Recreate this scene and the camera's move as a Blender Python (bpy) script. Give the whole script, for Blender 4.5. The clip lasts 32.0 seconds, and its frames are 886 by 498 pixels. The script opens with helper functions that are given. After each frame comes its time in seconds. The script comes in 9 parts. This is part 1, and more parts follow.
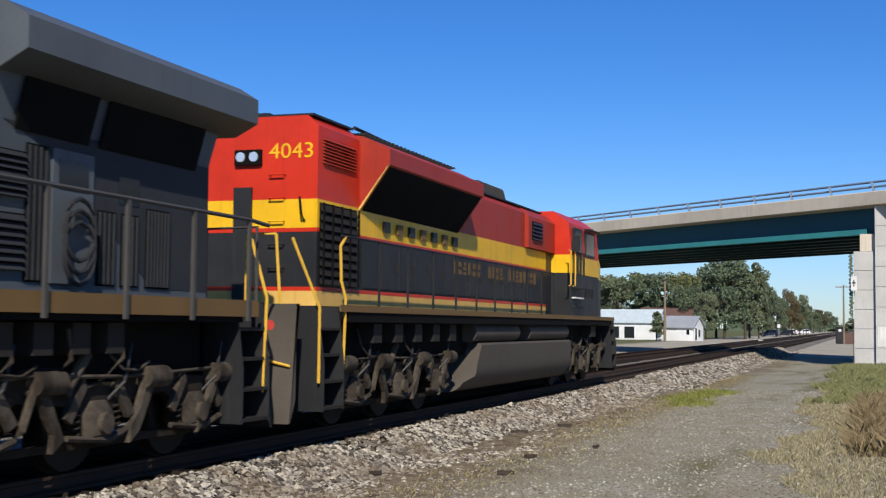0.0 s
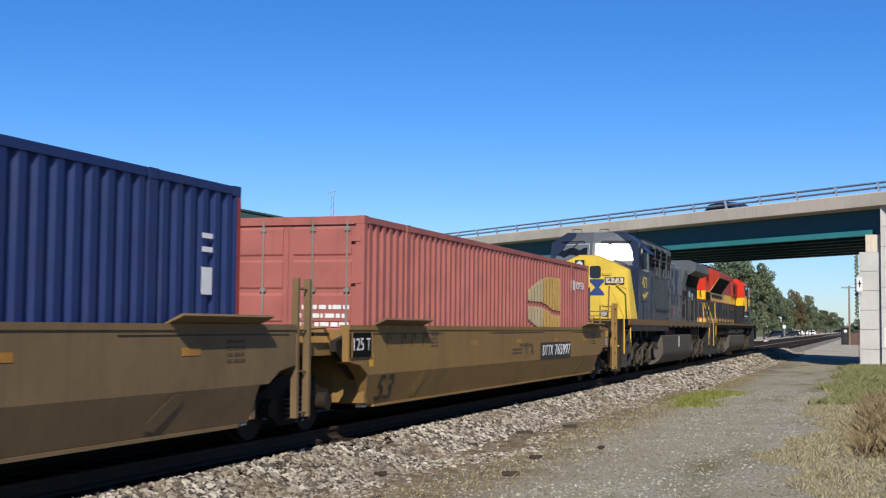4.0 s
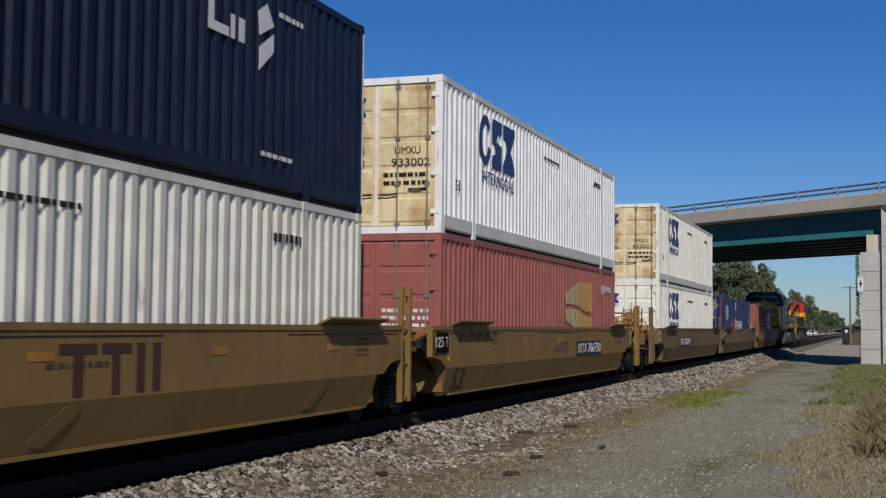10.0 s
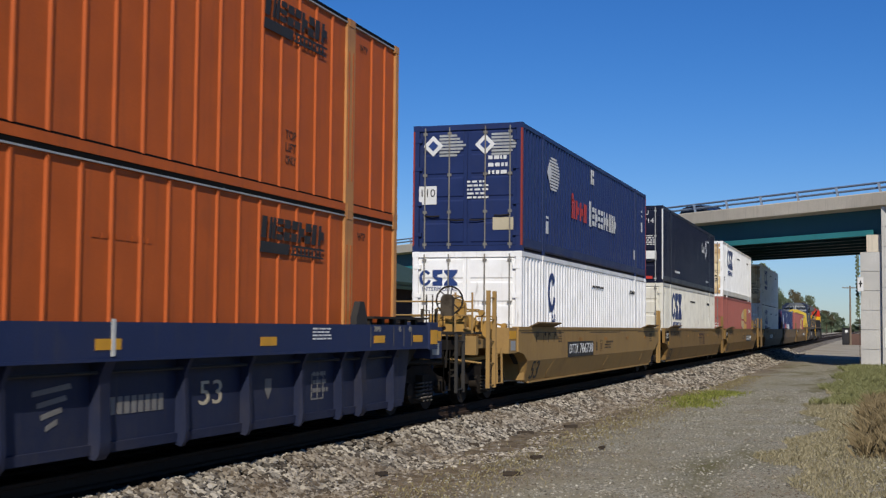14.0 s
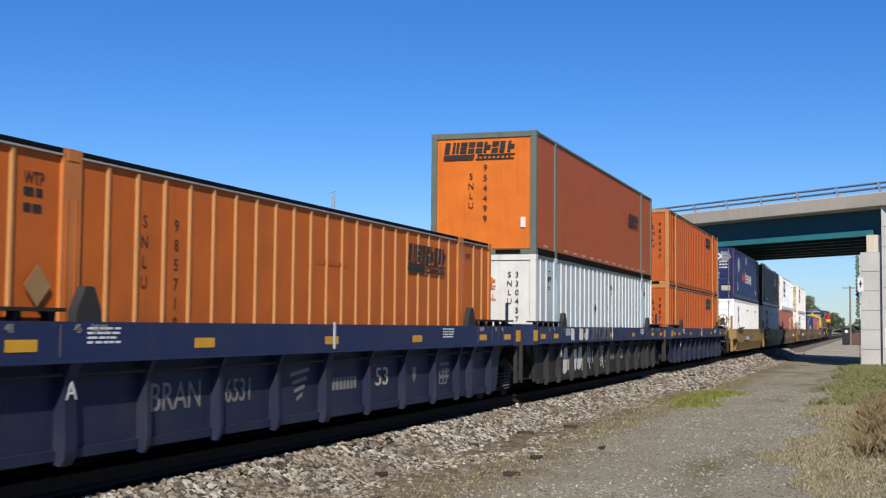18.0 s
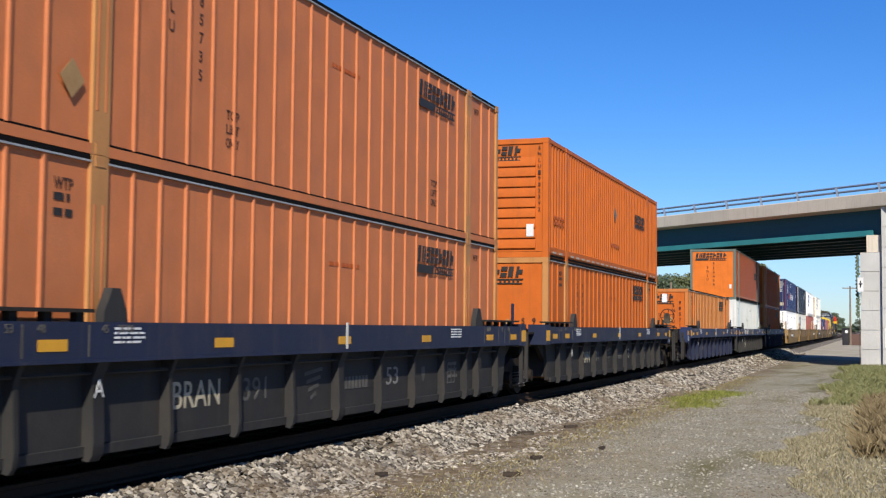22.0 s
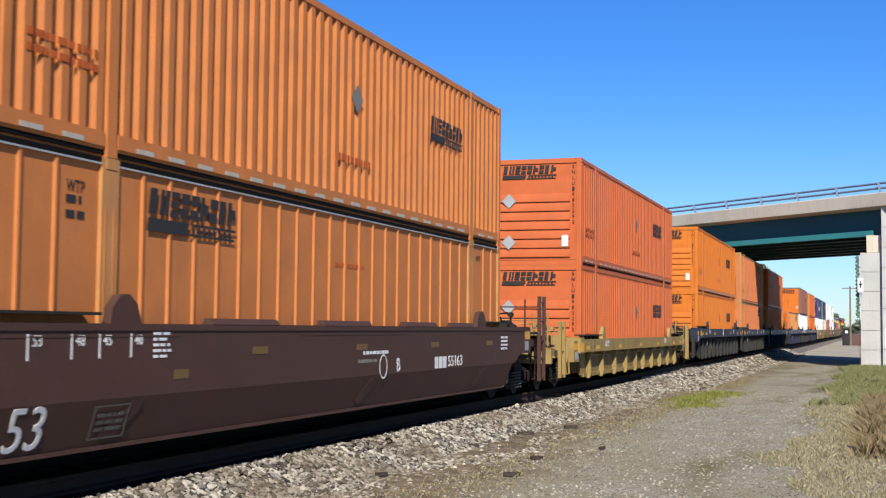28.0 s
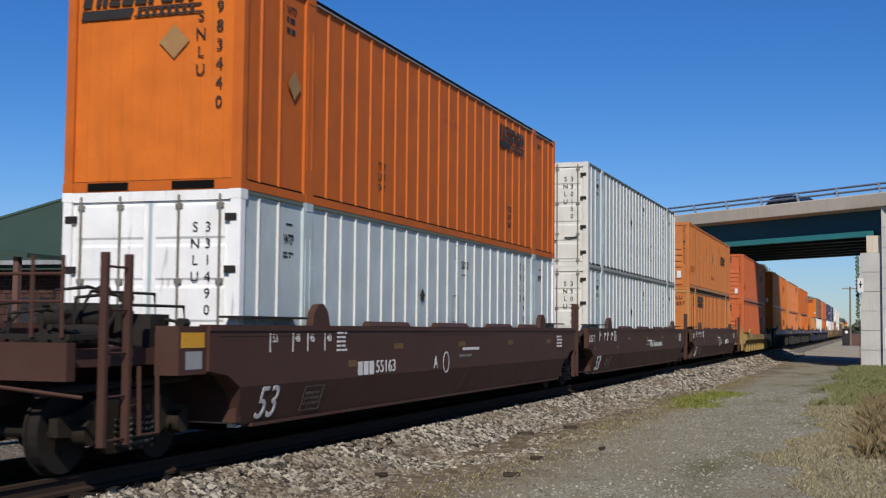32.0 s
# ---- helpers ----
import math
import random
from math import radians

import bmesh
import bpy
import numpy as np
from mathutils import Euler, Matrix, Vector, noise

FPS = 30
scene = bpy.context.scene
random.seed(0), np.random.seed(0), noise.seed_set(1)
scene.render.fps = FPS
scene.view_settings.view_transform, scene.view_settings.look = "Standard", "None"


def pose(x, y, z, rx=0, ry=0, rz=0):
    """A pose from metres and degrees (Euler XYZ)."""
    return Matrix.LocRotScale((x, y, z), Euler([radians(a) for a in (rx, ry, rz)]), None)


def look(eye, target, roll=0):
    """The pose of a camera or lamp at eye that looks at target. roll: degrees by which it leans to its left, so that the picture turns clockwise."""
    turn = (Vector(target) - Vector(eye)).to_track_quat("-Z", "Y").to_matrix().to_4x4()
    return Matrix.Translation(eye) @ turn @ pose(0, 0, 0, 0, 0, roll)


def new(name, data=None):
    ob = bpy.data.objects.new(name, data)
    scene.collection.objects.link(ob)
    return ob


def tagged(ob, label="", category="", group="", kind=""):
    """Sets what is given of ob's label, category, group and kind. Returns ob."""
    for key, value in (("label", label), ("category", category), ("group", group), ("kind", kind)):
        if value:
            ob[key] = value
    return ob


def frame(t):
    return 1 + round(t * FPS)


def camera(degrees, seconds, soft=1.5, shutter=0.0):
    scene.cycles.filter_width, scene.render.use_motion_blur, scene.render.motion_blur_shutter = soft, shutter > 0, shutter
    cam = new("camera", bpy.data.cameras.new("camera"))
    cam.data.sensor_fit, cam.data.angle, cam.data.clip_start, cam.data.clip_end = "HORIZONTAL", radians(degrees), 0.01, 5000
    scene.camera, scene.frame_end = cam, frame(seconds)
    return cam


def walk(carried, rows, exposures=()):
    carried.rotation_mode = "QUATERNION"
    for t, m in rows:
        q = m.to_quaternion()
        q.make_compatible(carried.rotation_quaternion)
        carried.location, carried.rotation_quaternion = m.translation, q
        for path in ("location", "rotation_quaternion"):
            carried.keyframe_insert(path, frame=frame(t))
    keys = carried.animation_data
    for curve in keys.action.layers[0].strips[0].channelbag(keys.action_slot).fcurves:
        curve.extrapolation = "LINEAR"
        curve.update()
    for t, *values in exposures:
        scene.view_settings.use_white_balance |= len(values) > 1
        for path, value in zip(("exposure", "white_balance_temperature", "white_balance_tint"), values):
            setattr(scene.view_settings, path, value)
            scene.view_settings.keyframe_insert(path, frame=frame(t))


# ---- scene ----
cam = camera(38.97, 32.0, soft=1.25, shutter=0.12)
EYE_Z = 1.5725


def view(dyaw=0.0, dpitch=0.0, droll=0.0):
    """The camera's pose, by small turns from its rest."""
    return Matrix.Translation((0, 0, EYE_Z)) @ pose(0, 0, 0, 90, 0, 18.916 + dyaw) @ pose(0, 0, 0, 3.509 + dpitch) @ pose(0, 0, 0, 0, 0, 0.555 + droll)


walk(cam, [(0.0, view(-0.272, -0.036)), (1.0, view(-0.238, -0.036)), (2.0, view(-0.186, -0.02)), (3.0, view(-0.155, -0.03)),
           (3.5, view(-0.09, -0.01)), (5.5, view()), (12.0, view()), (20.0, view(0.0, 0.012)), (32.0, view(0.0, 0.038))],
     exposures=[(0.0, 0.17), (2.0, 0.35), (3.5, 0.28), (6.5, -0.12), (8.0, -0.56), (10.0, -0.53), (12.0, -0.24), (14.0, -0.24), (17.0, 0.14), (20.0, 0.1), (22.0, 0.3), (24.5, 0.4), (28.0, 0.45), (29.0, 0.42), (31.0, -0.12), (32.0, -0.22)])

# the sun stands behind the camera, a little to the right of the track's line
SUN_AZ, SUN_EL = 22.0, 37.0
world = bpy.data.worlds.new("sky")
scene.world = world
world.use_nodes = True
wn = world.node_tree
sky = wn.nodes.new("ShaderNodeTexSky")
sky.sky_type = "NISHITA"
sky.sun_disc = False
sky.sun_elevation = radians(SUN_EL)
sky.sun_rotation = radians(180 - SUN_AZ)
sky.altitude = 200
sky.air_density, sky.dust_density, sky.ozone_density = 1.0, 0.15, 2.5
vivid = wn.nodes.new("ShaderNodeHueSaturation")
vivid.inputs["Saturation"].default_value = 1.3
wn.links.new(sky.outputs[0], vivid.inputs["Color"])
clear = wn.nodes.new("ShaderNodeMix")            # the deep blue of a dry, clear day
clear.data_type, clear.blend_type = "RGBA", "MULTIPLY"
clear.inputs[0].default_value = 1.0
upward = wn.nodes.new("ShaderNodeSeparateXYZ")
wn.links.new(wn.nodes.new("ShaderNodeTexCoord").outputs["Generated"], upward.inputs[0])
rise = wn.nodes.new("ShaderNodeMapRange")
rise.interpolation_type = "SMOOTHSTEP"
rise.inputs["From Min"].default_value, rise.inputs["From Max"].default_value = 0.0, 0.22
wn.links.new(upward.outputs["Z"], rise.inputs["Value"])
tint = wn.nodes.new("ShaderNodeMix")             # a little haze low over the land
tint.data_type = "RGBA"
tint.inputs[6].default_value, tint.inputs[7].default_value = (0.66, 0.84, 1.28, 1), (0.515, 0.80, 1.23, 1)
wn.links.new(rise.outputs[0], tint.inputs[0])
wn.links.new(tint.outputs[2], clear.inputs[7])
wn.links.new(vivid.outputs[0], clear.inputs[6])
wn.links.new(clear.outputs[2], wn.nodes["Background"].inputs[0])
wn.nodes["Background"].inputs[1].default_value = 0.085
to_sun = Vector((math.sin(radians(SUN_AZ)) * math.cos(radians(SUN_EL)), -math.cos(radians(SUN_AZ)) * math.cos(radians(SUN_EL)), math.sin(radians(SUN_EL))))
sun = new("sun", bpy.data.lights.new("sun", "SUN"))
sun.data.energy, sun.data.angle, sun.data.color = 4.6, radians(0.53), (1.0, 0.93, 0.82)
sun.matrix_world = look((0, 0, 50), Vector((0, 0, 50)) - to_sun)

# ---- materials ----


def node(nt, kind, **sets):
    n = nt.nodes.new(kind)
    for k, v in sets.items():
        n.inputs[k.replace("_", " ")].default_value = v
    return n


def ramp(nt, fac, a, b):
    n = nt.nodes.new("ShaderNodeMapRange")
    n.inputs["From Min"].default_value, n.inputs["From Max"].default_value = a, b
    nt.links.new(fac, n.inputs["Value"])
    return n.outputs[0]


def mix(nt, fac, a, b, kind="MIX"):
    n = nt.nodes.new("ShaderNodeMix")
    n.data_type, n.blend_type = "RGBA", kind
    for sock, v in ((n.inputs[0], fac), (n.inputs[6], a), (n.inputs[7], b)):
        if isinstance(v, (int, float)):
            sock.default_value = v
        elif isinstance(v, tuple):
            sock.default_value = (*v[:3], 1)
        else:
            nt.links.new(v, sock)
    return n.outputs[2]


def noise_tex(nt, vec, scale, detail=3.0, stretch=None, rough=0.55):
    if stretch:
        m = nt.nodes.new("ShaderNodeMapping")
        m.inputs["Scale"].default_value = stretch
        nt.links.new(vec, m.inputs[0])
        vec = m.outputs[0]
    n = node(nt, "ShaderNodeTexNoise", Scale=scale, Detail=detail, Roughness=rough)
    nt.links.new(vec, n.inputs["Vector"])
    return n.outputs["Fac"]


def surface(name, colour, rough=0.5, metal=0.0, var=0.18, scale=1.6, grime=(0.09, 0.07, 0.05), dirt=0.25, streak=0.35, bump=0.15, grain=40.0, rnd=0.0, spec=0.25, rust=0.0, patchy=(0.5, 0.8)):
    """A worn surface: base colour, two scales of variation, grime in patches and in streaks that run down."""
    m = bpy.data.materials.new(name)
    m.use_nodes = True
    nt = m.node_tree
    b = nt.nodes["Principled BSDF"]
    co = nt.nodes.new("ShaderNodeTexCoord").outputs["Object"]
    big = noise_tex(nt, co, scale, 4)
    fine = noise_tex(nt, co, grain, 3)
    dark = tuple(c * (1 - var) for c in colour)
    lite = tuple(min(1, c * (1 + var * 0.8)) for c in colour)
    c = mix(nt, ramp(nt, big, 0.3, 0.7), dark, lite)
    c = mix(nt, ramp(nt, fine, 0.25, 0.85), c, tuple(x * (1 - var * 0.6) for x in colour))
    if dirt:
        patch = ramp(nt, noise_tex(nt, co, scale * 0.7, 6, rough=0.7), *patchy)
        k = nt.nodes.new("ShaderNodeMath")
        k.operation = "MULTIPLY"
        nt.links.new(patch, k.inputs[0])
        k.inputs[1].default_value = dirt
        c = mix(nt, k.outputs[0], c, grime)
    if streak:
        run = ramp(nt, noise_tex(nt, co, 2.2, 4, stretch=(4.0, 4.0, 0.22)), 0.55, 0.8)
        k = nt.nodes.new("ShaderNodeMath")
        k.operation = "MULTIPLY"
        nt.links.new(run, k.inputs[0])
        k.inputs[1].default_value = streak
        c = mix(nt, k.outputs[0], c, grime)
    if rust:
        run = ramp(nt, noise_tex(nt, co, 1.0, 3, stretch=(9.0, 9.0, 0.9), rough=0.7), 0.64, 0.72)
        k = nt.nodes.new("ShaderNodeMath")
        k.operation = "MULTIPLY"
        nt.links.new(run, k.inputs[0])
        k.inputs[1].default_value = rust
        c = mix(nt, k.outputs[0], c, (0.10, 0.045, 0.02))
    if rnd:
        info = nt.nodes.new("ShaderNodeObjectInfo")
        c = mix(nt, ramp(nt, info.outputs["Random"], 0.0, 1.0), c, tuple(x * (1 - rnd) for x in colour))
    nt.links.new(c, b.inputs["Base Color"])
    b.inputs["Roughness"].default_value = rough
    r = nt.nodes.new("ShaderNodeMapRange")
    r.inputs["To Min"].default_value, r.inputs["To Max"].default_value = max(0.05, rough - 0.12), min(1, rough + 0.15)
    nt.links.new(big, r.inputs["Value"])
    nt.links.new(r.outputs[0], b.inputs["Roughness"])
    b.inputs["Metallic"].default_value = metal
    b.inputs["Specular IOR Level"].default_value = spec
    if bump:
        bp = nt.nodes.new("ShaderNodeBump")
        bp.inputs["Strength"].default_value, bp.inputs["Distance"].default_value = bump, 0.02
        nt.links.new(fine, bp.inputs["Height"])
        nt.links.new(bp.outputs[0], b.inputs["Normal"])
    return m


def plain(name, colour, rough=0.5, metal=0.0, emit=0.0):
    m = bpy.data.materials.new(name)
    m.use_nodes = True
    b = m.node_tree.nodes["Principled BSDF"]
    b.inputs["Base Color"].default_value = (*colour, 1)
    b.inputs["Roughness"].default_value, b.inputs["Metallic"].default_value = rough, metal
    if emit:
        b.inputs["Emission Color"].default_value = (*colour, 1)
        b.inputs["Emission Strength"].default_value = emit
    return m


RUST = (0.16, 0.07, 0.03)
M = dict(
    pale_coral=surface("sun_faded_coral_paint", (0.58, 0.188, 0.070), 0.55, streak=0.35, dirt=0.4, grime=(0.33, 0.15, 0.08), spec=0.15),
    dull_cream=surface("dull_cream_container_paint", (0.71, 0.69, 0.60), 0.55, streak=0.4, dirt=0.25, grime=(0.38, 0.31, 0.21), rust=0.6),
    rod_grey=surface("dull_grey_rod_paint", (0.21, 0.20, 0.18), 0.6, streak=0.4, dirt=0.5, grime=(0.10, 0.07, 0.045)),
    bright_orange=surface("bright_yellow_orange_paint", (0.63, 0.178, 0.024), 0.5, streak=0.3, dirt=0.25, grime=(0.24, 0.085, 0.03), spec=0.15),
    red_box=surface("oxide_red_paint", (0.35, 0.118, 0.098), 0.6, streak=0.35, dirt=0.35, grime=(0.14, 0.06, 0.05), spec=0.15),
    white_box=surface("white_container_paint", (0.90, 0.90, 0.875), 0.45, streak=0.2, dirt=0.1, grime=(0.40, 0.34, 0.25), rust=0.4),
    door_white=surface("white_door_paint", (0.70, 0.69, 0.63), 0.5, streak=0.3, dirt=0.3, grime=(0.42, 0.30, 0.16), patchy=(0.55, 0.85)),
    cream_box=surface("cream_container_paint", (0.88, 0.855, 0.755), 0.5, streak=0.3, dirt=0.15, grime=(0.40, 0.31, 0.2), rust=0.75),
    pale_box=surface("pale_grey_container_paint", (0.50, 0.575, 0.585), 0.45, streak=0.3, dirt=0.2, grime=(0.35, 0.34, 0.30), spec=0.2),
    rust_door=surface("rust_stained_cream_paint", (0.80, 0.67, 0.41), 0.6, streak=0.75, dirt=0.85, grime=(0.40, 0.20, 0.06), scale=1.3, patchy=(0.46, 0.66)),
    blue_box=surface("blue_container_paint", (0.014, 0.028, 0.105), 0.45, streak=0.25, grime=(0.04, 0.04, 0.055)),
    navy_box=surface("navy_container_paint", (0.0055, 0.0085, 0.026), 0.4, streak=0.2, grime=(0.03, 0.03, 0.035)),
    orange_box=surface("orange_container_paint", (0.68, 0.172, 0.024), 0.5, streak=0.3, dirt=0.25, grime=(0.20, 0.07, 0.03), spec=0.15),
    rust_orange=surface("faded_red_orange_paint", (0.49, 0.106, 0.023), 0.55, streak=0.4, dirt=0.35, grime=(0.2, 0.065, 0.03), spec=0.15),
    coral_box=surface("coral_orange_paint", (0.55, 0.132, 0.043), 0.5, streak=0.3, dirt=0.3, grime=(0.30, 0.13, 0.07), spec=0.15),
    amber_post=surface("amber_paint", (0.50, 0.235, 0.08), 0.5, streak=0.4, dirt=0.35, grime=(0.22, 0.09, 0.04), spec=0.15),
    red_trim=surface("red_trim_paint", (0.30, 0.042, 0.03), 0.55, streak=0.5, dirt=0.4, grime=(0.12, 0.04, 0.035)),
    grey_rail=surface("galvanised_grey", (0.42, 0.43, 0.42), 0.5, metal=0.3, streak=0.4),
    # near black: gaps, frames and undersides take their deep shade from this colour
    dark_gap=surface("black_steel_and_shade", (0.006, 0.0056, 0.0052), 0.85, streak=0.2, grime=(0.014, 0.011, 0.009), spec=0.1),
    pale_rail=surface("pale_grey_rail_paint", (0.66, 0.66, 0.62), 0.6, streak=0.5, grime=(0.22, 0.16, 0.1)),
    olive_post=surface("grey_green_post_paint", (0.13, 0.155, 0.125), 0.55, streak=0.4),
    roof_white=surface("dull_white_roof_paint", (0.6, 0.6, 0.57), 0.6),
    well_tan=surface("weathered_ochre_brown_paint", (0.245, 0.147, 0.050), 0.65, var=0.16, streak=0.35, dirt=0.5, grime=(0.12, 0.073, 0.036), spec=0.15),
    # dust paler than on truck: sun on the outer gear is put into colour
    dusty_iron=surface("sunlit_dusty_iron", (0.088, 0.072, 0.054), 0.9, streak=0.4, dirt=0.85, grime=(0.022, 0.017, 0.013), spec=0.1, patchy=(0.42, 0.6), scale=3.2),
    dusty_orange=surface("dusty_pale_orange_paint", (0.54, 0.185, 0.052), 0.55, streak=0.35, dirt=0.35, grime=(0.27, 0.13, 0.07), spec=0.15),
    well_drab=surface("grimy_drab_brown_and_flap_shade", (0.175, 0.118, 0.060), 0.7, var=0.18, streak=0.4, dirt=0.55, grime=(0.085, 0.058, 0.034), spec=0.15),
    well_gold=surface("sunned_ochre_paint", (0.34, 0.212, 0.078), 0.65, var=0.16, streak=0.35, dirt=0.45, grime=(0.17, 0.10, 0.048), spec=0.15),
    faded_ink=surface("faded_black_stencil_paint", (0.075, 0.052, 0.03), 0.7, streak=0.4, dirt=0.5, grime=(0.13, 0.08, 0.04), patchy=(0.4, 0.65)),
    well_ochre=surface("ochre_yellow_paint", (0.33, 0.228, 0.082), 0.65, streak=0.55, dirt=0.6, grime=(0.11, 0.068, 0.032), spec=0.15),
    well_blue=surface("dusty_navy_blue_paint", (0.0185, 0.0245, 0.054), 0.55, streak=0.35, dirt=0.4, grime=(0.07, 0.06, 0.055), spec=0.2),
    well_royal=surface("strong_navy_blue_paint", (0.019, 0.031, 0.088), 0.55, streak=0.35, dirt=0.35, grime=(0.06, 0.055, 0.06), spec=0.2),
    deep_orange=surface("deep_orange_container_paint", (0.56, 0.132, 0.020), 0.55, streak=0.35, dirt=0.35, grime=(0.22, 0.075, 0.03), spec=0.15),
    cabinet_grey=surface("dark_blue_grey_paint", (0.050, 0.057, 0.066), 0.5, streak=0.4, dirt=0.4, grime=(0.032, 0.031, 0.03)),
    well_slate=surface("dirty_slate_paint", (0.036, 0.035, 0.034), 0.7, streak=0.4, dirt=0.5, grime=(0.07, 0.058, 0.045), spec=0.15),
    gear_tan=surface("bright_ochre_gear_paint", (0.40, 0.235, 0.065), 0.65, streak=0.4, dirt=0.55, grime=(0.13, 0.075, 0.03), spec=0.15),
    faded_print=surface("faded_stencil_paint", (0.115, 0.108, 0.095), 0.7, streak=0.4, dirt=0.7, grime=(0.06, 0.055, 0.045), patchy=(0.4, 0.6)),
    well_brown=surface("dark_red_brown_paint", (0.076, 0.038, 0.029), 0.6, streak=0.3, dirt=0.4, grime=(0.08, 0.05, 0.04), spec=0.15),
    yellow_box=surface("yellow_marking_paint", (0.62, 0.36, 0.04), 0.6, streak=0.3, dirt=0.3, grime=(0.2, 0.12, 0.05)),
    reflect=surface("amber_reflective_tape", (0.72, 0.36, 0.03), 0.5, streak=0.1, dirt=0.2),
    white_paint=surface("white_stencil_paint", (0.72, 0.72, 0.70), 0.6, streak=0.2, dirt=0.2, grime=(0.3, 0.28, 0.25)),
    black_paint=surface("black_stencil_paint", (0.03, 0.028, 0.026), 0.6, streak=0.1, dirt=0.1),
    navy_paint=surface("navy_logo_paint", (0.025, 0.055, 0.19), 0.5, streak=0.1, dirt=0.1),
    red_paint=surface("red_logo_paint", (0.55, 0.05, 0.04), 0.5, streak=0.1, dirt=0.1),
    pale_gold=surface("faded_pale_yellow_paint", (0.62, 0.50, 0.27), 0.55, streak=0.35, dirt=0.4, grime=(0.34, 0.14, 0.1)),
    old_reflect=surface("worn_amber_tape", (0.42, 0.19, 0.03), 0.6, streak=0.3, dirt=0.7, grime=(0.2, 0.11, 0.04), patchy=(0.4, 0.6)),
    dull_tape=surface("dull_pale_tape", (0.46, 0.42, 0.35), 0.6, streak=0.3, dirt=0.5, grime=(0.3, 0.16, 0.08)),
    ochre_dark=surface("dark_ochre_paint", (0.24, 0.17, 0.072), 0.7, streak=0.5, dirt=0.6, grime=(0.10, 0.068, 0.036), spec=0.1),
    cream_rail=surface("scuffed_cream_rail_paint", (0.70, 0.68, 0.60), 0.55, streak=0.3, dirt=0.35, grime=(0.36, 0.3, 0.22)),
    old_placard=surface("faded_tan_placard", (0.42, 0.27, 0.115), 0.6, streak=0.4, dirt=0.6, grime=(0.3, 0.14, 0.05), patchy=(0.4, 0.6)),
    gold_paint=surface("gold_logo_paint", (0.70, 0.43, 0.11), 0.55, streak=0.3, dirt=0.3, grime=(0.26, 0.1, 0.06)),
    # steel, truck and wheel kept extra dark to hold the undercarriage's shade
    steel=surface("greasy_steel", (0.026, 0.023, 0.020), 0.7, metal=0.0, streak=0.3, grime=(0.04, 0.029, 0.02), spec=0.15),
    truck=surface("shade_dark_dusty_iron", (0.034, 0.027, 0.020), 0.85, streak=0.3, dirt=0.7, grime=(0.014, 0.011, 0.009), spec=0.1, patchy=(0.42, 0.6), scale=2.6),
    wheel=surface("worn_wheel_steel", (0.016, 0.013, 0.011), 0.75, metal=0.0, grime=(0.02, 0.014, 0.01)),
    spring=surface("pale_spring_steel", (0.12, 0.108, 0.09), 0.6, metal=0.2, grime=RUST),
    valve=surface("cream_valve_paint", (0.50, 0.44, 0.31), 0.6, dirt=0.4),
    loco_red=surface("locomotive_red_paint", (0.56, 0.032, 0.012), 0.4, streak=0.3, dirt=0.3, grime=(0.14, 0.02, 0.014)),
    loco_yellow=surface("locomotive_yellow_paint", (0.80, 0.46, 0.015), 0.4, streak=0.3, dirt=0.3, grime=(0.24, 0.12, 0.025)),
    loco_black=surface("locomotive_dark_paint", (0.020, 0.021, 0.023), 0.5, streak=0.35, dirt=0.4, grime=(0.055, 0.046, 0.038)),
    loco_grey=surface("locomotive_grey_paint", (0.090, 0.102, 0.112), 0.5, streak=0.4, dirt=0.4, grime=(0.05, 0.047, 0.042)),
    loco_blue=surface("locomotive_blue_paint", (0.013, 0.022, 0.052), 0.4, streak=0.3, dirt=0.3, grime=(0.04, 0.04, 0.042)),
    engine_logo=surface("faded_blue_logo_paint", (0.016, 0.026, 0.075), 0.5, streak=0.3, dirt=0.3, grime=(0.04, 0.04, 0.045)),
    # darkened loco_grey that holds shade, as below the radiator wing
    shade_dark_grey=surface("shade_dark_grey_paint", (0.034, 0.036, 0.039), 0.6, streak=0.4, dirt=0.5, grime=(0.022, 0.02, 0.018), spec=0.15),
    loco_dark_red=surface("dark_red_paint", (0.36, 0.035, 0.018), 0.5, streak=0.4, dirt=0.5, grime=(0.11, 0.022, 0.016)),
    handrail_grey=surface("grey_handrail_paint", (0.062, 0.060, 0.057), 0.6, streak=0.3),
    # loco_grey lightened for the hood side; its sunlight is in the colour
    lit_hood_grey=surface("lit_grey_hood_paint", (0.150, 0.165, 0.172), 0.55, streak=0.45, dirt=0.4, grime=(0.065, 0.062, 0.056)),
    nose_yellow=surface("nose_yellow_paint", (0.66, 0.47, 0.06), 0.4, streak=0.2, dirt=0.15, grime=(0.28, 0.18, 0.05)),
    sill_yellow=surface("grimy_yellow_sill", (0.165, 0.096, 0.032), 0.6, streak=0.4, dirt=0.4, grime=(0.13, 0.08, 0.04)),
    tank=surface("dusty_fuel_tank", (0.088, 0.076, 0.062), 0.7, streak=0.4, dirt=0.5, grime=(0.04, 0.033, 0.027), spec=0.15),
    rail_yellow=surface("yellow_handrail_paint", (0.72, 0.42, 0.05), 0.5, streak=0.2),
    glass=plain("dark_cab_glass", (0.010, 0.012, 0.014), 0.12),
    # pale base colour stands in for the bright reflection on the windscreens
    screen_glass=plain("reflection_pale_glass", (0.12, 0.135, 0.145), 0.12),
    lamp_glass=plain("headlight_lens", (0.75, 0.75, 0.72), 0.1, 0.6),
    rubber=plain("black_hose_rubber", (0.02, 0.02, 0.02), 0.6),
)

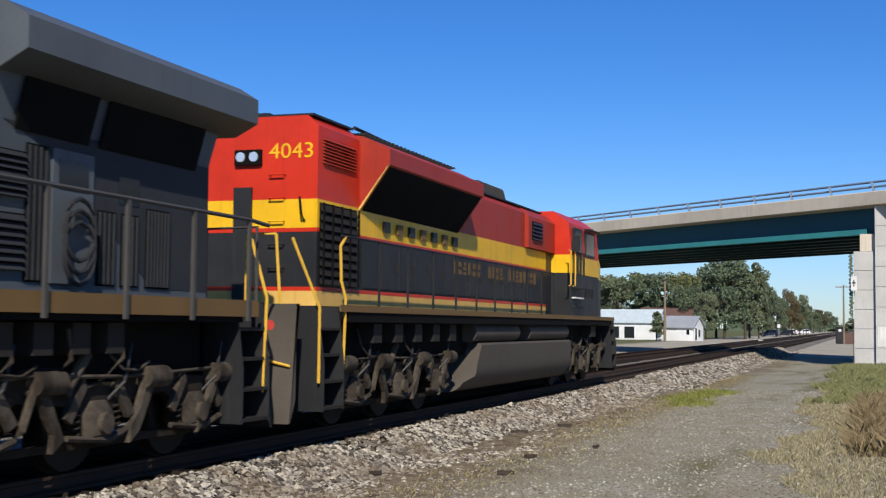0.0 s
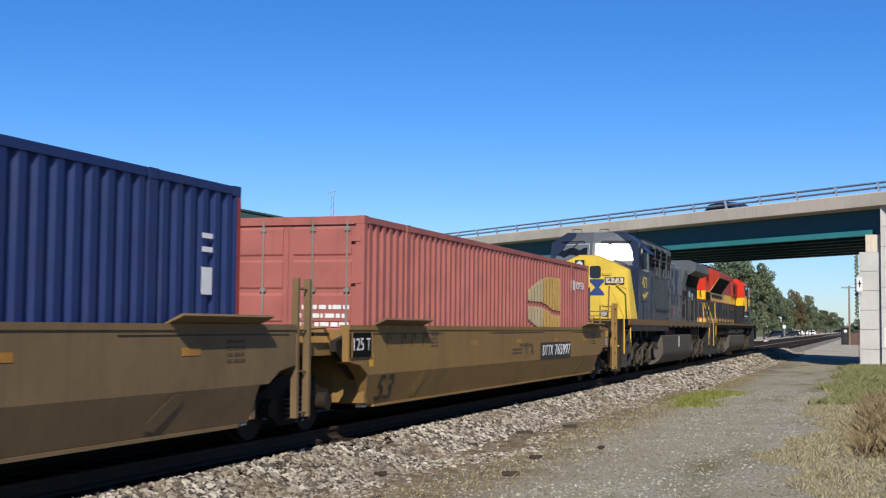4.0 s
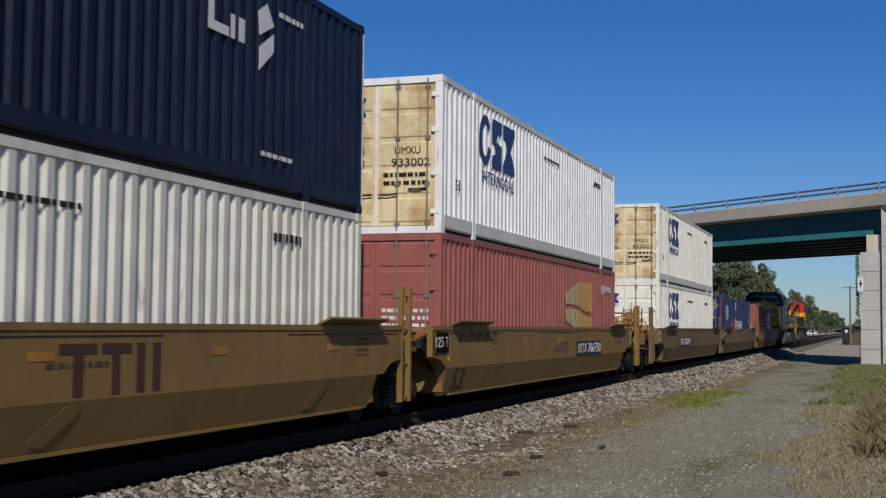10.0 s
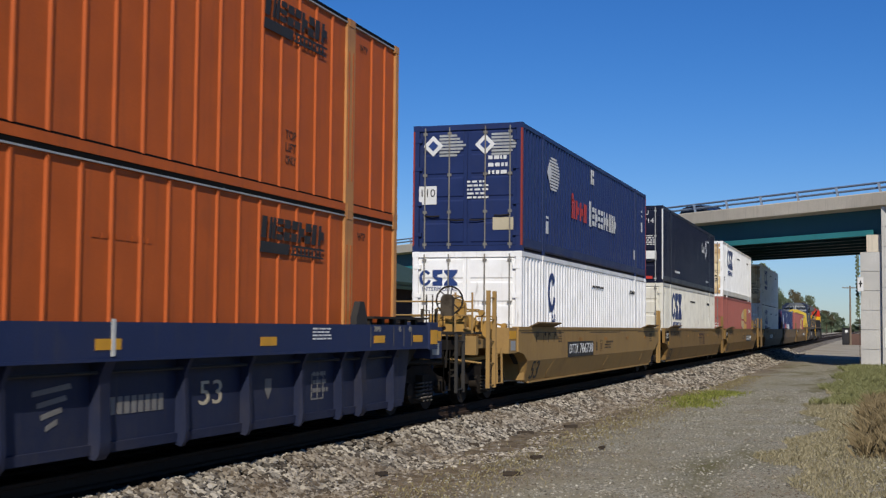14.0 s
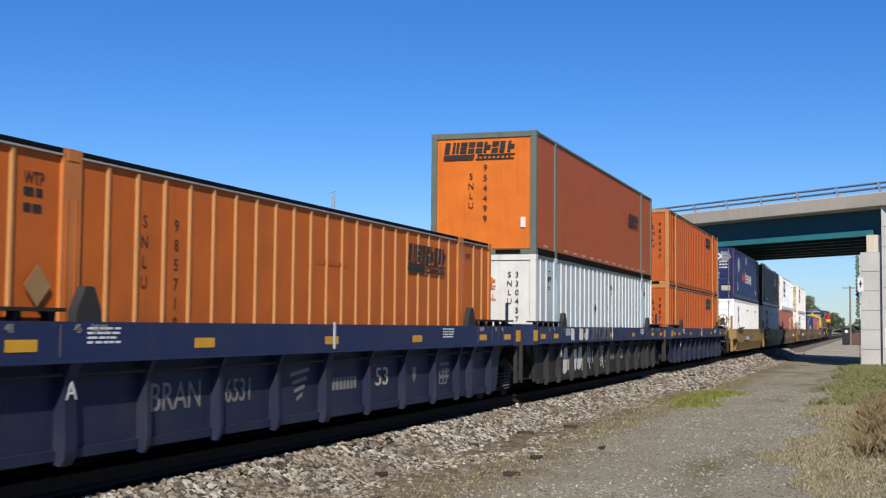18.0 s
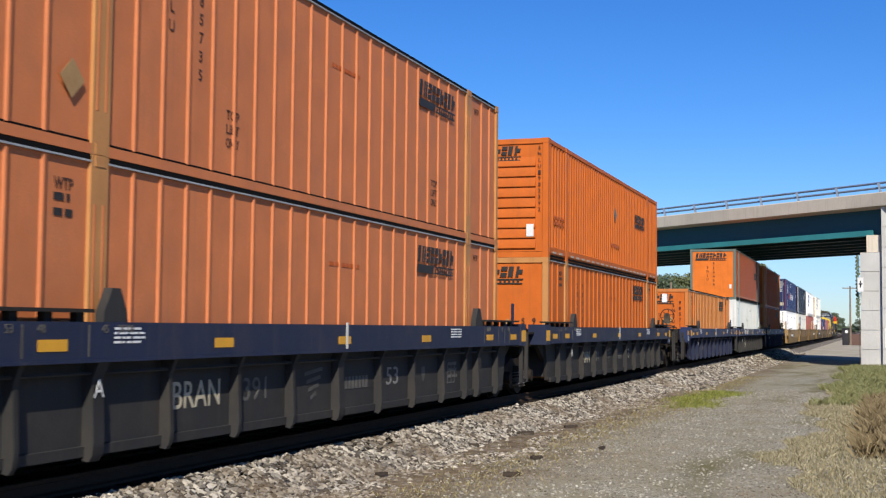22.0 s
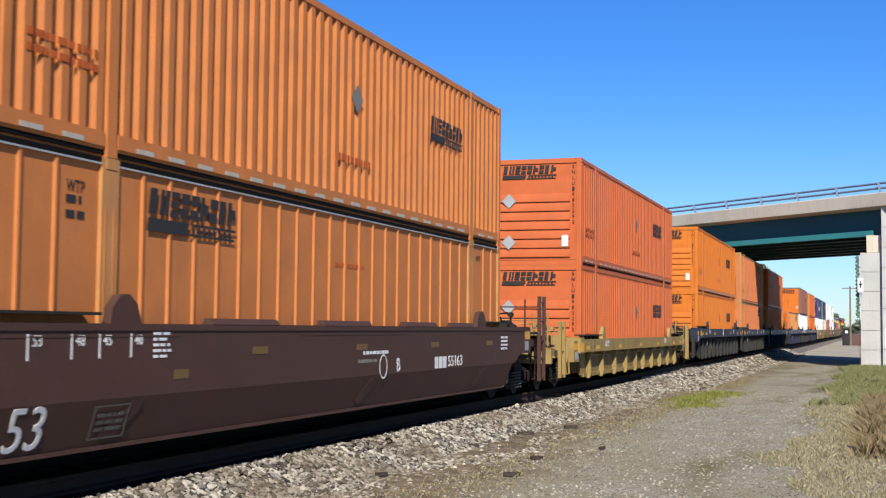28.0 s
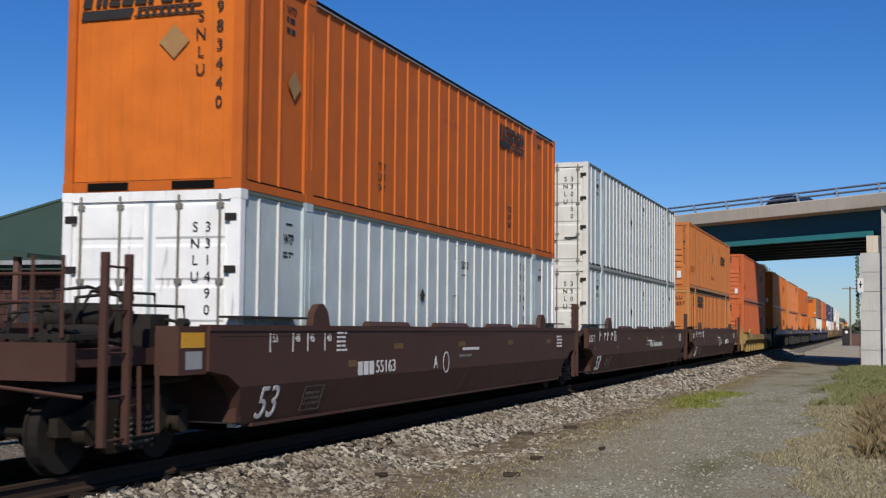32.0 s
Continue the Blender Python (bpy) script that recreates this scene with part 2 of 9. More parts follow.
# ---- mesh helpers ----


def box(bm, x0, x1, y0, y1, z0, z1):
    c = [bm.verts.new((x, y, z)) for x in (x0, x1) for y in (y0, y1) for z in (z0, z1)]
    for q in ((0, 1, 3, 2), (4, 6, 7, 5), (0, 4, 5, 1), (2, 3, 7, 6), (0, 2, 6, 4), (1, 5, 7, 3)):
        bm.faces.new([c[i] for i in q])
    return bm


def loft(bm, rings, cap=True, closed=True):
    """Skin between rings of equal length."""
    vs = [[bm.verts.new(p) for p in r] for r in rings]
    n = len(vs[0])
    for a, b in zip(vs, vs[1:]):
        for i in range(n if closed else n - 1):
            bm.faces.new((a[i], a[(i + 1) % n], b[(i + 1) % n], b[i]))
    if cap and closed:
        bm.faces.new(vs[0][::-1])
        bm.faces.new(vs[-1])
    return bm


def prism_y(bm, prof, y0, y1):
    """A profile of (x, z) drawn along y."""
    return loft(bm, [[(x, y, z) for x, z in prof] for y in (y0, y1)])


def prism_x(bm, prof, x0, x1):
    """A profile of (y, z) drawn along x."""
    return loft(bm, [[(x, y, z) for y, z in prof] for x in (x0, x1)])


def prism_z(bm, prof, z0, z1):
    return loft(bm, [[(x, y, z) for x, y in prof] for z in (z0, z1)])


def rod(bm, pts, r, n=8):
    """A round bar through points."""
    pts = [Vector(p) for p in pts]
    rings = []
    for i, p in enumerate(pts):
        d = (pts[min(i + 1, len(pts) - 1)] - pts[max(i - 1, 0)]).normalized()
        u = d.orthogonal().normalized() if abs(d.z) > 0.9 else d.cross(Vector((0, 0, 1))).normalized()
        if abs(d.z) > 0.9:
            u = Vector((1, 0, 0)) - d * d.x
            u.normalize()
        v = d.cross(u)
        rings.append([tuple(p + (u * math.cos(a) + v * math.sin(a)) * r) for a in (k * math.tau / n for k in range(n))])
    return loft(bm, rings)


def drum(bm, c, axis, length, r, n=16, r2=None):
    """A cylinder (or cone) centred at c."""
    c = Vector(c)
    d = Vector({"x": (1, 0, 0), "y": (0, 1, 0), "z": (0, 0, 1)}[axis])
    u = Vector((0, 0, 1)) if axis != "z" else Vector((1, 0, 0))
    v = d.cross(u)
    rings = []
    for s, rr in ((-0.5, r), (0.5, r if r2 is None else r2)):
        rings.append([tuple(c + d * (s * length) + (u * math.cos(a) + v * math.sin(a)) * rr) for a in (k * math.tau / n for k in range(n))])
    return loft(bm, rings)


def part(name, bm, mat, parent=None, label="", smooth=True):
    if isinstance(bm, bpy.types.Mesh):
        me = bm
    else:
        bmesh.ops.recalc_face_normals(bm, faces=bm.faces)
        me = bpy.data.meshes.new(name)
        bm.to_mesh(me)
        bm.free()
        me.materials.append(M[mat] if isinstance(mat, str) else mat)
        if smooth:
            me.shade_smooth()
            me.set_sharp_from_angle(angle=radians(35))
    ob = new(name, me)
    if parent:
        ob.parent = parent
    if label:
        ob["label"] = label
    return ob


def B():
    return bmesh.new()


def thing(name, label, category, group="", kind=""):
    return tagged(new(name), label, category, group, kind)


def writing(name, text, size, mat, parent, m, width=None, label="", shear=0.0):
    """Letters of the built-in font, laid flat as a mesh. m: the pose of the text's centre, x along the line, z out of the face."""
    cu = bpy.data.curves.new(name, "FONT")
    cu.body, cu.size, cu.align_x, cu.align_y, cu.extrude, cu.resolution_u = text, size, "CENTER", "CENTER", 0.003, 3
    cu.shear = shear
    tmp = bpy.data.objects.new(name, cu)
    me = bpy.data.meshes.new_from_object(tmp)
    bpy.data.objects.remove(tmp)
    if width:
        xs = [v.co.x for v in me.vertices]
        k = width / max(0.01, max(xs) - min(xs))
        for v in me.vertices:
            v.co.x *= k
    me.transform(m)
    me.materials.clear()
    me.materials.append(M[mat])
    return part(name, me, mat, parent, label)


def on_side(x, y, z):
    """Pose of a sign on a face that looks towards +x; its line runs along +y."""
    return Matrix(((0, 0, 1, x), (1, 0, 0, y), (0, 1, 0, z), (0, 0, 0, 1)))


def on_rear(x, y, z):
    """Pose of a sign on a face that looks towards -y; its line runs along +x."""
    return Matrix(((1, 0, 0, x), (0, 0, -1, y), (0, 1, 0, z), (0, 0, 0, 1)))


def bars(name, mat, parent, m, rects, label=""):
    """Plain bars (x0, x1, y0, y1) on a face, a few millimetres proud."""
    bm = B()
    for x0, x1, y0, y1 in rects:
        box(bm, x0, x1, y0, y1, 0, 0.004)
    bm.transform(m)
    ob = part(name, bm, mat, parent, label)
    if name == "print" and len(rects) > 1:
        ob["kind"] = "stuff"
    return ob


def shape(name, mat, parent, m, polys, label=""):
    """Flat outlined shapes on a face, a few millimetres proud."""
    bm = B()
    for poly in polys:
        loft(bm, [[(x, y, z) for x, y in poly] for z in (0, 0.004)])
    bm.transform(m)
    ob = part(name, bm, mat, parent, label)
    if len(polys) > 3 and name in ("logo", "owner_name"):
        ob["kind"] = "stuff"
    return ob
# ---- the place: ground, track, bridge ----


def earth(x, y):
    """Height of the ground."""
    z = -0.52 - 0.10 * min(1.0, max(0.0, (y - 30) / 60))
    z += 0.05 * noise.noise(Vector((x * 0.35, y * 0.2, 0))) + 0.02 * noise.noise(Vector((x * 1.3, y * 0.9, 3)))
    if x > 0.4:
        z += min(0.35, (x - 0.4) * 0.10)
    if x < -16:
        z += 0.15
    return z


def ground_material():
    m = bpy.data.materials.new("gravel_dirt_and_grass")
    m.use_nodes = True
    nt = m.node_tree
    b = nt.nodes["Principled BSDF"]
    co = nt.nodes.new("ShaderNodeTexCoord").outputs["Object"]
    sep = nt.nodes.new("ShaderNodeSeparateXYZ")
    nt.links.new(co, sep.inputs[0])
    wob = noise_tex(nt, co, 0.35, 4)
    mad = nt.nodes.new("ShaderNodeMath")
    mad.operation = "MULTIPLY_ADD"
    nt.links.new(wob, mad.inputs[0])
    mad.inputs[1].default_value = 3.0
    nt.links.new(sep.outputs["X"], mad.inputs[2])
    x = mad.outputs[0]                      # x with a ragged edge; the noise adds about 1.5
    peb = nt.nodes.new("ShaderNodeTexVoronoi")
    peb.inputs["Scale"].default_value = 34
    nt.links.new(co, peb.inputs["Vector"])
    peb2 = nt.nodes.new("ShaderNodeTexVoronoi")
    peb2.inputs["Scale"].default_value = 13
    nt.links.new(co, peb2.inputs["Vector"])
    grit = mix(nt, ramp(nt, peb.outputs["Color"], 0.15, 0.9), (0.14, 0.128, 0.092), (0.48, 0.452, 0.355))
    grit = mix(nt, ramp(nt, noise_tex(nt, co, 0.9, 5), 0.35, 0.7), grit, (0.27, 0.24, 0.158))
    grit = mix(nt, ramp(nt, noise_tex(nt, co, 90, 2), 0.62, 0.8), grit, (0.54, 0.51, 0.44))
    grit = mix(nt, ramp(nt, noise_tex(nt, co, 0.5, 6, stretch=(1.6, 0.35, 1.0)), 0.5, 0.68), grit, (0.165, 0.15, 0.076))
    dirt = mix(nt, ramp(nt, noise_tex(nt, co, 2.2, 6), 0.3, 0.7), (0.095, 0.070, 0.043), (0.255, 0.20, 0.132))
    dirt = mix(nt, ramp(nt, peb2.outputs["Color"], 0.75, 0.95), dirt, (0.33, 0.30, 0.25))
    grass = mix(nt, ramp(nt, noise_tex(nt, co, 1.5, 5), 0.3, 0.7), (0.13, 0.115, 0.05), (0.26, 0.22, 0.125))
    c = mix(nt, ramp(nt, x, -4.0, -2.6), dirt, grit)
    c = mix(nt, ramp(nt, x, 0.9, 1.9), c, grass)
    sand = mix(nt, ramp(nt, noise_tex(nt, co, 0.25, 6), 0.35, 0.7), (0.33, 0.29, 0.215), (0.46, 0.42, 0.335))
    c = mix(nt, ramp(nt, sep.outputs["Y"], 80.0, 96.0), c, sand)
    lawn = mix(nt, ramp(nt, noise_tex(nt, co, 0.4, 6), 0.35, 0.65), (0.075, 0.095, 0.035), (0.17, 0.165, 0.075))
    c = mix(nt, ramp(nt, x, -27.0, -24.5), lawn, c)
    nt.links.new(c, b.inputs["Base Color"])
    b.inputs["Roughness"].default_value = 0.95
    b.inputs["Specular IOR Level"].default_value = 0.1
    bp = nt.nodes.new("ShaderNodeBump")
    bp.inputs["Strength"].default_value, bp.inputs["Distance"].default_value = 0.9, 0.03
    h = mix(nt, 0.5, peb.outputs["Distance"], noise_tex(nt, co, 30, 4))
    nt.links.new(h, bp.inputs["Height"])
    nt.links.new(bp.outputs[0], b.inputs["Normal"])
    return m


def sheet(name, xs, ys, height, mat, label, kind="structure", cat="ground"):
    verts = [(x, y, height(x, y)) for y in ys for x in xs]
    n = len(xs)
    faces = [(j * n + i, j * n + i + 1, (j + 1) * n + i + 1, (j + 1) * n + i) for j in range(len(ys) - 1) for i in range(n - 1)]
    me = bpy.data.meshes.new(name)
    me.from_pydata(verts, [], faces)
    me.materials.append(mat)
    me.shade_smooth()
    return tagged(new(name, me), label, cat, kind=kind)


xs = [-2500, -900, -400, -200, -120, -80, -50] + [-36 + 2 * i for i in range(11)] + [-14 + 0.3 * i for i in range(74)] + [9, 12, 18, 30, 60, 120, 300, 900, 2500]
ys = [-2500, -600, -150, -50, -20, -8, 0, 4] + [6 + 0.3 * i for i in range(150)] + [51.5 + 1.5 * i for i in range(60)] + [145, 165, 190, 230, 300, 420, 700, 1400, 3500]
sheet("ground", xs, ys, earth, ground_material(), "flat ground of grey gravel, brown dirt and dry grass")


def ballast_top(x):
    d = abs(x - TRACK_X)
    d2 = abs(x - TRACK2_X)
    d = min(d, d2)
    return -0.195 if d < 1.28 else -0.195 - (d - 1.28) * 0.42


TRACK_X, TRACK2_X = -8.645, -13.1
RAILS_Y0, RAILS_Y1 = -60.0, 1500.0


def stone_material(name, a, b_, scale):
    m = bpy.data.materials.new(name)
    m.use_nodes = True
    nt = m.node_tree
    b = nt.nodes["Principled BSDF"]
    geo = nt.nodes.new("ShaderNodeNewGeometry")
    co = nt.nodes.new("ShaderNodeTexCoord").outputs["Object"]
    c = mix(nt, ramp(nt, geo.outputs["Random Per Island"], 0.15, 0.95), a, b_)
    c = mix(nt, ramp(nt, noise_tex(nt, co, 0.8, 5), 0.45, 0.75), c, (0.14, 0.10, 0.06))
    c = mix(nt, ramp(nt, noise_tex(nt, co, scale, 3), 0.45, 0.95), c, (0.12, 0.095, 0.065), "MIX")
    nt.links.new(c, b.inputs["Base Color"])
    b.inputs["Roughness"].default_value = 0.9
    return m


def ballast_bed_material():
    m = bpy.data.materials.new("ballast_bed")
    m.use_nodes = True
    nt = m.node_tree
    b = nt.nodes["Principled BSDF"]
    co = nt.nodes.new("ShaderNodeTexCoord").outputs["Object"]
    v = nt.nodes.new("ShaderNodeTexVoronoi")
    v.inputs["Scale"].default_value = 17
    nt.links.new(co, v.inputs["Vector"])
    c = mix(nt, ramp(nt, v.outputs["Color"], 0.2, 0.95), (0.05, 0.042, 0.033), (0.36, 0.32, 0.255))
    c = mix(nt, ramp(nt, noise_tex(nt, co, 0.7, 5), 0.4, 0.7), c, (0.17, 0.135, 0.095))
    nt.links.new(c, b.inputs["Base Color"])
    b.inputs["Roughness"].default_value = 0.95
    bp = nt.nodes.new("ShaderNodeBump")
    bp.inputs["Strength"].default_value, bp.inputs["Distance"].default_value = 1.0, 0.05
    nt.links.new(v.outputs["Distance"], bp.inputs["Height"])
    nt.links.new(bp.outputs[0], b.inputs["Normal"])
    return m


bx = [TRACK2_X - 3.2, TRACK2_X - 1.65, TRACK2_X, TRACK2_X + 1.65, (TRACK_X + TRACK2_X) / 2, TRACK_X - 1.65, TRACK_X, TRACK_X + 1.65] + [TRACK_X + 1.65 + 0.2 * i for i in range(1, 8)]
by = [-60, -20, 0] + [4 + 0.5 * i for i in range(130)] + [70 + 4 * i for i in range(25)] + [180, 220, 300, 450, 700, 1100, 1500]
sheet("ballast", bx, by, lambda x, y: ballast_top(x) + 0.035 * noise.noise(Vector((x * 1.1, y * 0.8, 1))), ballast_bed_material(), "pale crushed-stone ballast shoulder under the tracks", cat="ballast")


def rail_profile(x):
    return [(x - 0.036, 0.0), (x + 0.036, 0.0), (x + 0.036, -0.035), (x + 0.01, -0.05), (x + 0.01, -0.14), (x + 0.07, -0.155), (x + 0.07, -0.187), (x - 0.07, -0.187), (x - 0.07, -0.155), (x - 0.01, -0.14), (x - 0.01, -0.05), (x - 0.036, -0.035)]


rail_steel = surface("rusty_rail_steel", (0.055, 0.036, 0.026), 0.8, metal=0.0, grime=(0.03, 0.02, 0.014), spec=0.1)
tie_wood = surface("creosoted_tie_wood", (0.032, 0.025, 0.02), 0.9, grain=25, rnd=0.4, grime=(0.02, 0.016, 0.012), spec=0.1)
bm = box(B(), -1.3, 1.3, -0.115, 0.115, -0.32, -0.185)
bmesh.ops.recalc_face_normals(bm, faces=bm.faces)
tie_me = bpy.data.meshes.new("tie")
bm.to_mesh(tie_me)
bm.free()
tie_me.materials.append(tie_wood)
for x0, n in ((TRACK_X, 150), (TRACK2_X, 60)):
    tr = thing("railway_track", "steel rails on dark wooden ties in pale ballast", "railway track", "tracks", "structure")
    for s in (-1, 1):
        part("rail", prism_y(B(), rail_profile(x0 + s * 0.755), RAILS_Y0, RAILS_Y1), rail_steel, tr)
    for i in range(n):
        part("tie", tie_me, "truck", tr).location = (x0, 8.0 + i * 0.53 if x0 == TRACK_X else 40 + i * 0.53, 0)
    bm = B()
    for i in range(500):
        y = (8.0 if x0 == TRACK_X else 40) + (n + i) * 0.53
        box(bm, x0 - 1.3, x0 + 1.3, y - 0.115, y + 0.115, -0.32, -0.185)
    part("ties", bm, tie_wood, tr)["kind"] = "stuff"


def scatter(name, count, place, size, mat, label, seed, flat=0.7, cat="stones"):
    """Many small broken stones in one mesh."""
    rng = np.random.default_rng(seed)
    base = np.array([(1, 1, 1), (1, -1, -1), (-1, 1, -1), (-1, -1, 1), (1.2, 0, 0), (-1.2, 0, 0), (0, 1.2, 0), (0, -1.2, 0), (0, 0, 1.2), (0, 0, -1.2)], float)
    bm = bmesh.new()
    for p in base:
        bm.verts.new(p * (0.62 if abs(p).min() > 0 else 0.9))
    bmesh.ops.convex_hull(bm, input=bm.verts)
    bm.verts.index_update()
    tri = np.array([[v.index for v in f.verts] for f in bm.faces])
    vs = np.array([v.co[:] for v in bm.verts])
    bm.free()
    n = len(vs)
    allv = np.empty((count, n, 3))
    for i in range(count):
        x, y, z = place(rng)
        r = size * rng.uniform(0.55, 1.5)
        j = vs * rng.uniform(0.65, 1.35, (n, 3)) * r * np.array([rng.uniform(0.8, 1.5), rng.uniform(0.8, 1.3), flat])
        a = rng.uniform(0, math.tau)
        c, s = math.cos(a), math.sin(a)
        j = np.stack([j[:, 0] * c - j[:, 1] * s, j[:, 0] * s + j[:, 1] * c, j[:, 2]], 1)
        allv[i] = j + (x, y, z + r * 0.2)
    f = (tri[None] + (np.arange(count) * n)[:, None, None]).reshape(-1, 3)
    me = bpy.data.meshes.new(name)
    me.from_pydata(allv.reshape(-1, 3).tolist(), [], f.tolist())
    me.materials.append(mat)
    return tagged(new(name, me), label, cat, kind="stuff")


def on_shoulder(rng):
    y = 8.5 + 52 * rng.random() ** 1.5
    x = TRACK_X + 1.15 + rng.random() * (1.75 + 0.35 * math.sin(y * 0.4))
    if rng.random() < 0.16:
        x += rng.random() * 1.1
    if x > TRACK_X + 2.15 and noise.noise(Vector((x * 0.7, y * 0.33, 7))) > -0.02:
        x -= 0.35 + 0.8 * rng.random()
    return x, y, max(ballast_top(x), earth(x, y) - 0.02) - 0.005


stone_mat = stone_material("pale_ballast_stone", (0.024, 0.019, 0.014), (0.52, 0.465, 0.37), 14)
scatter("ballast_stones", 32000, on_shoulder, 0.036, stone_mat, "pale broken ballast stones on the shoulder", 3)



def far_shoulder(rng):
    y = 44 + 75 * rng.random() ** 1.3
    x = TRACK_X + 0.95 + rng.random() * 2.2
    return x, y, max(ballast_top(x), earth(x, y) - 0.02) - 0.005


scatter("far_ballast_stones", 9000, far_shoulder, 0.06, stone_mat, "pale broken ballast stones beyond the road", 8)


def gravel_place(rng):
    y = 11 + 34 * rng.random() ** 1.6
    x = -5.6 + rng.random() * 6.6
    return x, y, earth(x, y)


scatter("road_gravel", 22000, gravel_place, 0.013, stone_material("grey_gravel_stone", (0.15, 0.14, 0.105), (0.50, 0.47, 0.38), 20), "fine grey gravel of the track-side road", 5)

# ---- the road bridge: skewed over the tracks ----
BD = Vector((-0.748, 0.664, 0))           # along the bridge, away to the left
BN = Vector((-0.664, -0.748, 0))          # out of its near face
BO = Vector((-0.3, 78.0, 0))              # near face, at the abutment


def along_bridge(name, prof, a0, a1, mat, parent, label=""):
    """prof: (depth behind the near face, height); drawn along the bridge from a0 to a1 metres."""
    rings = [[tuple(BO + BD * a - BN * d + Vector((0, 0, z))) for d, z in prof] for a in (a0, a1)]
    return part(name, loft(B(), rings), mat, parent, label)


M["concrete"] = surface("weathered_concrete", (0.60, 0.53, 0.42), 0.85, scale=0.4, streak=0.35, dirt=0.35, grime=(0.22, 0.18, 0.13), grain=12)
M["abutment"] = surface("pale_abutment_concrete", (0.50, 0.49, 0.46), 0.85, scale=0.5, streak=0.3, dirt=0.25, grime=(0.25, 0.23, 0.2), grain=12)
# bridge teal in two tones: girders coloured as shaded, front flange as sunlit
M["girder"] = surface("shaded_teal_paint", (0.020, 0.085, 0.105), 0.5, scale=0.5, streak=0.2, grime=(0.03, 0.05, 0.055))
M["flange"] = surface("sunlit_teal_paint", (0.045, 0.26, 0.26), 0.5, scale=0.5, streak=0.15, grime=(0.04, 0.12, 0.12))
M["rail_paint"] = surface("weathered_bridge_rail", (0.20, 0.25, 0.33), 0.5, metal=0.1)

br = thing("road_bridge", "concrete and teal steel girder road bridge over the tracks", "bridge", kind="structure")
A1 = 200.0
ZG, ZT2 = 7.22, 8.72          # girder's underside and top
along_bridge("deck", [(0.0, 8.84), (0.0, 8.94), (16.0, 8.94), (16.0, 8.8), (0.9, 8.74), (0.5, 8.74)], -50, A1, "concrete", br)
along_bridge("parapet", [(-0.05, 8.86), (-0.05, 9.60), (0.06, 9.66), (0.30, 9.66), (0.42, 8.95), (0.06, 8.93)], -50, A1, "concrete", br)
along_bridge("parapet", [(15.6, 8.95), (15.7, 9.66), (16.0, 9.66), (16.05, 8.84), (16.0, 8.945)], -50, A1, "concrete", br)
for k in range(7):
    d = 0.75 + k * 2.35
    g = along_bridge("girder", [(d, ZG), (d, ZT2 + 0.02), (d + 0.03, ZT2 + 0.02), (d + 0.03, ZG)], -0.55, A1, "girder", br)
    along_bridge("bottom_flange", [(d - 0.24, ZG - 0.04), (d - 0.24, ZG + 0.29 if k == 0 else ZG), (d - 0.21, ZG + 0.29 if k == 0 else ZG), (d - 0.2, ZG), (d + 0.24, ZG), (d + 0.24, ZG - 0.04)], -0.1, A1, "flange" if k == 0 else "girder", g, "sunlit teal flange" if k == 0 else "")
for k in range(30):
    a = 3.0 + k * 6.5
    along_bridge("cross_frame", [(0.9, ZG + 0.2), (0.9, ZT2), (14.6, ZT2), (14.6, ZG + 0.2)], a, a + 0.08, "girder", br)
for k in range(75):
    a = -40 + k * 3.25
    p = BO + BD * a - BN * 0.17
    bm = loft(B(), [[(p.x + dx - 0.12 * f, p.y + dy, z) for dx, dy in ((-0.08, -0.06), (0.08, -0.06), (0.08, 0.06), (-0.08, 0.06))] for z, f in ((9.64, 0.0), (10.2, 1.0))])
    part("rail_post", bm, "rail_paint", br)
for z in (9.92, 10.21):
    part("hand_rail", rod(B(), [tuple(BO + BD * a - BN * 0.17 + Vector((0, 0, z))) for a in (-50, A1)], 0.075, 6), "rail_paint", br)
for a in (47.0, 95.0, 142.0):
    for d in (1.2, 5.6, 10.2, 14.4):
        p = BO + BD * a - BN * d
        part("pier_column", drum(B(), (p.x, p.y, 3.2), "z", 7.9, 0.5, 16), "concrete", br)
    along_bridge("pier_cap", [(0.2, 6.4), (0.2, 7.15), (15.6, 7.15), (15.6, 6.4)], a - 0.55, a + 0.55, "concrete", br)
along_bridge("approach_bank", [(0.3, -0.7), (0.3, 8.8), (15.8, 8.8), (15.8, -0.7)], A1, A1 + 30, "concrete", br)

ab = thing("bridge_abutment", "pale concrete panel wall that carries the bridge's end", "bridge abutment", kind="structure")
AX = -0.62


def panel_wall(x0, x1, y, z1, rows):
    h = (z1 + 0.7) / rows
    for i in range(rows):
        z = -0.7 + i * h
        part("panel", box(B(), x0, x1, y, y + 0.3, z + 0.015, z + h - 0.015), "abutment", ab)
    part("backing", box(B(), x0 + 0.02, x1 - 0.02, y + 0.05, y + 8.0, -0.8, z1 - 0.02), "abutment", ab)


panel_wall(AX, AX + 1.18, 77.6, 6.15, 6)
panel_wall(AX + 1.2, AX + 12.0, 77.3, 8.8, 8)
part("bearing_block", box(B(), AX + 0.36, AX + 1.16, 77.75, 79.4, 6.16, 7.17), "concrete", ab)
part("patch", box(B(), AX + 1.3, AX + 2.0, 77.285, 77.31, 0.55, 1.7), "pale_rail", ab, "white painted-over patch")
# ---- the train: containers ----

CL, CW, CH = 16.15, 2.59, 2.896
HL, HW = CL / 2, CW / 2


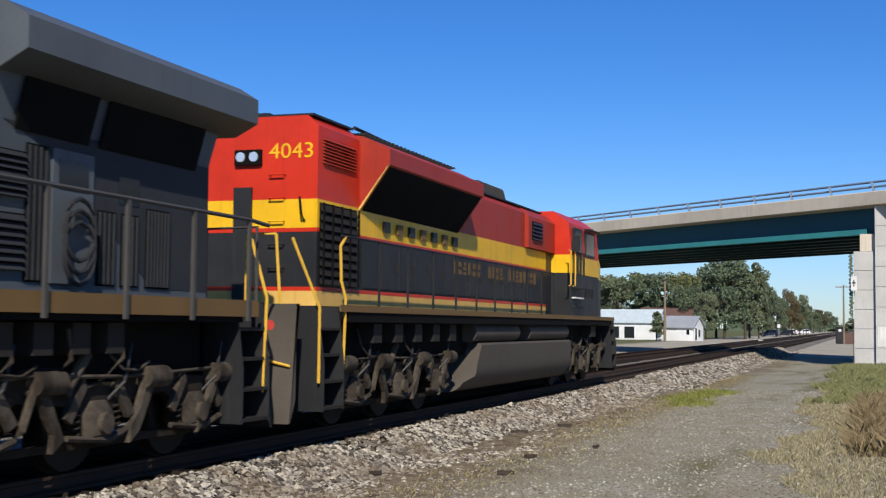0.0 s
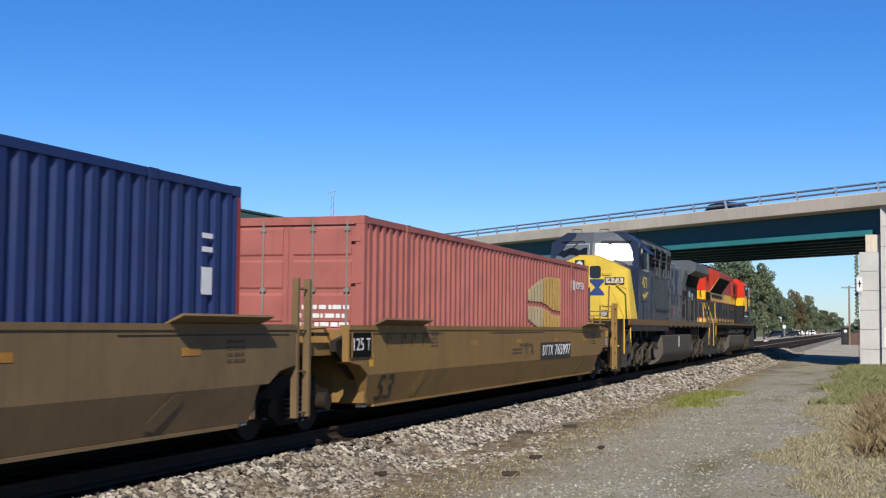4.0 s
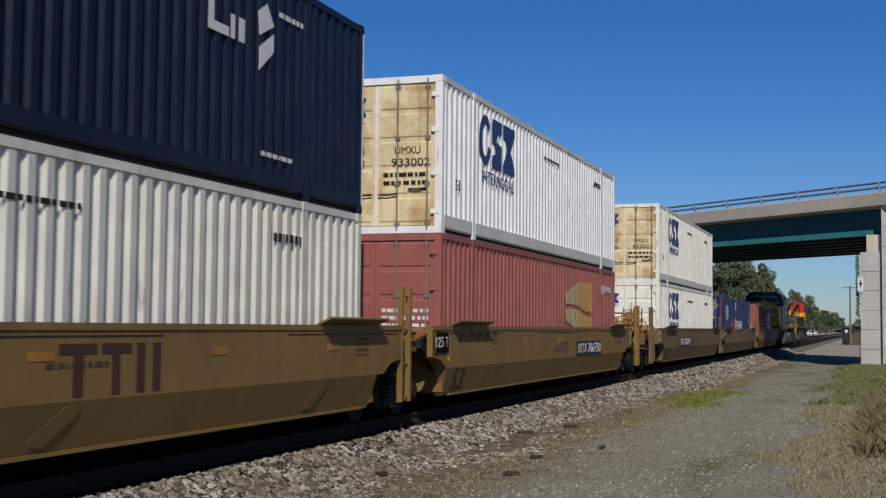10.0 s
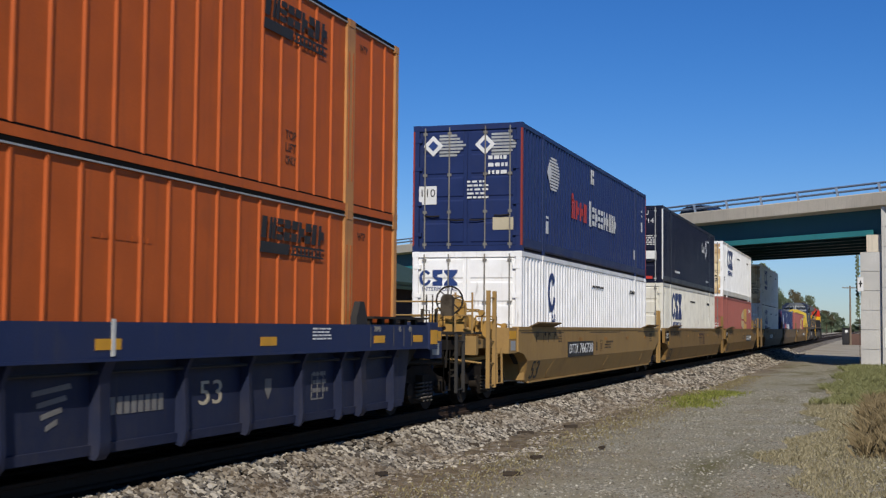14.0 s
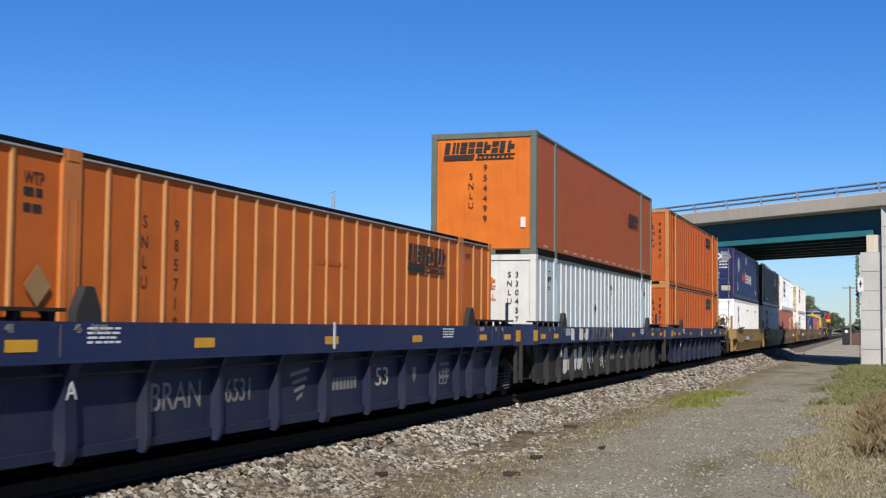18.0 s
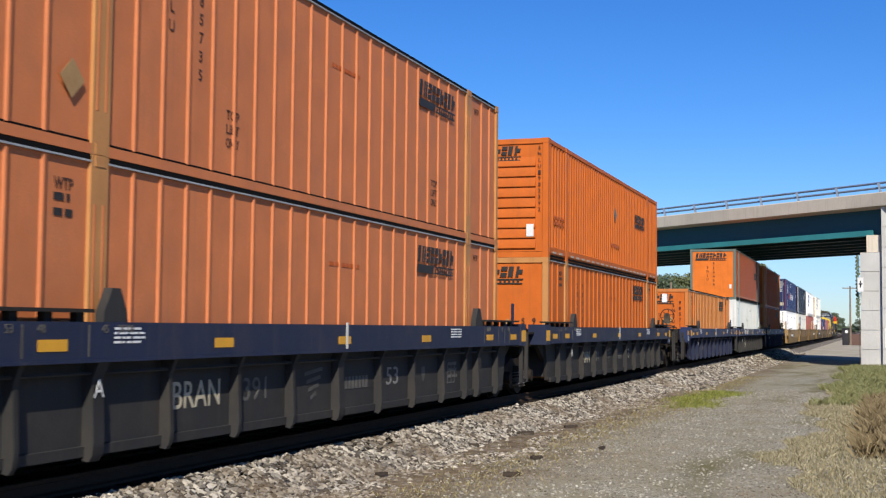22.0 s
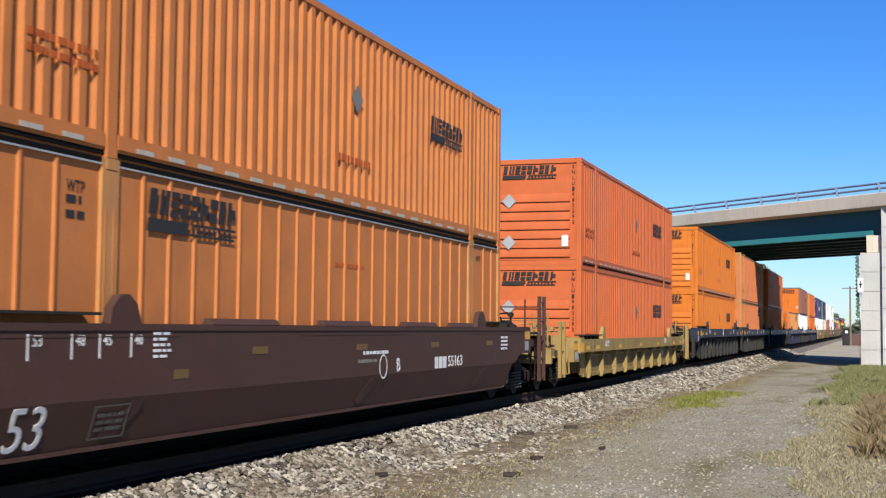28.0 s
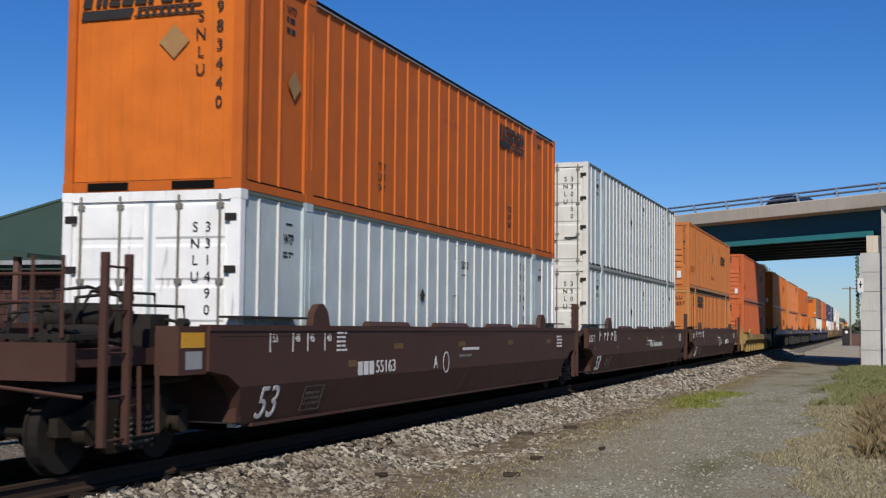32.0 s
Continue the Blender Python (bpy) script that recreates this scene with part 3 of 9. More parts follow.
def corrugated(y0, y1, z0, z1, x, pitch=0.285, depth=0.046):
    """A pressed side sheet with upright waves; its outer face looks towards +x."""
    n = max(1, round((y1 - y0) / pitch))
    p = (y1 - y0) / n
    prof = []
    for i in range(n):
        a = y0 + i * p
        prof += [(x - depth, a), (x - depth, a + 0.30 * p), (x, a + 0.44 * p), (x, a + 0.84 * p)]
    prof += [(x - depth, y1), (x - depth - 0.03, y1), (x - depth - 0.03, y0)]
    return prism_z(B(), prof, z0, z1)


def rib_mesh(mat, depth, w, z0, z1):
    bm = prism_z(B(), [(0, -w / 2), (depth, -w / 4), (depth, w / 4), (0, w / 2)], z0, z1)
    bmesh.ops.recalc_face_normals(bm, faces=bm.faces)
    me = bpy.data.meshes.new("rib")
    bm.to_mesh(me)
    bm.free()
    me.materials.append(M[mat])
    return me


def logo_blocks(m, k):
    """Three heavy shapes: a ring, a stepped block and a bow tie; k is their height."""
    n = 20
    ring = [[(math.cos(a) * r * k * 0.8, math.sin(a) * q * k) for a in (i * math.tau / n for i in range(n + 1))] for r, q in ((0.5, 0.5), (0.26, 0.33))]
    polys = [[ring[0][i], ring[0][i + 1], ring[1][i + 1], ring[1][i]] for i in range(2, n - 1)]
    polys = [[(x - 0.85 * k, y) for x, y in p] for p in polys]
    polys += [[(-0.36 * k, 0.06 * k), (-0.04 * k, 0.06 * k), (0.3 * k, 0.0), (0.3 * k, -0.5 * k), (-0.36 * k, -0.5 * k), (-0.36 * k, -0.25 * k), (0.02 * k, -0.18 * k)],
              [(-0.36 * k, 0.066 * k), (-0.36 * k, 0.5 * k), (0.3 * k, 0.5 * k), (0.3 * k, 0.26 * k), (-0.02 * k, 0.2 * k), (-0.04 * k, 0.066 * k)]]
    polys += [[(0.42 * k, 0.5 * k), (1.3 * k, 0.5 * k), (1.3 * k, 0.34 * k), (0.98 * k, 0.0), (0.74 * k, 0.0), (0.42 * k, 0.34 * k)],
              [(0.42 * k, -0.5 * k), (0.42 * k, -0.34 * k), (0.74 * k, -0.004), (0.98 * k, -0.004), (1.3 * k, -0.34 * k), (1.3 * k, -0.5 * k)]]
    return polys


def logo_parts(mat, t, m, k):
    """The three shapes of the logo, each a part of its own."""
    polys = logo_blocks(None, k)
    shape("logo_ring", mat, t, m, polys[:17], "dark blue open ring")
    for p in polys[17:]:
        shape("logo_block", mat, t, m, [p])


BRICKS = (((0, 1, 0, 0.4), (0, 1, 0.58, 1)), ((0, 0.4, 0, 1), (0.56, 1, 0, 1)), ((0, 0.78, 0, 1),), ((0, 1, 0, 0.26), (0, 1, 0.38, 0.62), (0, 1, 0.74, 1)), ((0, 0.46, 0, 1), (0.46, 1, 0.3, 0.7)))


def strokes(w, h, n, lean=0.0, seed=1, fill=0.84):
    """A name that is not lettered: n slots, each with a few plain bars."""
    rr = random.Random(seed)
    out = []
    p = w / n
    for i in range(n):
        a = -w / 2 + i * p
        for u0, u1, v0, v1 in rr.choice(BRICKS):
            out.append([(a + u * p * fill + lean * h * v, v * h) for u, v in ((u0, v0), (u1, v0), (u1, v1), (u0, v1))])
    return out


def slanted_bars(w, h, n=9, lean=0.15):
    """A name as slanted bars above a long bar, with a row of small bars in its second half."""
    out = strokes(w, h, n, lean, 7)
    out.append([(-w / 2 - 0.1 * h, -0.66 * h), (-0.09 * w, -0.66 * h), (-0.06 * w, -0.16 * h), (-w / 2, -0.16 * h)])
    out.append([(-0.03 * w, -0.27 * h), (w / 2, -0.27 * h), (w / 2 + 0.02 * h, -0.16 * h), (-0.02 * w, -0.16 * h)])
    out.append([(-0.06 * w, -0.66 * h), (w / 2 - 0.1 * h, -0.66 * h), (w / 2 - 0.08 * h, -0.56 * h), (-0.05 * w, -0.56 * h)])
    p = 0.5 * w / 8
    for i in range(8):
        x = -0.03 * w + i * p
        out.append([(x, -0.55 * h), (x + p * 0.5, -0.55 * h), (x + p * 0.55, -0.28 * h), (x + p * 0.05, -0.28 * h)])
    return out


def small_print(w, h, rows, seed=0):
    """Rows of short bars in place of print too small to read."""
    rr = random.Random(seed)
    out = []
    for r in range(rows):
        y = h / 2 - (r + 0.75) * h / rows
        x = -w / 2
        while x < w / 2 - 0.05:
            q = rr.uniform(0.04, 0.16)
            out.append((x, min(x + q, w / 2), y, y + h / rows * 0.5))
            x += q + rr.uniform(0.02, 0.05)
    return out


def diamond(k):
    return [[(0, -k), (k, 0), (0, k), (-k, 0)]]


def container(label, paint, style="corr", end="door", post=None, rail=None, top_rail=None, door=None, trim=None, group="containers on the train", cat="shipping container", rod_mat="rod_grey", seed=0, base=0.16, rib=None):
    """A 53-foot box: frame rails, posts, pressed sides, a rear end that looks towards -y. Origin at the base's middle."""
    t = thing("shipping_container", label, cat, group)
    post, rail = post or paint, rail or paint
    top_rail, door, trim = top_rail or rail, door or paint, trim or post
    # near side, far side
    spans = [(-HL + 0.13, -6.2), (-6.0, 6.0), (6.2, HL - 0.13)]
    for a, b in spans:
        if style == "corr":
            part("side_panel", corrugated(a, b, base, CH - 0.10, HW - 0.018), paint, t)
        else:
            part("side_panel", box(B(), HW - 0.075, HW - 0.04, a, b, base, CH - 0.055), paint, t)
    if style == "plain":
        me = rib_mesh(rib or ("pale_rail" if paint == "pale_box" else paint), 0.026, 0.05 if paint == "pale_box" else 0.07, base + 0.02, CH - 0.07)
        ys = [-HL + 0.55, -HL + 1.1, HL - 1.1, HL - 0.55] + [-6.0 + 12.0 * i / 22 for i in range(1, 22)]
        for y in ys:
            part("rib", me, paint, t).location = (HW - 0.04, y, 0)
    part("side_panel", box(B(), -HW + 0.02, -HW + 0.06, -HL + 0.1, HL - 0.1, base, CH - 0.1), paint, t)
    part("roof", box(B(), -HW + 0.02, HW - 0.02, -HL + 0.02, HL - 0.02, CH - 0.05, CH - 0.015), paint, t)
    part("floor", box(B(), -HW + 0.03, HW - 0.03, -HL + 0.03, HL - 0.03, 0.03, 0.14), "dark_gap", t)
    for s in (1, -1):
        x0, x1 = sorted((s * (HW - 0.085), s * HW))
        for a, b in ((-HL + 0.17, -6.22), (-5.98, 5.98), (6.22, HL - 0.17)):
            if base > 0.25:
                bm = prism_y(B(), [(s * (HW - 0.085), 0.0), (s * (HW - 0.06), 0.0), (s * (HW - 0.05), 0.05), (s * (HW - 0.004), 0.11), (s * (HW - 0.004), base), (s * (HW - 0.085), base)], a, b)
            else:
                bm = box(B(), x0 + 0.006, x1 - 0.004, a, b, 0.0, base)
            part("bottom_rail", bm, rail, t)
            part("top_rail", box(B(), x0, x1 - 0.008, a, b, CH - (0.105 if style == "corr" else 0.055), CH - 0.006), top_rail, t)
        for y in (-6.1, 6.1):
            g = 0.15 if style == "plain" else 0.085
            bm = prism_z(B(), [(s * (HW - 0.09), y - g - 0.015), (s * (HW - 0.002), y - g), (s * (HW - 0.002), y + g), (s * (HW - 0.09), y + g + 0.015)], 0.0, CH - 0.002)
            part("mid_post", bm, post, t)
            if style == "plain" and s > 0:
                for g in (-0.075, 0.075):
                    part("post_groove", box(B(), HW - 0.004, HW + 0.004, y + g - 0.014, y + g + 0.014, 0.45, CH - 0.5), paint, t)
            if s > 0:
                for z in (0.0, CH - 0.12):
                    bm = box(B(), HW - 0.1, HW + 0.006, y - 0.09, y + 0.09, z + 0.004, z + 0.118)
                    part("corner_casting", bm, post, t)
        for e in (-1, 1):
            y0, y1 = sorted((e * HL, e * (HL - 0.13)))
            bm = prism_z(B(), [(s * (HW - 0.14), y0), (s * (HW - 0.012), y0), (s * HW, y0 + 0.012), (s * HW, y1), (s * (HW - 0.14), y1)], 0.12, CH - 0.12)
            part("corner_post", bm, trim, t)
            for z in (0.0, CH - 0.12):
                bm = box(B(), *sorted((s * (HW - 0.16), s * (HW + 0.004))), y0 - 0.004 if e < 0 else y0 - 0.05, y1 + (0.05 if e < 0 else 0.004), z, z + 0.12)
                part("corner_casting", bm, trim, t)
    part("front_wall", box(B(), -HW + 0.14, HW - 0.14, HL - 0.07, HL - 0.03, 0.1, CH - 0.1), paint, t)
    part("sill", box(B(), -HW + 0.16, HW - 0.16, -HL + 0.008, -HL + 0.09, 0.0, 0.13), trim, t)
    part("header", box(B(), -HW + 0.16, HW - 0.16, -HL + 0.01, -HL + 0.1, CH - 0.13, CH - 0.004), trim, t)
    yr = -HL + 0.045
    if end == "door":
        for s in (-1, 1):
            x0, x1 = sorted((s * 0.012, s * (HW - 0.145)))
            bm = box(B(), x0, x1, yr, yr + 0.05, 0.135, CH - 0.135)
            d = part("door", bm, door, t)
            for z in (0.2, 0.72, 1.24, 1.76, 2.28):
                part("door_panel", prism_x(B(), [(yr, z), (yr - 0.02, z + 0.03), (yr - 0.02, z + 0.42), (yr, z + 0.46)], x0 + 0.08, x1 - 0.08), door, d, smooth=False)
            part("gasket", box(B(), *sorted((s * 0.004, s * 0.03)), yr - 0.006, yr + 0.01, 0.14, CH - 0.14), post, d)
            for k in (0.33, 0.78):
                x = s * HW * k
                bm = rod(B(), [(x, yr - 0.045, 0.06), (x, yr - 0.045, CH - 0.06)], 0.017)
                for z in (0.16, 0.9, 1.75, CH - 0.2):
                    box(bm, x - 0.045, x + 0.045, yr - 0.05, yr - 0.012, z - 0.03, z + 0.03)
                part("lock_rod", bm, rod_mat, d)
                bm = rod(B(), [(x, yr - 0.05, 0.72 + 0.1 * (k > 0.5)), (x - s * 0.2, yr - 0.07, 0.70 + 0.1 * (k > 0.5)), (x - s * 0.36, yr - 0.06, 0.71 + 0.1 * (k > 0.5))], 0.017, 6)
                part("handle", bm, "steel", d)
            for z in (0.35, 1.05, 1.85, 2.5):
                part("hinge", box(B(), *sorted((s * (HW - 0.21), s * (HW - 0.05))), -HL - 0.012, -HL + 0.03, z, z + 0.09), "steel" if paint == "pale_box" else trim, d)
    elif end == "ribbed":
        bm = box(B(), -HW + 0.14, HW - 0.14, yr, yr + 0.05, 0.12, CH - 0.12)
        part("rear_wall", bm, door, t)
        for i in range(9):
            z = 0.32 + i * 0.25
            if i in (7, 8) and seed % 2 == 0:
                continue
            prof = [(yr, z - 0.10), (yr - 0.052, z - 0.10), (yr - 0.056, z - 0.07), (yr - 0.012, z + 0.115), (yr, z + 0.118)]
            part("rib", prism_x(B(), prof, -HW + 0.2, HW - 0.32), door, t)
    else:
        bm = box(B(), -HW + 0.14, HW - 0.14, yr, yr + 0.05, 0.12, CH - 0.12)
        part("rear_wall", bm, door, t)
        for i in range(7):
            x = -HW + 0.3 + i * (CW - 0.6) / 6
            part("seam", box(B(), x - 0.02, x + 0.02, yr - 0.006, yr, 0.13, CH - 0.13), door, t)
        for x in (-0.62, 0.62):
            part("fork_pocket", box(B(), x - 0.3, x + 0.3, -HL - 0.004, -HL + 0.01, 0.015, 0.115), "dark_gap", t)
    return t


XS = HW - 0.012          # where signs lie on a corrugated side
XF = HW - 0.036          # on a flat side
YR = -HL + 0.022         # on a rear end


def heavy_logo(t, y, z, k, rear=False, word=True, mat="navy_paint", x=0.0):
    if rear:
        m = on_rear(x, YR - 0.004, z)
        logo_parts(mat, t, m, k)
        if word:
            writing("lettering", "INTERMODAL", k * 0.36, mat, t, m @ pose(0.1 * k, -0.72 * k, 0), 2.3 * k)
    else:
        m = on_side(XS, y, z)
        logo_parts(mat, t, m, k)
        if word:
            writing("lettering", "INTERMODAL", k * 0.36, mat, t, m @ pose(0.1 * k, -0.75 * k, 0), 2.3 * k)


def carrier_logo(t, y, z, w, rear=False, mat="black_paint", flat=False):
    m = on_rear(y, YR - 0.004, z) if rear else on_side(XF + 0.025 if flat else XS, y, z)
    shape("logo", mat, t, m, slanted_bars(w, w * 0.145))


def upright_number(t, x, z, text, size, rear=True, mat="black_paint", y=0.0, flat=True):
    for i, ch in enumerate(text):
        m = on_rear(x, YR - 0.004, z - i * size * 1.15) if rear else on_side(XF if flat else XS, y, z - i * size * 1.15)
        if ch == "-":
            bars("print", mat, t, m, [(-size * 0.25, size * 0.25, -size * 0.4, size * 0.4)])
        else:
            writing("lettering", ch, size, mat, t, m)


def white_heavy(label, paint="white_box", door=None, rail=None, seed=0, big_rail=False, logo=True, word=True):
    t = container(label, paint, "corr", "door", door=door, rail=rail, seed=seed, base=0.34 if big_rail else 0.16)
    heavy_logo(t, 0, 2.3 if not door else 2.35, 0.36, rear=True, x=-0.68)
    if logo == "ring":
        shape("logo", "navy_paint", t, on_side(XS, -4.45, 2.05), logo_blocks(None, 0.95)[:17])
        writing("lettering", "NI", 0.36, "navy_paint", t, on_side(XS, -5.05, 1.38))
    elif logo:
        heavy_logo(t, -4.5, 2.08, 1.02, word=word)
        writing("lettering", "53", 0.3, "steel", t, on_side(XS, -7.1, 0.95))
    if door:
        for i, word in enumerate(("WARNING", "HIGH CUBE")):
            writing("lettering", word, 0.17, "faded_ink", t, on_rear(-0.62, YR - 0.006, 1.52 - i * 0.24), 0.78)
        bars("placard", "old_placard", t, on_rear(-0.88, YR - 0.006, 0.86), [(-0.18, 0.2, -0.13, 0.13)], "faded yellow placard")
        bars("placard", "tank", t, on_rear(-1.0, YR - 0.006, 0.58), [(-0.08, 0.08, -0.12, 0.12)])
        writing("lettering", "UMXU", 0.2, "black_paint", t, on_rear(0.62, YR - 0.006, 1.52), 0.5)
        writing("lettering", "933002", 0.2, "steel", t, on_rear(0.68, YR - 0.006, 1.3), 0.75)
    bars("print", "black_paint", t, on_side(XS, 5.6, 2.35), small_print(0.9, 0.22, 1, seed + 3))
    bars("print", "steel", t, on_side(XS, 0.2, 2.35), small_print(1.5, 0.12, 1, seed + 5))
    bars("print", "steel", t, on_rear(0.6, YR - 0.004, 1.0), small_print(0.9, 0.3, 2, seed + 1))
    return t


def red_single(label, seed=0):
    t = container(label, "red_box", "corr", "door", seed=seed, group="red containers")
    # the emblem near the front end: a sail of strips, pale to gold, cut by a wavy band
    for name, ids in (("pale_gold", range(0, 5)), ("gold_paint", range(5, 11))):
        polys = []
        for i in ids:
            y0 = 1.72 + i * 0.2855
            y1 = y0 + 0.23
            top = [1.98 + 0.44 * math.sin(min(1.0, (y - 1.5) / 2.2) * 1.45) for y in (y0, y1)]
            mid = [1.80 - 0.10 / (1 + math.exp(-(y - 3.4) * 4)) - 0.09 / (1 + math.exp(-(y - 3.7) * 6)) for y in (y0, y1)]
            low = [max(1.0, 1.38 - 0.2 * (y - 1.7)) for y in (y0, y1)]
            polys.append([(y0, mid[0]), (y1, mid[1]), (y1, top[1]), (y0, top[0])])
            polys.append([(y0, low[0]), (y1, low[1]), (y1, mid[1] - 0.12), (y0, mid[0] - 0.12)])
        for q in polys:
            shape("emblem_strip", name, t, on_side(XS + 0.002, 0, 0), [q], "strip of a faded yellow sail-like emblem")
    bars("print", "white_paint", t, on_side(XS, 6.75, 2.3), [(-0.75, -0.32, -0.13, 0.13)])
    writing("lettering", "939533" if seed == 1 else "939816", 0.26, "white_paint", t, on_side(XS, 7.05, 2.3), 0.95)
    bars("print", "white_paint", t, on_rear(0.6, YR - 0.004, 1.35), small_print(0.9, 0.4, 3, seed))
    bars("print", "white_paint", t, on_rear(-0.6, YR - 0.004, 0.9), small_print(0.8, 0.3, 2, seed + 4))
    return t


def stack_blue(label, seed=0):
    t = container(label, "blue_box", "corr", "door", rod_mat="rod_grey", seed=seed, group="blue containers", base=0.3)
    for e in (-1, 1):
        for x in (-HW - 0.004, HW - 0.036):
            part("edge_strip", box(B(), x, x + 0.04, *sorted((e * (HL + 0.006), e * (HL - 0.075))), 0.13, CH - 0.13), "red_trim", t, "red corner strip")
    for s in (-1, 1):
        x = s * 0.62
        shape("emblem", "white_paint", t, on_rear(x - 0.2, YR - 0.006, 2.42), diamond(0.24))
        for i in range(-3, 4):
            bars("emblem_bar", "grey_rail", t, on_rear(x + 0.2, YR - 0.004, 2.42), [(-0.25, 0.38 - abs(i) * 0.07, i * 0.075 - 0.024, i * 0.075 + 0.024)])
        shape("mark", "navy_paint", t, on_rear(x - 0.2, YR - 0.011, 2.42), diamond(0.12))
    bars("placard", "white_paint", t, on_rear(-0.95, YR - 0.006, 1.3), [(-0.22, 0.22, -0.22, 0.2)])
    writing("lettering", "110", 0.26, "black_paint", t, on_rear(-0.95, YR - 0.012, 1.33))
    bars("print", "white_paint", t, on_rear(0.72, YR - 0.004, 1.95), small_print(0.45, 0.5, 3, seed))
    bars("print", "white_paint", t, on_rear(0.25, YR - 0.004, 1.4), small_print(0.5, 0.45, 5, seed + 1))
    bars("placard", "valve", t, on_rear(0.85, YR - 0.006, 0.62), [(-0.24, 0.24, -0.14, 0.14)])
    # globe of white lines
    lines = [(-math.sqrt(max(0.0, 0.2 - (i * 0.075) ** 2)) * 0.9, math.sqrt(max(0.0, 0.2 - (i * 0.075) ** 2)) * 1.5, i * 0.075 - 0.024, i * 0.075 + 0.024) for i in range(-5, 6)]
    for q in lines:
        bars("emblem_bar", "white_paint", t, on_side(XS, -5.2, 2.05), [q], "bar of a white globe")
    shape("mark", "white_paint", t, on_side(XS + 0.005, -5.55, 2.05), diamond(0.24))
    bars("emblem", "white_paint", t, on_side(XS, -0.6, 2.5), [(-0.22, -0.05, -0.2, 0.2), (0.0, 0.2, -0.2, -0.02), (0.0, 0.2, 0.04, 0.2)])
    shape("logo", "red_paint", t, on_side(XS, -2.2, 1.15), strokes(1.9, 0.5, 4, 0.05, 3, 0.74), "red name in strokes")
    shape("logo", "red_paint", t, on_side(XS, -2.95, 1.6), [[(-0.2, 0), (0.0, 0), (0.02, 0.2), (-0.2, 0.2)]])
    shape("logo", "white_paint", t, on_side(XS, 1.15, 1.15), strokes(3.5, 0.52, 9, 0.0, 11, 0.72), "white name in strokes")
    shape("logo", "white_paint", t, on_side(XS, -0.9, 1.1), [[(-0.12, 0), (0.12, 0), (0.12, 0.7), (-0.12, 0.7)]])
    bars("print", "white_paint", t, on_side(XS, -5.75, 0.75), [(-0.12, 0.12, -0.2, 0.1), (-0.12, 0.12, 0.16, 0.22)])
    bars("print", "white_paint", t, on_side(XS, 5.9, 0.75), [(-0.1, 0.12, -0.2, 0.1)])
    bars("print", "white_paint", t, on_side(XS, 7.3, 1.75), [(-0.12, 0.12, -0.2, 0.12), (-0.12, 0.12, 0.3, 0.36), (-0.12, 0.12, 0.46, 0.52)])
    return t


def navy_box(label, seed=0):
    t = container(label, "navy_box", "corr", "door", rod_mat="grey_rail", seed=seed, base=0.28)
    for y in (-HL - 0.006, HL - 0.03):
        part("edge_strip", box(B(), HW - 0.04, HW + 0.006, y, y + 0.035, 0.13, CH - 0.13), "white_paint", t, "white corner strip")
    writing("lettering", "UMXU", 0.24, "white_paint", t, on_rear(0.45, YR - 0.006, 2.62), 0.6)
    writing("lettering", "236714", 0.24, "white_paint", t, on_rear(0.55, YR - 0.006, 2.32), 0.8)
    bars("print", "white_paint", t, on_rear(0.55, YR - 0.004, 1.6), small_print(0.9, 0.4, 5, seed))
    bars("placard", "white_paint", t, on_rear(0.8, YR - 0.006, 1.05), [(-0.24, 0.24, -0.15, 0.15)])
    bars("placard", "valve", t, on_rear(0.2, YR - 0.006, 1.05), [(-0.1, 0.1, -0.13, 0.13)])
    for x in (0.15, 0.75):
        bars("reflector", "red_paint", t, on_rear(x, YR - 0.006, 0.2), [(-0.15, 0.15, -0.05, 0.05)])
    bars("logo", "white_paint", t, on_side(XS, 4.2, 1.95), [(-0.85, -0.72, -0.15, 0.3), (-0.72, -0.35, -0.15, -0.03), (-0.3, -0.2, -0.15, 0.15), (-0.1, 0.05, -0.15, 0.15)])
    shape("emblem", "white_paint", t, on_side(XS, 4.75, 1.95), [[(-0.1, -0.4), (0.3, -0.1), (0.3, 0.15), (-0.1, -0.1)], [(-0.1, 0.05), (0.3, 0.25), (0.1, 0.5), (-0.15, 0.35)]])
    bars("print", "white_paint", t, on_side(XS, -4.3, 0.55), small_print(1.4, 0.16, 1, 4))
    bars("print", "white_paint", t, on_side(XS, 5.2, 0.5), small_print(0.9, 0.12, 1, 5))
    bars("print", "white_paint", t, on_side(XS, 5.6, 2.4), small_print(0.8, 0.14, 1, 6))
    return t


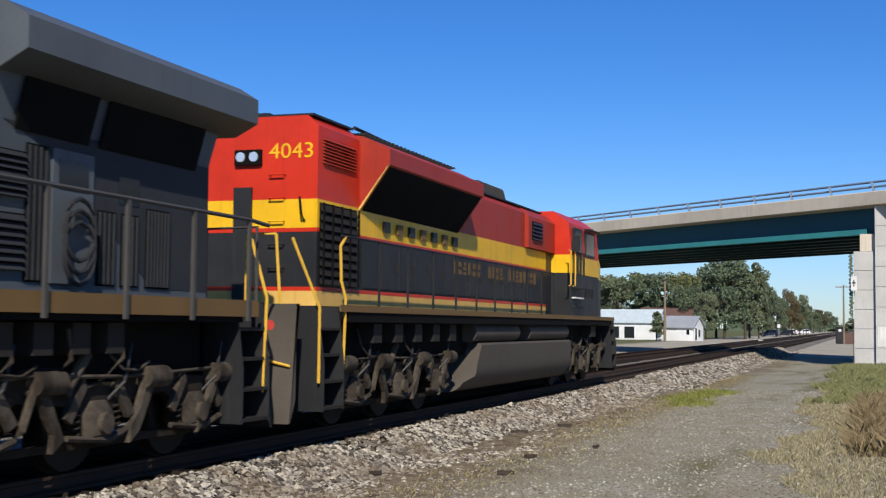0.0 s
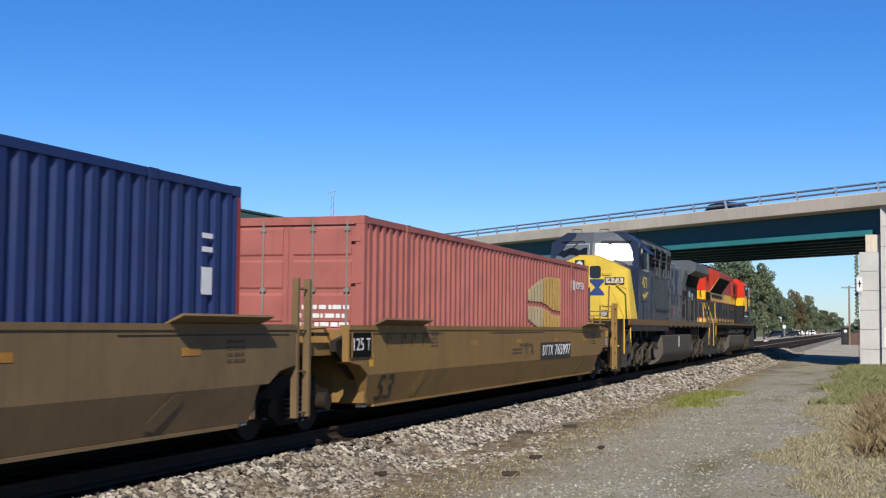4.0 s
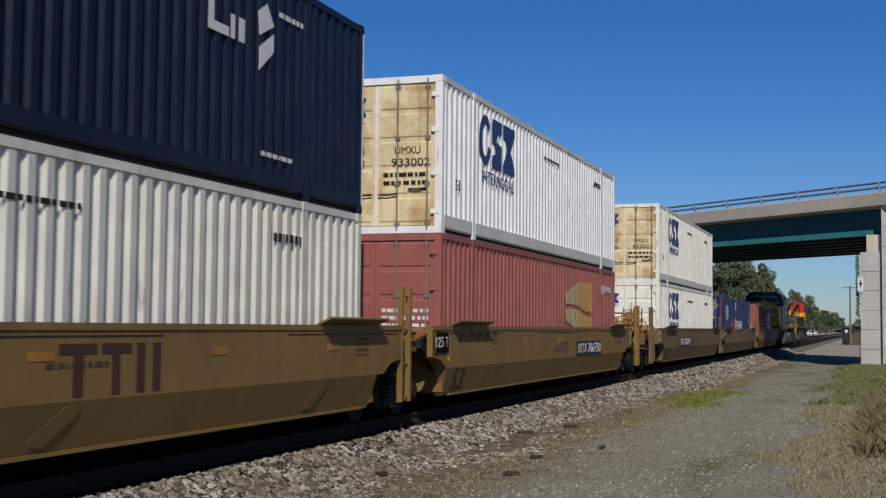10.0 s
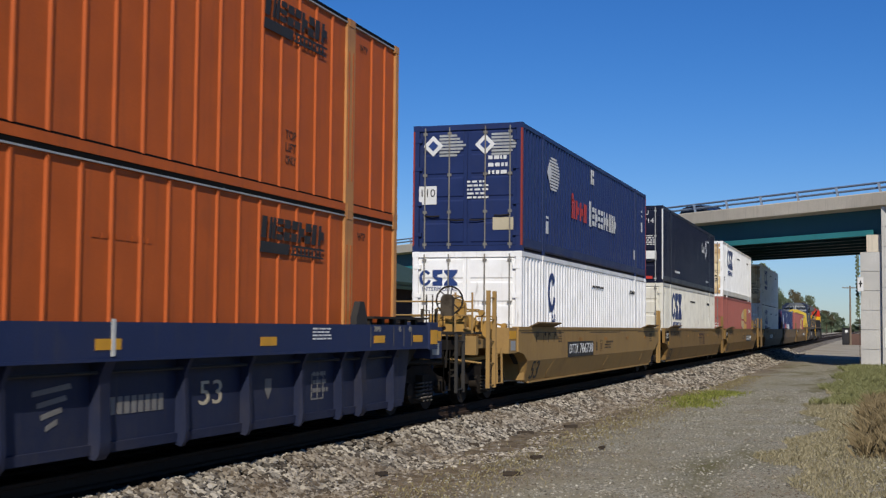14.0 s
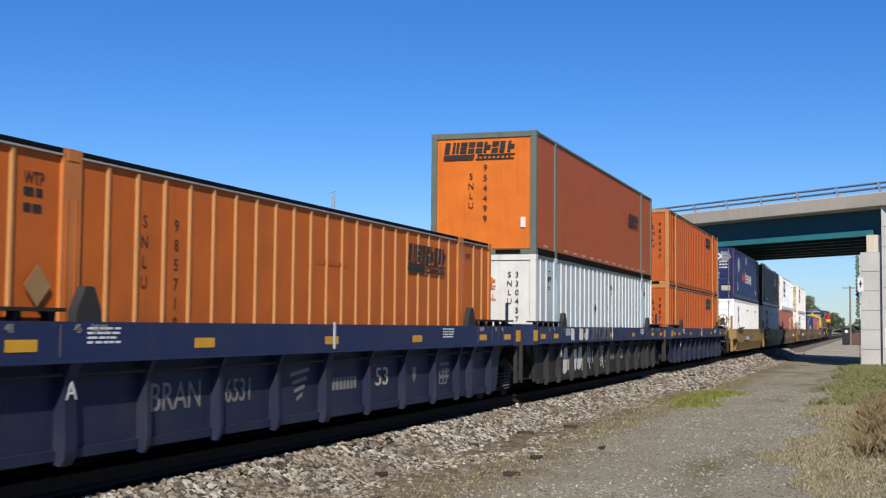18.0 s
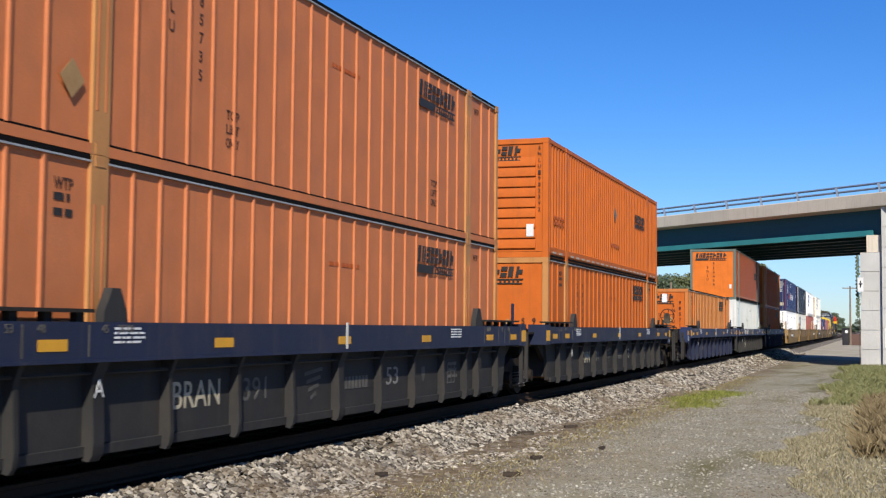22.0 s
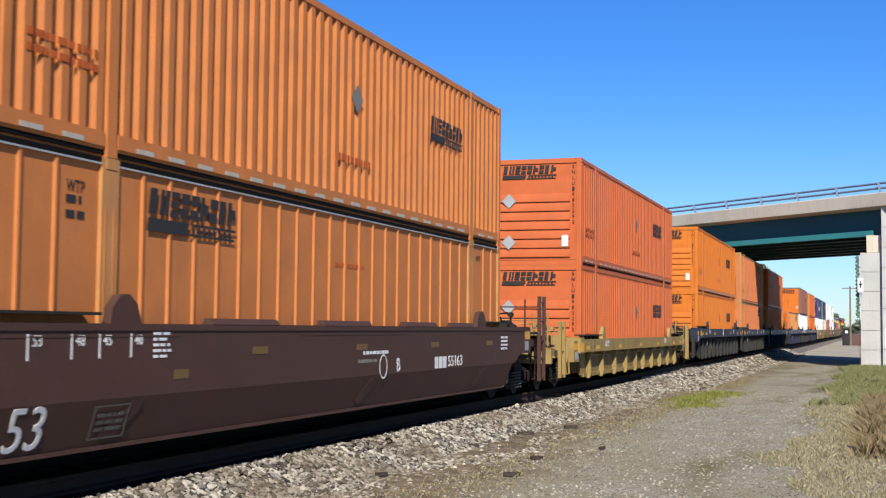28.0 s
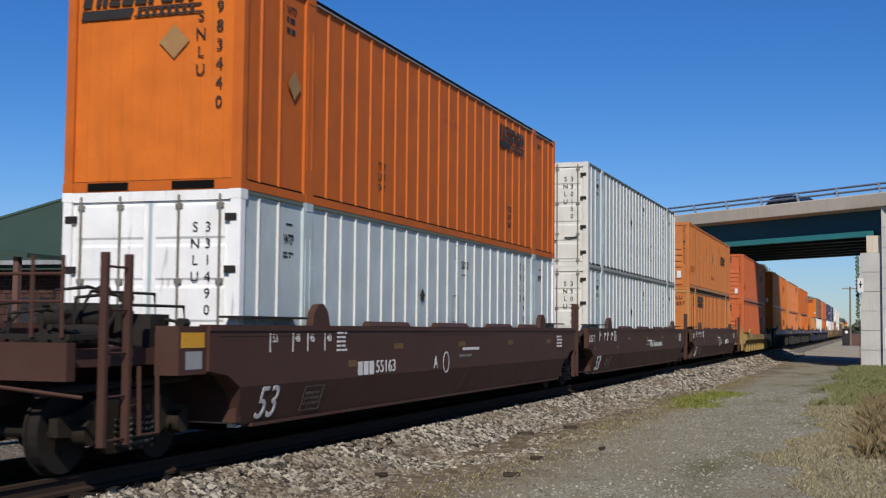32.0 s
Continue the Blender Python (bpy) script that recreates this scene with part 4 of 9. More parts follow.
def orange_corr(label, paint="orange_box", seed=0, arrows=True):
    t = container(label, paint, "corr", "ribbed", seed=seed, group="orange containers", base=0.26)
    carrier_logo(t, -0.35 + 0.2, 2.5, 1.5, rear=True)
    upright_number(t, 1.07, 2.66, "SNLU-982292"[:11], 0.13)
    for z in (1.75, 0.62):
        shape("placard", "grey_rail", t, on_rear(-0.72, YR - 0.045, z), diamond(0.2), "pale diamond placard")
    bars("placard", "white_paint", t, on_rear(0.85, YR - 0.045, 0.65), [(-0.09, 0.09, -0.15, 0.15)])
    carrier_logo(t, 4.6, 1.8, 1.8)
    shape("placard", "rod_grey", t, on_side(XS + 0.002, 0.35, 1.75), diamond(0.22), "grey diamond placard")
    bars("print", "rust_orange", t, on_side(XS, 0.3, 0.8), small_print(1.3, 0.2, 1, seed + 2))
    bars("print", "rust_orange", t, on_side(XS, -6.9, 0.95), small_print(1.2, 0.3, 2, seed + 2))
    me = None
    for i in range(24):
        y = -7.4 + i * 0.643
        if abs(abs(y) - 6.1) < 0.25:
            continue
        if me is None:
            bm = box(B(), 0, 0.005, -0.17, 0.17, -0.026, 0.026)
            me = bpy.data.meshes.new("reflector")
            bm.to_mesh(me)
            bm.free()
            me.materials.append(M["dull_tape"])
        part("reflector", me, "dull_tape", t).location = (HW - 0.004, y, 0.14)
    return t


def orange_plain(label, paint="orange_box", seed=0, logo_y=4.25, post="amber_post", low_logo=False, rib=None, door=None):
    # near-black top rail draws the shaded gap between stacked boxes
    t = container(label, paint, "plain", "smooth", post=post, trim=post, top_rail="dark_gap", rail=paint, seed=seed, group="orange containers", base=0.11, rib=rib, door=door)
    carrier_logo(t, -0.2, 1.62 if low_logo else 2.42, 1.75, rear=True)
    if low_logo:
        writing("lettering", "SNLU", 0.22, "well_brown", t, on_rear(0.72, YR - 0.004, 2.56), 0.55)
        writing("lettering", "984557", 0.22, "well_brown", t, on_rear(0.72, YR - 0.004, 2.3), 0.75)
    else:
        upright_number(t, 0.68, 1.35 if seed in (2, 3) else 2.2, "SNLU", 0.2)
        upright_number(t, 0.95, 1.35 if seed in (2, 3) else 2.3, ("985718", "983440", "954499", "986447")[seed % 4], 0.21)
    if seed == 0:
        shape("placard", "old_placard", t, on_rear(0.45, YR - 0.006, 1.58), diamond(0.23), "worn diamond placard")
    else:
        shape("placard", "old_placard", t, on_rear(0.3, YR - 0.006, 1.9 if seed == 1 else 1.2), diamond(0.22), "faded diamond placard")
    carrier_logo(t, logo_y, 2.32 if logo_y > 0 else 2.4, 1.95, flat=True)
    bars("print", "rust_orange", t, on_side(XF, 0.2, 2.1), small_print(1.1, 0.12, 1, seed))
    shape("placard", "old_placard", t, on_side(XF + 0.03, -6.6, 0.7 if seed in (2, 3) else 1.55), diamond(0.2), "faded diamond placard")
    if seed in (0, 3):
        upright_number(t, 0, 2.3, "SNLU", 0.19, rear=False, y=-4.75, mat="well_brown")
        upright_number(t, 0, 2.3, ("985718", "", "", "985735")[seed], 0.19, rear=False, y=-4.1, mat="well_brown")
    for y in (-3.3, 4.15):
        for i, word in enumerate(("TOP", "LIFT", "ONLY")):
            writing("lettering", word, 0.17, "well_brown", t, on_side(XF + 0.001, y, 0.85 - i * 0.17), 0.32)
    for y in (-6.65, 6.65):
        writing("lettering", "WTP", 0.17, "well_brown", t, on_side(XF + 0.001, y, 2.55), 0.3)
    part("drip_rail", box(B(), HW - 0.05, HW - 0.003, -HL + 0.2, HL - 0.2, CH - 0.08, CH - 0.06), "grey_rail", t, "galvanised drip rail")
    bars("print", "black_paint", t, on_side(XF, -6.65, 2.35), small_print(0.3, 0.3, 2, seed))
    return t


def orange_flat(label, seed=0):
    # rear end in a brighter orange than the sides, coloured as sunlit
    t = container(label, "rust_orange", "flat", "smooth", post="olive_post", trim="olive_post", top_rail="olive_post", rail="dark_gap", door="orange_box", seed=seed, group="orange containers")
    carrier_logo(t, -0.1, 2.42, 1.75, rear=True)
    upright_number(t, -0.3, 1.85, "SNLU", 0.2)
    upright_number(t, 0.05, 2.05, "954499", 0.21)
    bars("placard", "white_paint", t, on_rear(0.98, YR - 0.006, 0.75), [(-0.06, 0.06, -0.12, 0.12)])
    carrier_logo(t, 4.6, 1.75, 1.7, flat=True)
    me = None
    for i in range(14):
        y = -7.0 + i * 1.05
        if abs(abs(y) - 6.1) < 0.25:
            continue
        part("reflector", box(B(), HW - 0.04, HW - 0.034, y - 0.22, y + 0.22, 0.22, 0.27), "dull_tape", t)
    return t


def pale_plain(label, end="door", seed=0, number="331490", logo=False, coat="door_white"):
    t = container(label, "pale_box", "plain", end, door=coat, trim=coat, top_rail="olive_post", rail="grey_rail", seed=seed, group="pale grey containers", base=0.08)
    upright_number(t, 0.66, 2.42, "SNLU", 0.18)
    upright_number(t, 0.84, 2.42, number, 0.18)
    if end == "door":
        upright_number(t, 0, 2.54, "SNLU", 0.2, rear=False, y=5.05)
        upright_number(t, 0, 2.54, number, 0.2, rear=False, y=5.36)
    if logo:
        m = on_rear(-0.3, YR - 0.006, 2.2)
        shape("logo", "orange_box", t, m, slanted_bars(1.25, 0.16))
        writing("lettering", "INTERMODAL", 0.2, "orange_box", t, m @ pose(0, -0.3, 0), 1.25)
    for y in (-6.65, 6.75):
        writing("lettering", "WTP", 0.2, "black_paint", t, on_side(XF + 0.004, y, 2.35), 0.3)
        bars("print", "black_paint", t, on_side(XF, y, 2.56), [(-0.08, 0.12, -0.012, 0.012)])
    bars("print", "black_paint", t, on_side(XF, -6.65, 2.15), small_print(0.3, 0.1, 2, seed))
    writing("lettering", "53/102", 0.2, "black_paint", t, on_side(XF + 0.004, 1.05, 2.38), 0.42)
    bars("print", "rod_grey", t, on_side(XF, 1.05, 2.2), small_print(0.4, 0.07, 1, seed + 2))
    for y, z, a, h in ((0.52, 2.62, 0.10, 0.13), (0.5, 1.55, 0.17, 0.25), (-0.1, 0.7, 0.2, 0.36), (1.6, 1.0, 0.11, 0.1), (2.0, 1.0, 0.1, 0.1), (2.55, 0.98, 0.2, 0.26), (5.0, 0.8, 0.07, 0.11)):
        bars("frame", "rod_grey", t, on_side(XF, y, z), [(-a, a, h - 0.014, h), (-a, a, -h, -h + 0.014), (-a, -a + 0.014, -h, h), (a - 0.014, a, -h, h)])
    shape("placard", "well_slate", t, on_side(XF + 0.028, -1.4, 1.75), diamond(0.12))
    return t


# ---- the train: well cars ----
TOP = 1.55


def wheelset_mesh():
    bm = drum(B(), (0, 0, 0), "x", 2.0, 0.075, 10)
    for s in (-1, 1):
        drum(bm, (s * 0.765, 0, 0), "x", 0.13, 0.425, 24)
        drum(bm, (s * 0.69, 0, 0), "x", 0.03, 0.455, 24)
        for k in range(4):
            a = k * math.tau / 4
            drum(bm, (s * 0.834, math.sin(a) * 0.22, math.cos(a) * 0.22), "x", 0.012, 0.05, 8)
    bmesh.ops.recalc_face_normals(bm, faces=bm.faces)
    me = bpy.data.meshes.new("wheelset")
    bm.to_mesh(me)
    bm.free()
    me.materials.append(M["wheel"])
    return me




def coil_mesh(h, r, turns, mat):
    n = turns * 10
    bm = rod(B(), [(math.cos(i * math.tau / 10) * r, math.sin(i * math.tau / 10) * r, h * i / n) for i in range(n + 1)], 0.016, 5)
    bmesh.ops.recalc_face_normals(bm, faces=bm.faces)
    me = bpy.data.meshes.new("spring")
    bm.to_mesh(me)
    bm.free()
    me.materials.append(M[mat])
    return me


COIL = coil_mesh(0.32, 0.085, 5, "spring")
COIL_SHORT = coil_mesh(0.26, 0.08, 4, "truck")
WHEELSET = wheelset_mesh()
WHEELSETS = []


def freight_truck(parent, y):
    """A three-piece freight truck: bolster, cast side frames, springs, two wheelsets."""
    t = part("truck", box(B(), -1.15, 1.15, -0.2, 0.2, 0.42, 0.7), "truck", parent, "dusty cast-iron freight truck")
    t.location = (0, y, 0)
    for s in (-1, 1):
        prof = [(-1.25, 0.44), (-1.25, 0.62), (-0.95, 0.66), (-0.45, 0.86), (0.45, 0.86), (0.95, 0.66), (1.25, 0.62), (1.25, 0.44), (0.72, 0.40), (0.42, 0.2), (-0.42, 0.2), (-0.72, 0.40)]
        part("side_frame", prism_x(B(), prof, *sorted((s * 0.92, s * 1.02))), "truck", t)
        for k in (-0.2, 0.0, 0.2):
            c = part("spring", COIL, "spring", t, "pale coil spring")
            c.location = (s * 1.09, k, 0.25)
        for yy in (-0.89, 0.89):
            part("bearing_cap", drum(B(), (s * 1.09, yy, 0.46), "x", 0.16, 0.13, 12), "truck", t)
    for i, yy in enumerate((-0.89, 0.89)):
        w = part("wheelset", WHEELSET, "wheel", t)
        w.location = (0, yy, 0.46)
        WHEELSETS.append((w, i))
    part("brake_beam", box(B(), -0.7, 0.7, -0.42, -0.36, 0.34, 0.44), "truck", t)
    return t


def ladder(parent, y, x, z0, z1, mat, w=0.42, k2=0.03):
    """Two flat stiles and the rungs between them."""
    first = None
    for s in (-1, 1):
        o = part("ladder_stile", box(B(), x - k2 * 1.4, x + k2 * 1.4, y + s * w / 2 - k2, y + s * w / 2 + k2, z0, z1), mat, parent)
        first = first or o
    k = max(2, int((z1 - z0) / 0.38))
    for i in range(k):
        z = z0 + 0.06 + i * (z1 - z0 - 0.2) / (k - 1)
        part("rung", rod(B(), [(x, y - w / 2, z), (x, y + w / 2, z)], 0.014, 6), mat, first)


def hand_brake(parent, y, mat, wheel=True, zc=1.95, x=0.72, r=0.2):
    """An upright housing with a rounded top, and its wheel on the outer face."""
    top = [(x + r * math.cos(a), zc + r * math.sin(a)) for a in (i * math.pi / 8 for i in range(9))]
    e = 1 if y > 0 else -1
    h = part("brake_housing", prism_y(B(), [(x - r, zc - 0.65 + (0.2 - r) * 4), (x + r, zc - 0.65 + (0.2 - r) * 4)] + top, *sorted((y - e * 0.06, y - e * 0.2))), mat, parent)
    part("housing_cap", drum(B(), (x, y - e * 0.04, zc), "y", 0.05, 0.11, 12), mat, h)
    part("chain", rod(B(), [(x, y - e * 0.13, zc - 0.6), (x - 0.02, y - e * 0.13, 0.8)], 0.02, 5), "steel", h)
    if wheel:
        bm = rod(B(), [(x + 0.26 * math.cos(a), y, zc + 0.26 * math.sin(a)) for a in (k * math.tau / 16 for k in range(17))], 0.018, 6)
        for k in range(3):
            a = k * math.tau / 6 + 0.3
            rod(bm, [(x - 0.25 * math.cos(a), y, zc - 0.25 * math.sin(a)), (x + 0.25 * math.cos(a), y, zc + 0.25 * math.sin(a))], 0.012, 5)
        part("brake_wheel", bm, "steel" if mat != "gear_tan" else mat, parent, "iron hand-brake wheel")


def end_gear(t, s, long, paint, deck_z, gear="steel", brake=False):
    """The platform past the well: deck, grab irons, valves, hoses, coupler at a car's outer end."""
    y0 = 8.35
    navy = paint in ("well_blue", "well_royal")
    base = "truck" if navy else paint
    low = 0.5 if navy else 1.0
    y1 = 11.6 if long else 9.9
    yy = sorted((s * y0, s * y1))
    part("end_platform", box(B(), -1.2, 1.2, yy[0], yy[1], deck_z - 0.3, deck_z - 0.12), base, t)
    prof = [(y0 * s, deck_z + 0.05), (y0 * s, 0.75), ((y0 + 0.75) * s, deck_z - 0.25), ((y0 + 0.75) * s, deck_z - 0.1)]
    # gussets in dark steel: shade below the platform is put into colour
    for x in (-1.32, 1.2):
        part("gusset", prism_x(B(), prof, x, x + 0.1), "steel", t)
    part("crossover_board", box(B(), -1.3, 1.3, *sorted((s * (y1 - 0.55), s * (y1 - 0.1))), deck_z - 0.02, deck_z + 0.03), "steel", t)
    part("centre_sill", box(B(), -0.3, 0.3, *sorted((s * y0, s * (y1 + 0.1))), 0.72, 1.1), base, t)
    if long:
        part("end_sill", box(B(), -1.35, 1.35, *sorted((s * (y1 - 0.14), s * y1)), deck_z - 0.42, deck_z - 0.05), base, t)
        c = part("coupler", prism_z(B(), [(-0.1, s * y1), (0.1, s * y1), (0.12, s * (y1 + 0.5)), (0.24, s * (y1 + 0.62)), (0.1, s * (y1 + 0.82)), (-0.16, s * (y1 + 0.7)), (-0.12, s * (y1 + 0.45))], 0.72, 1.02), "truck", t)
        bm = rod(B(), [(0.45, s * y1, 0.8), (0.47, s * (y1 + 0.2), 0.45), (0.4, s * (y1 + 0.45), 0.32), (0.2, s * (y1 + 0.6), 0.4)], 0.035, 6)
        part("air_hose", bm, "rubber", t)
        bm = rod(B(), [(1.4, s * (y1 - 0.2), 0.85), (0.6, s * (y1 + 0.05), 0.95), (0.1, s * (y1 + 0.1), 1.0)], 0.02, 6)
        part("uncoupling_lever", bm, base, t)
        ladder(t, s * (y1 - 0.65), 1.46, 0.35, deck_z + (0.85 if paint in ("well_tan", "well_drab", "well_gold", "well_brown") else 0.6 if paint == "well_ochre" else 0.0), paint if paint not in ("well_blue", "well_royal") else "well_slate", k2=0.028 if paint in ("well_tan", "well_drab", "well_gold", "well_brown", "well_ochre") else 0.02)
        part("reservoir", drum(B(), (0.2, s * (y0 + 1.5), deck_z + 0.22 * low), "x", 0.8, 0.15 * (0.75 if navy else 1), 14), gear, t, "air reservoir drum")
        part("valve", box(B(), 0.75, 1.1, *sorted((s * (y0 + 1.0), s * (y0 + 1.4))), deck_z - 0.1, deck_z + 0.25 * low), gear, t)
        for k, (xa, za) in enumerate(((0.9, 0.35 * low), (0.5, 0.5 * low), (-0.4, 0.3 * low))):
            bm = rod(B(), [(xa, s * (y0 + 0.3), deck_z + 0.02), (xa, s * (y0 + 0.35), deck_z + za), (xa - 0.1, s * (y0 + 1.5), deck_z + za), (xa - 0.1, s * (y0 + 1.9), deck_z)], 0.02, 6)
            part("pipe", bm, gear, t)
        q = part("end_panel", box(B(), 1.2, 1.5, *sorted((s * (y0 + 0.85), s * (y0 + 1.45))), deck_z - 0.42, deck_z + 0.12), paint, t)
        part("reflector", box(B(), 1.5, 1.505, *sorted((s * (y0 + 0.9), s * (y0 + 1.4))), deck_z - 0.12, deck_z + 0.05), "reflect", q, "orange reflective plate")
        part("notice", box(B(), 1.5, 1.504, *sorted((s * (y0 + 0.95), s * (y0 + 1.3))), deck_z - 0.36, deck_z - 0.16), "grey_rail", q)
        part("brace", rod(B(), [(1.0, s * (y0 + 0.2), deck_z - 0.3), (1.0, s * (y1 - 0.2), deck_z + 0.1)], 0.035, 6), gear, t)
        part("brake_cylinder", drum(B(), (0.7, s * (y0 + 2.2), deck_z - (0.12 if navy else 0.02)), "y", 0.7, 0.12 if navy else 0.15, 12), gear, t)
        part("slack_adjuster", rod(B(), [(0.95, s * (y0 + 0.3), 0.95), (0.95, s * (y1 - 0.1), 0.88)], 0.05, 8), gear, t)
        part("step_iron", rod(B(), [(1.42, s * (y1 - 1.15), deck_z - 0.3), (1.44, s * (y1 - 1.15), 0.42), (1.44, s * (y1 - 1.5), 0.42), (1.42, s * (y1 - 1.5), deck_z - 0.3)], 0.025, 6), base, t)
        for k in range(3):
            part("rod_clamp", box(B(), 0.5 + k * 0.25, 0.62 + k * 0.25, *sorted((s * (y0 + 0.45 + k * 0.4), s * (y0 + 0.62 + k * 0.4))), deck_z - 0.12, deck_z + (0.12 + 0.06 * k) * low), gear, t)
        if navy:
            # two hooped posts, and a low rail on legs across the platform
            for xx in (0.5, 0.78):
                part("grab_post", rod(B(), [(xx, s * (y1 - 0.05), deck_z - 0.15), (xx, s * (y1 - 0.05), deck_z + 0.46)], 0.035, 6), "dusty_iron", t)
                part("grab_hoop", rod(B(), [(xx, s * (y1 - 0.05), deck_z + 0.44), (xx + 0.13, s * (y1 - 0.02), deck_z + 0.43), (xx + 0.13, s * (y1 - 0.02), deck_z + 0.02), (xx + 0.03, s * (y1 - 0.05), deck_z)], 0.012, 5), "steel", t)
            part("grab_rail", box(B(), -0.9, 0.62, *sorted((s * (y1 - 0.3), s * (y1 - 0.22))), deck_z + 0.13, deck_z + 0.18), "steel", t)
            for xx in (-0.85, -0.35, 0.05, 0.3, 0.55):
                part("rail_leg", box(B(), xx, xx + 0.05, *sorted((s * (y1 - 0.29), s * (y1 - 0.23))), deck_z - 0.13, deck_z + 0.13), "steel", t)
        else:
            for xx in (-1.25, -0.9, 0.9, 1.25):
                part("grab_post", rod(B(), [(xx, s * (y1 - 0.05), deck_z), (xx, s * (y1 - 0.05), deck_z + 0.8)], 0.022, 6), paint, t)
            for za in (0.35, 0.62):
                part("grab_rail", rod(B(), [(-1.25, s * (y1 - 0.05), deck_z + za), (1.25, s * (y1 - 0.05), deck_z + za)], 0.018, 6), paint, t)
        for k in range(5):
            xa, ya = 1.25 - 0.27 * k, y0 + 0.95 + 0.37 * ((k * 2) % 5)
            za = deck_z + (0.15 + 0.09 * ((k * 3) % 5)) * low
            bm = rod(B(), [(xa, s * ya, deck_z - 0.1), (xa, s * ya, za), (xa - 0.12, s * (ya + 0.12), za + 0.04), (xa - 0.5, s * (ya + 0.2), za), (xa - 0.5, s * (ya + 0.25), deck_z - 0.1)], 0.024, 6)
            part("pipe", bm, gear, t)
            part("cock", drum(B(), (xa, s * ya, za), "y", 0.14, 0.06, 8), gear, t)
        part("control_valve", loft(B(), [[(x * k + 0.5, s * (y0 + 1.15) + y * k, z) for x, y in ((-0.16, -0.14), (0.16, -0.14), (0.2, 0.1), (-0.12, 0.16))] for z, k in ((deck_z - 0.1, 0.7), (deck_z + 0.1, 1.0), (deck_z + 0.1 + 0.18 * low, 0.9), (deck_z + 0.1 + 0.26 * low, 0.4))]), gear, t)
        if brake and navy:
            hand_brake(t, s * (y1 - 0.5), "dusty_iron", True, deck_z + 0.62, 1.2, 0.11)
            part("grab_hoop", rod(B(), [(0.78, s * (y1 - 0.6), deck_z - 0.1), (0.78, s * (y1 - 0.6), deck_z + 0.72), (0.9, s * (y1 - 0.6), deck_z + 0.72), (0.9, s * (y1 - 0.6), deck_z - 0.1)], 0.014, 5), "steel", t)
        elif brake:
            hand_brake(t, s * (y1 - 0.5), gear, paint != "well_ochre", deck_z + (0.35 if paint == "well_ochre" else 0.5))
    else:
        if s > 0:
            if navy:
                ladder(t, s * (y1 - 0.45), 1.5, 0.38, deck_z, "well_slate", w=0.42, k2=0.028)
                part("grab_post", rod(B(), [(1.2, s * (y1 - 0.3), deck_z - 0.2), (1.2, s * (y1 - 0.3), deck_z + 0.65)], 0.035, 6), paint, t)
            else:
                ladder(t, s * (y1 - 0.45), 1.5, 0.35, deck_z + 0.75, paint, w=0.36, k2=0.032)
        for k, xa in enumerate((0.95, 0.55)):
            bm = rod(B(), [(xa, s * (y0 + 0.1), deck_z - 0.15), (xa, s * (y0 + 0.4), deck_z + 0.1), (xa, s * (y1 + 0.1), deck_z + 0.06)], 0.025, 6)
            part("pipe", bm, gear, t)


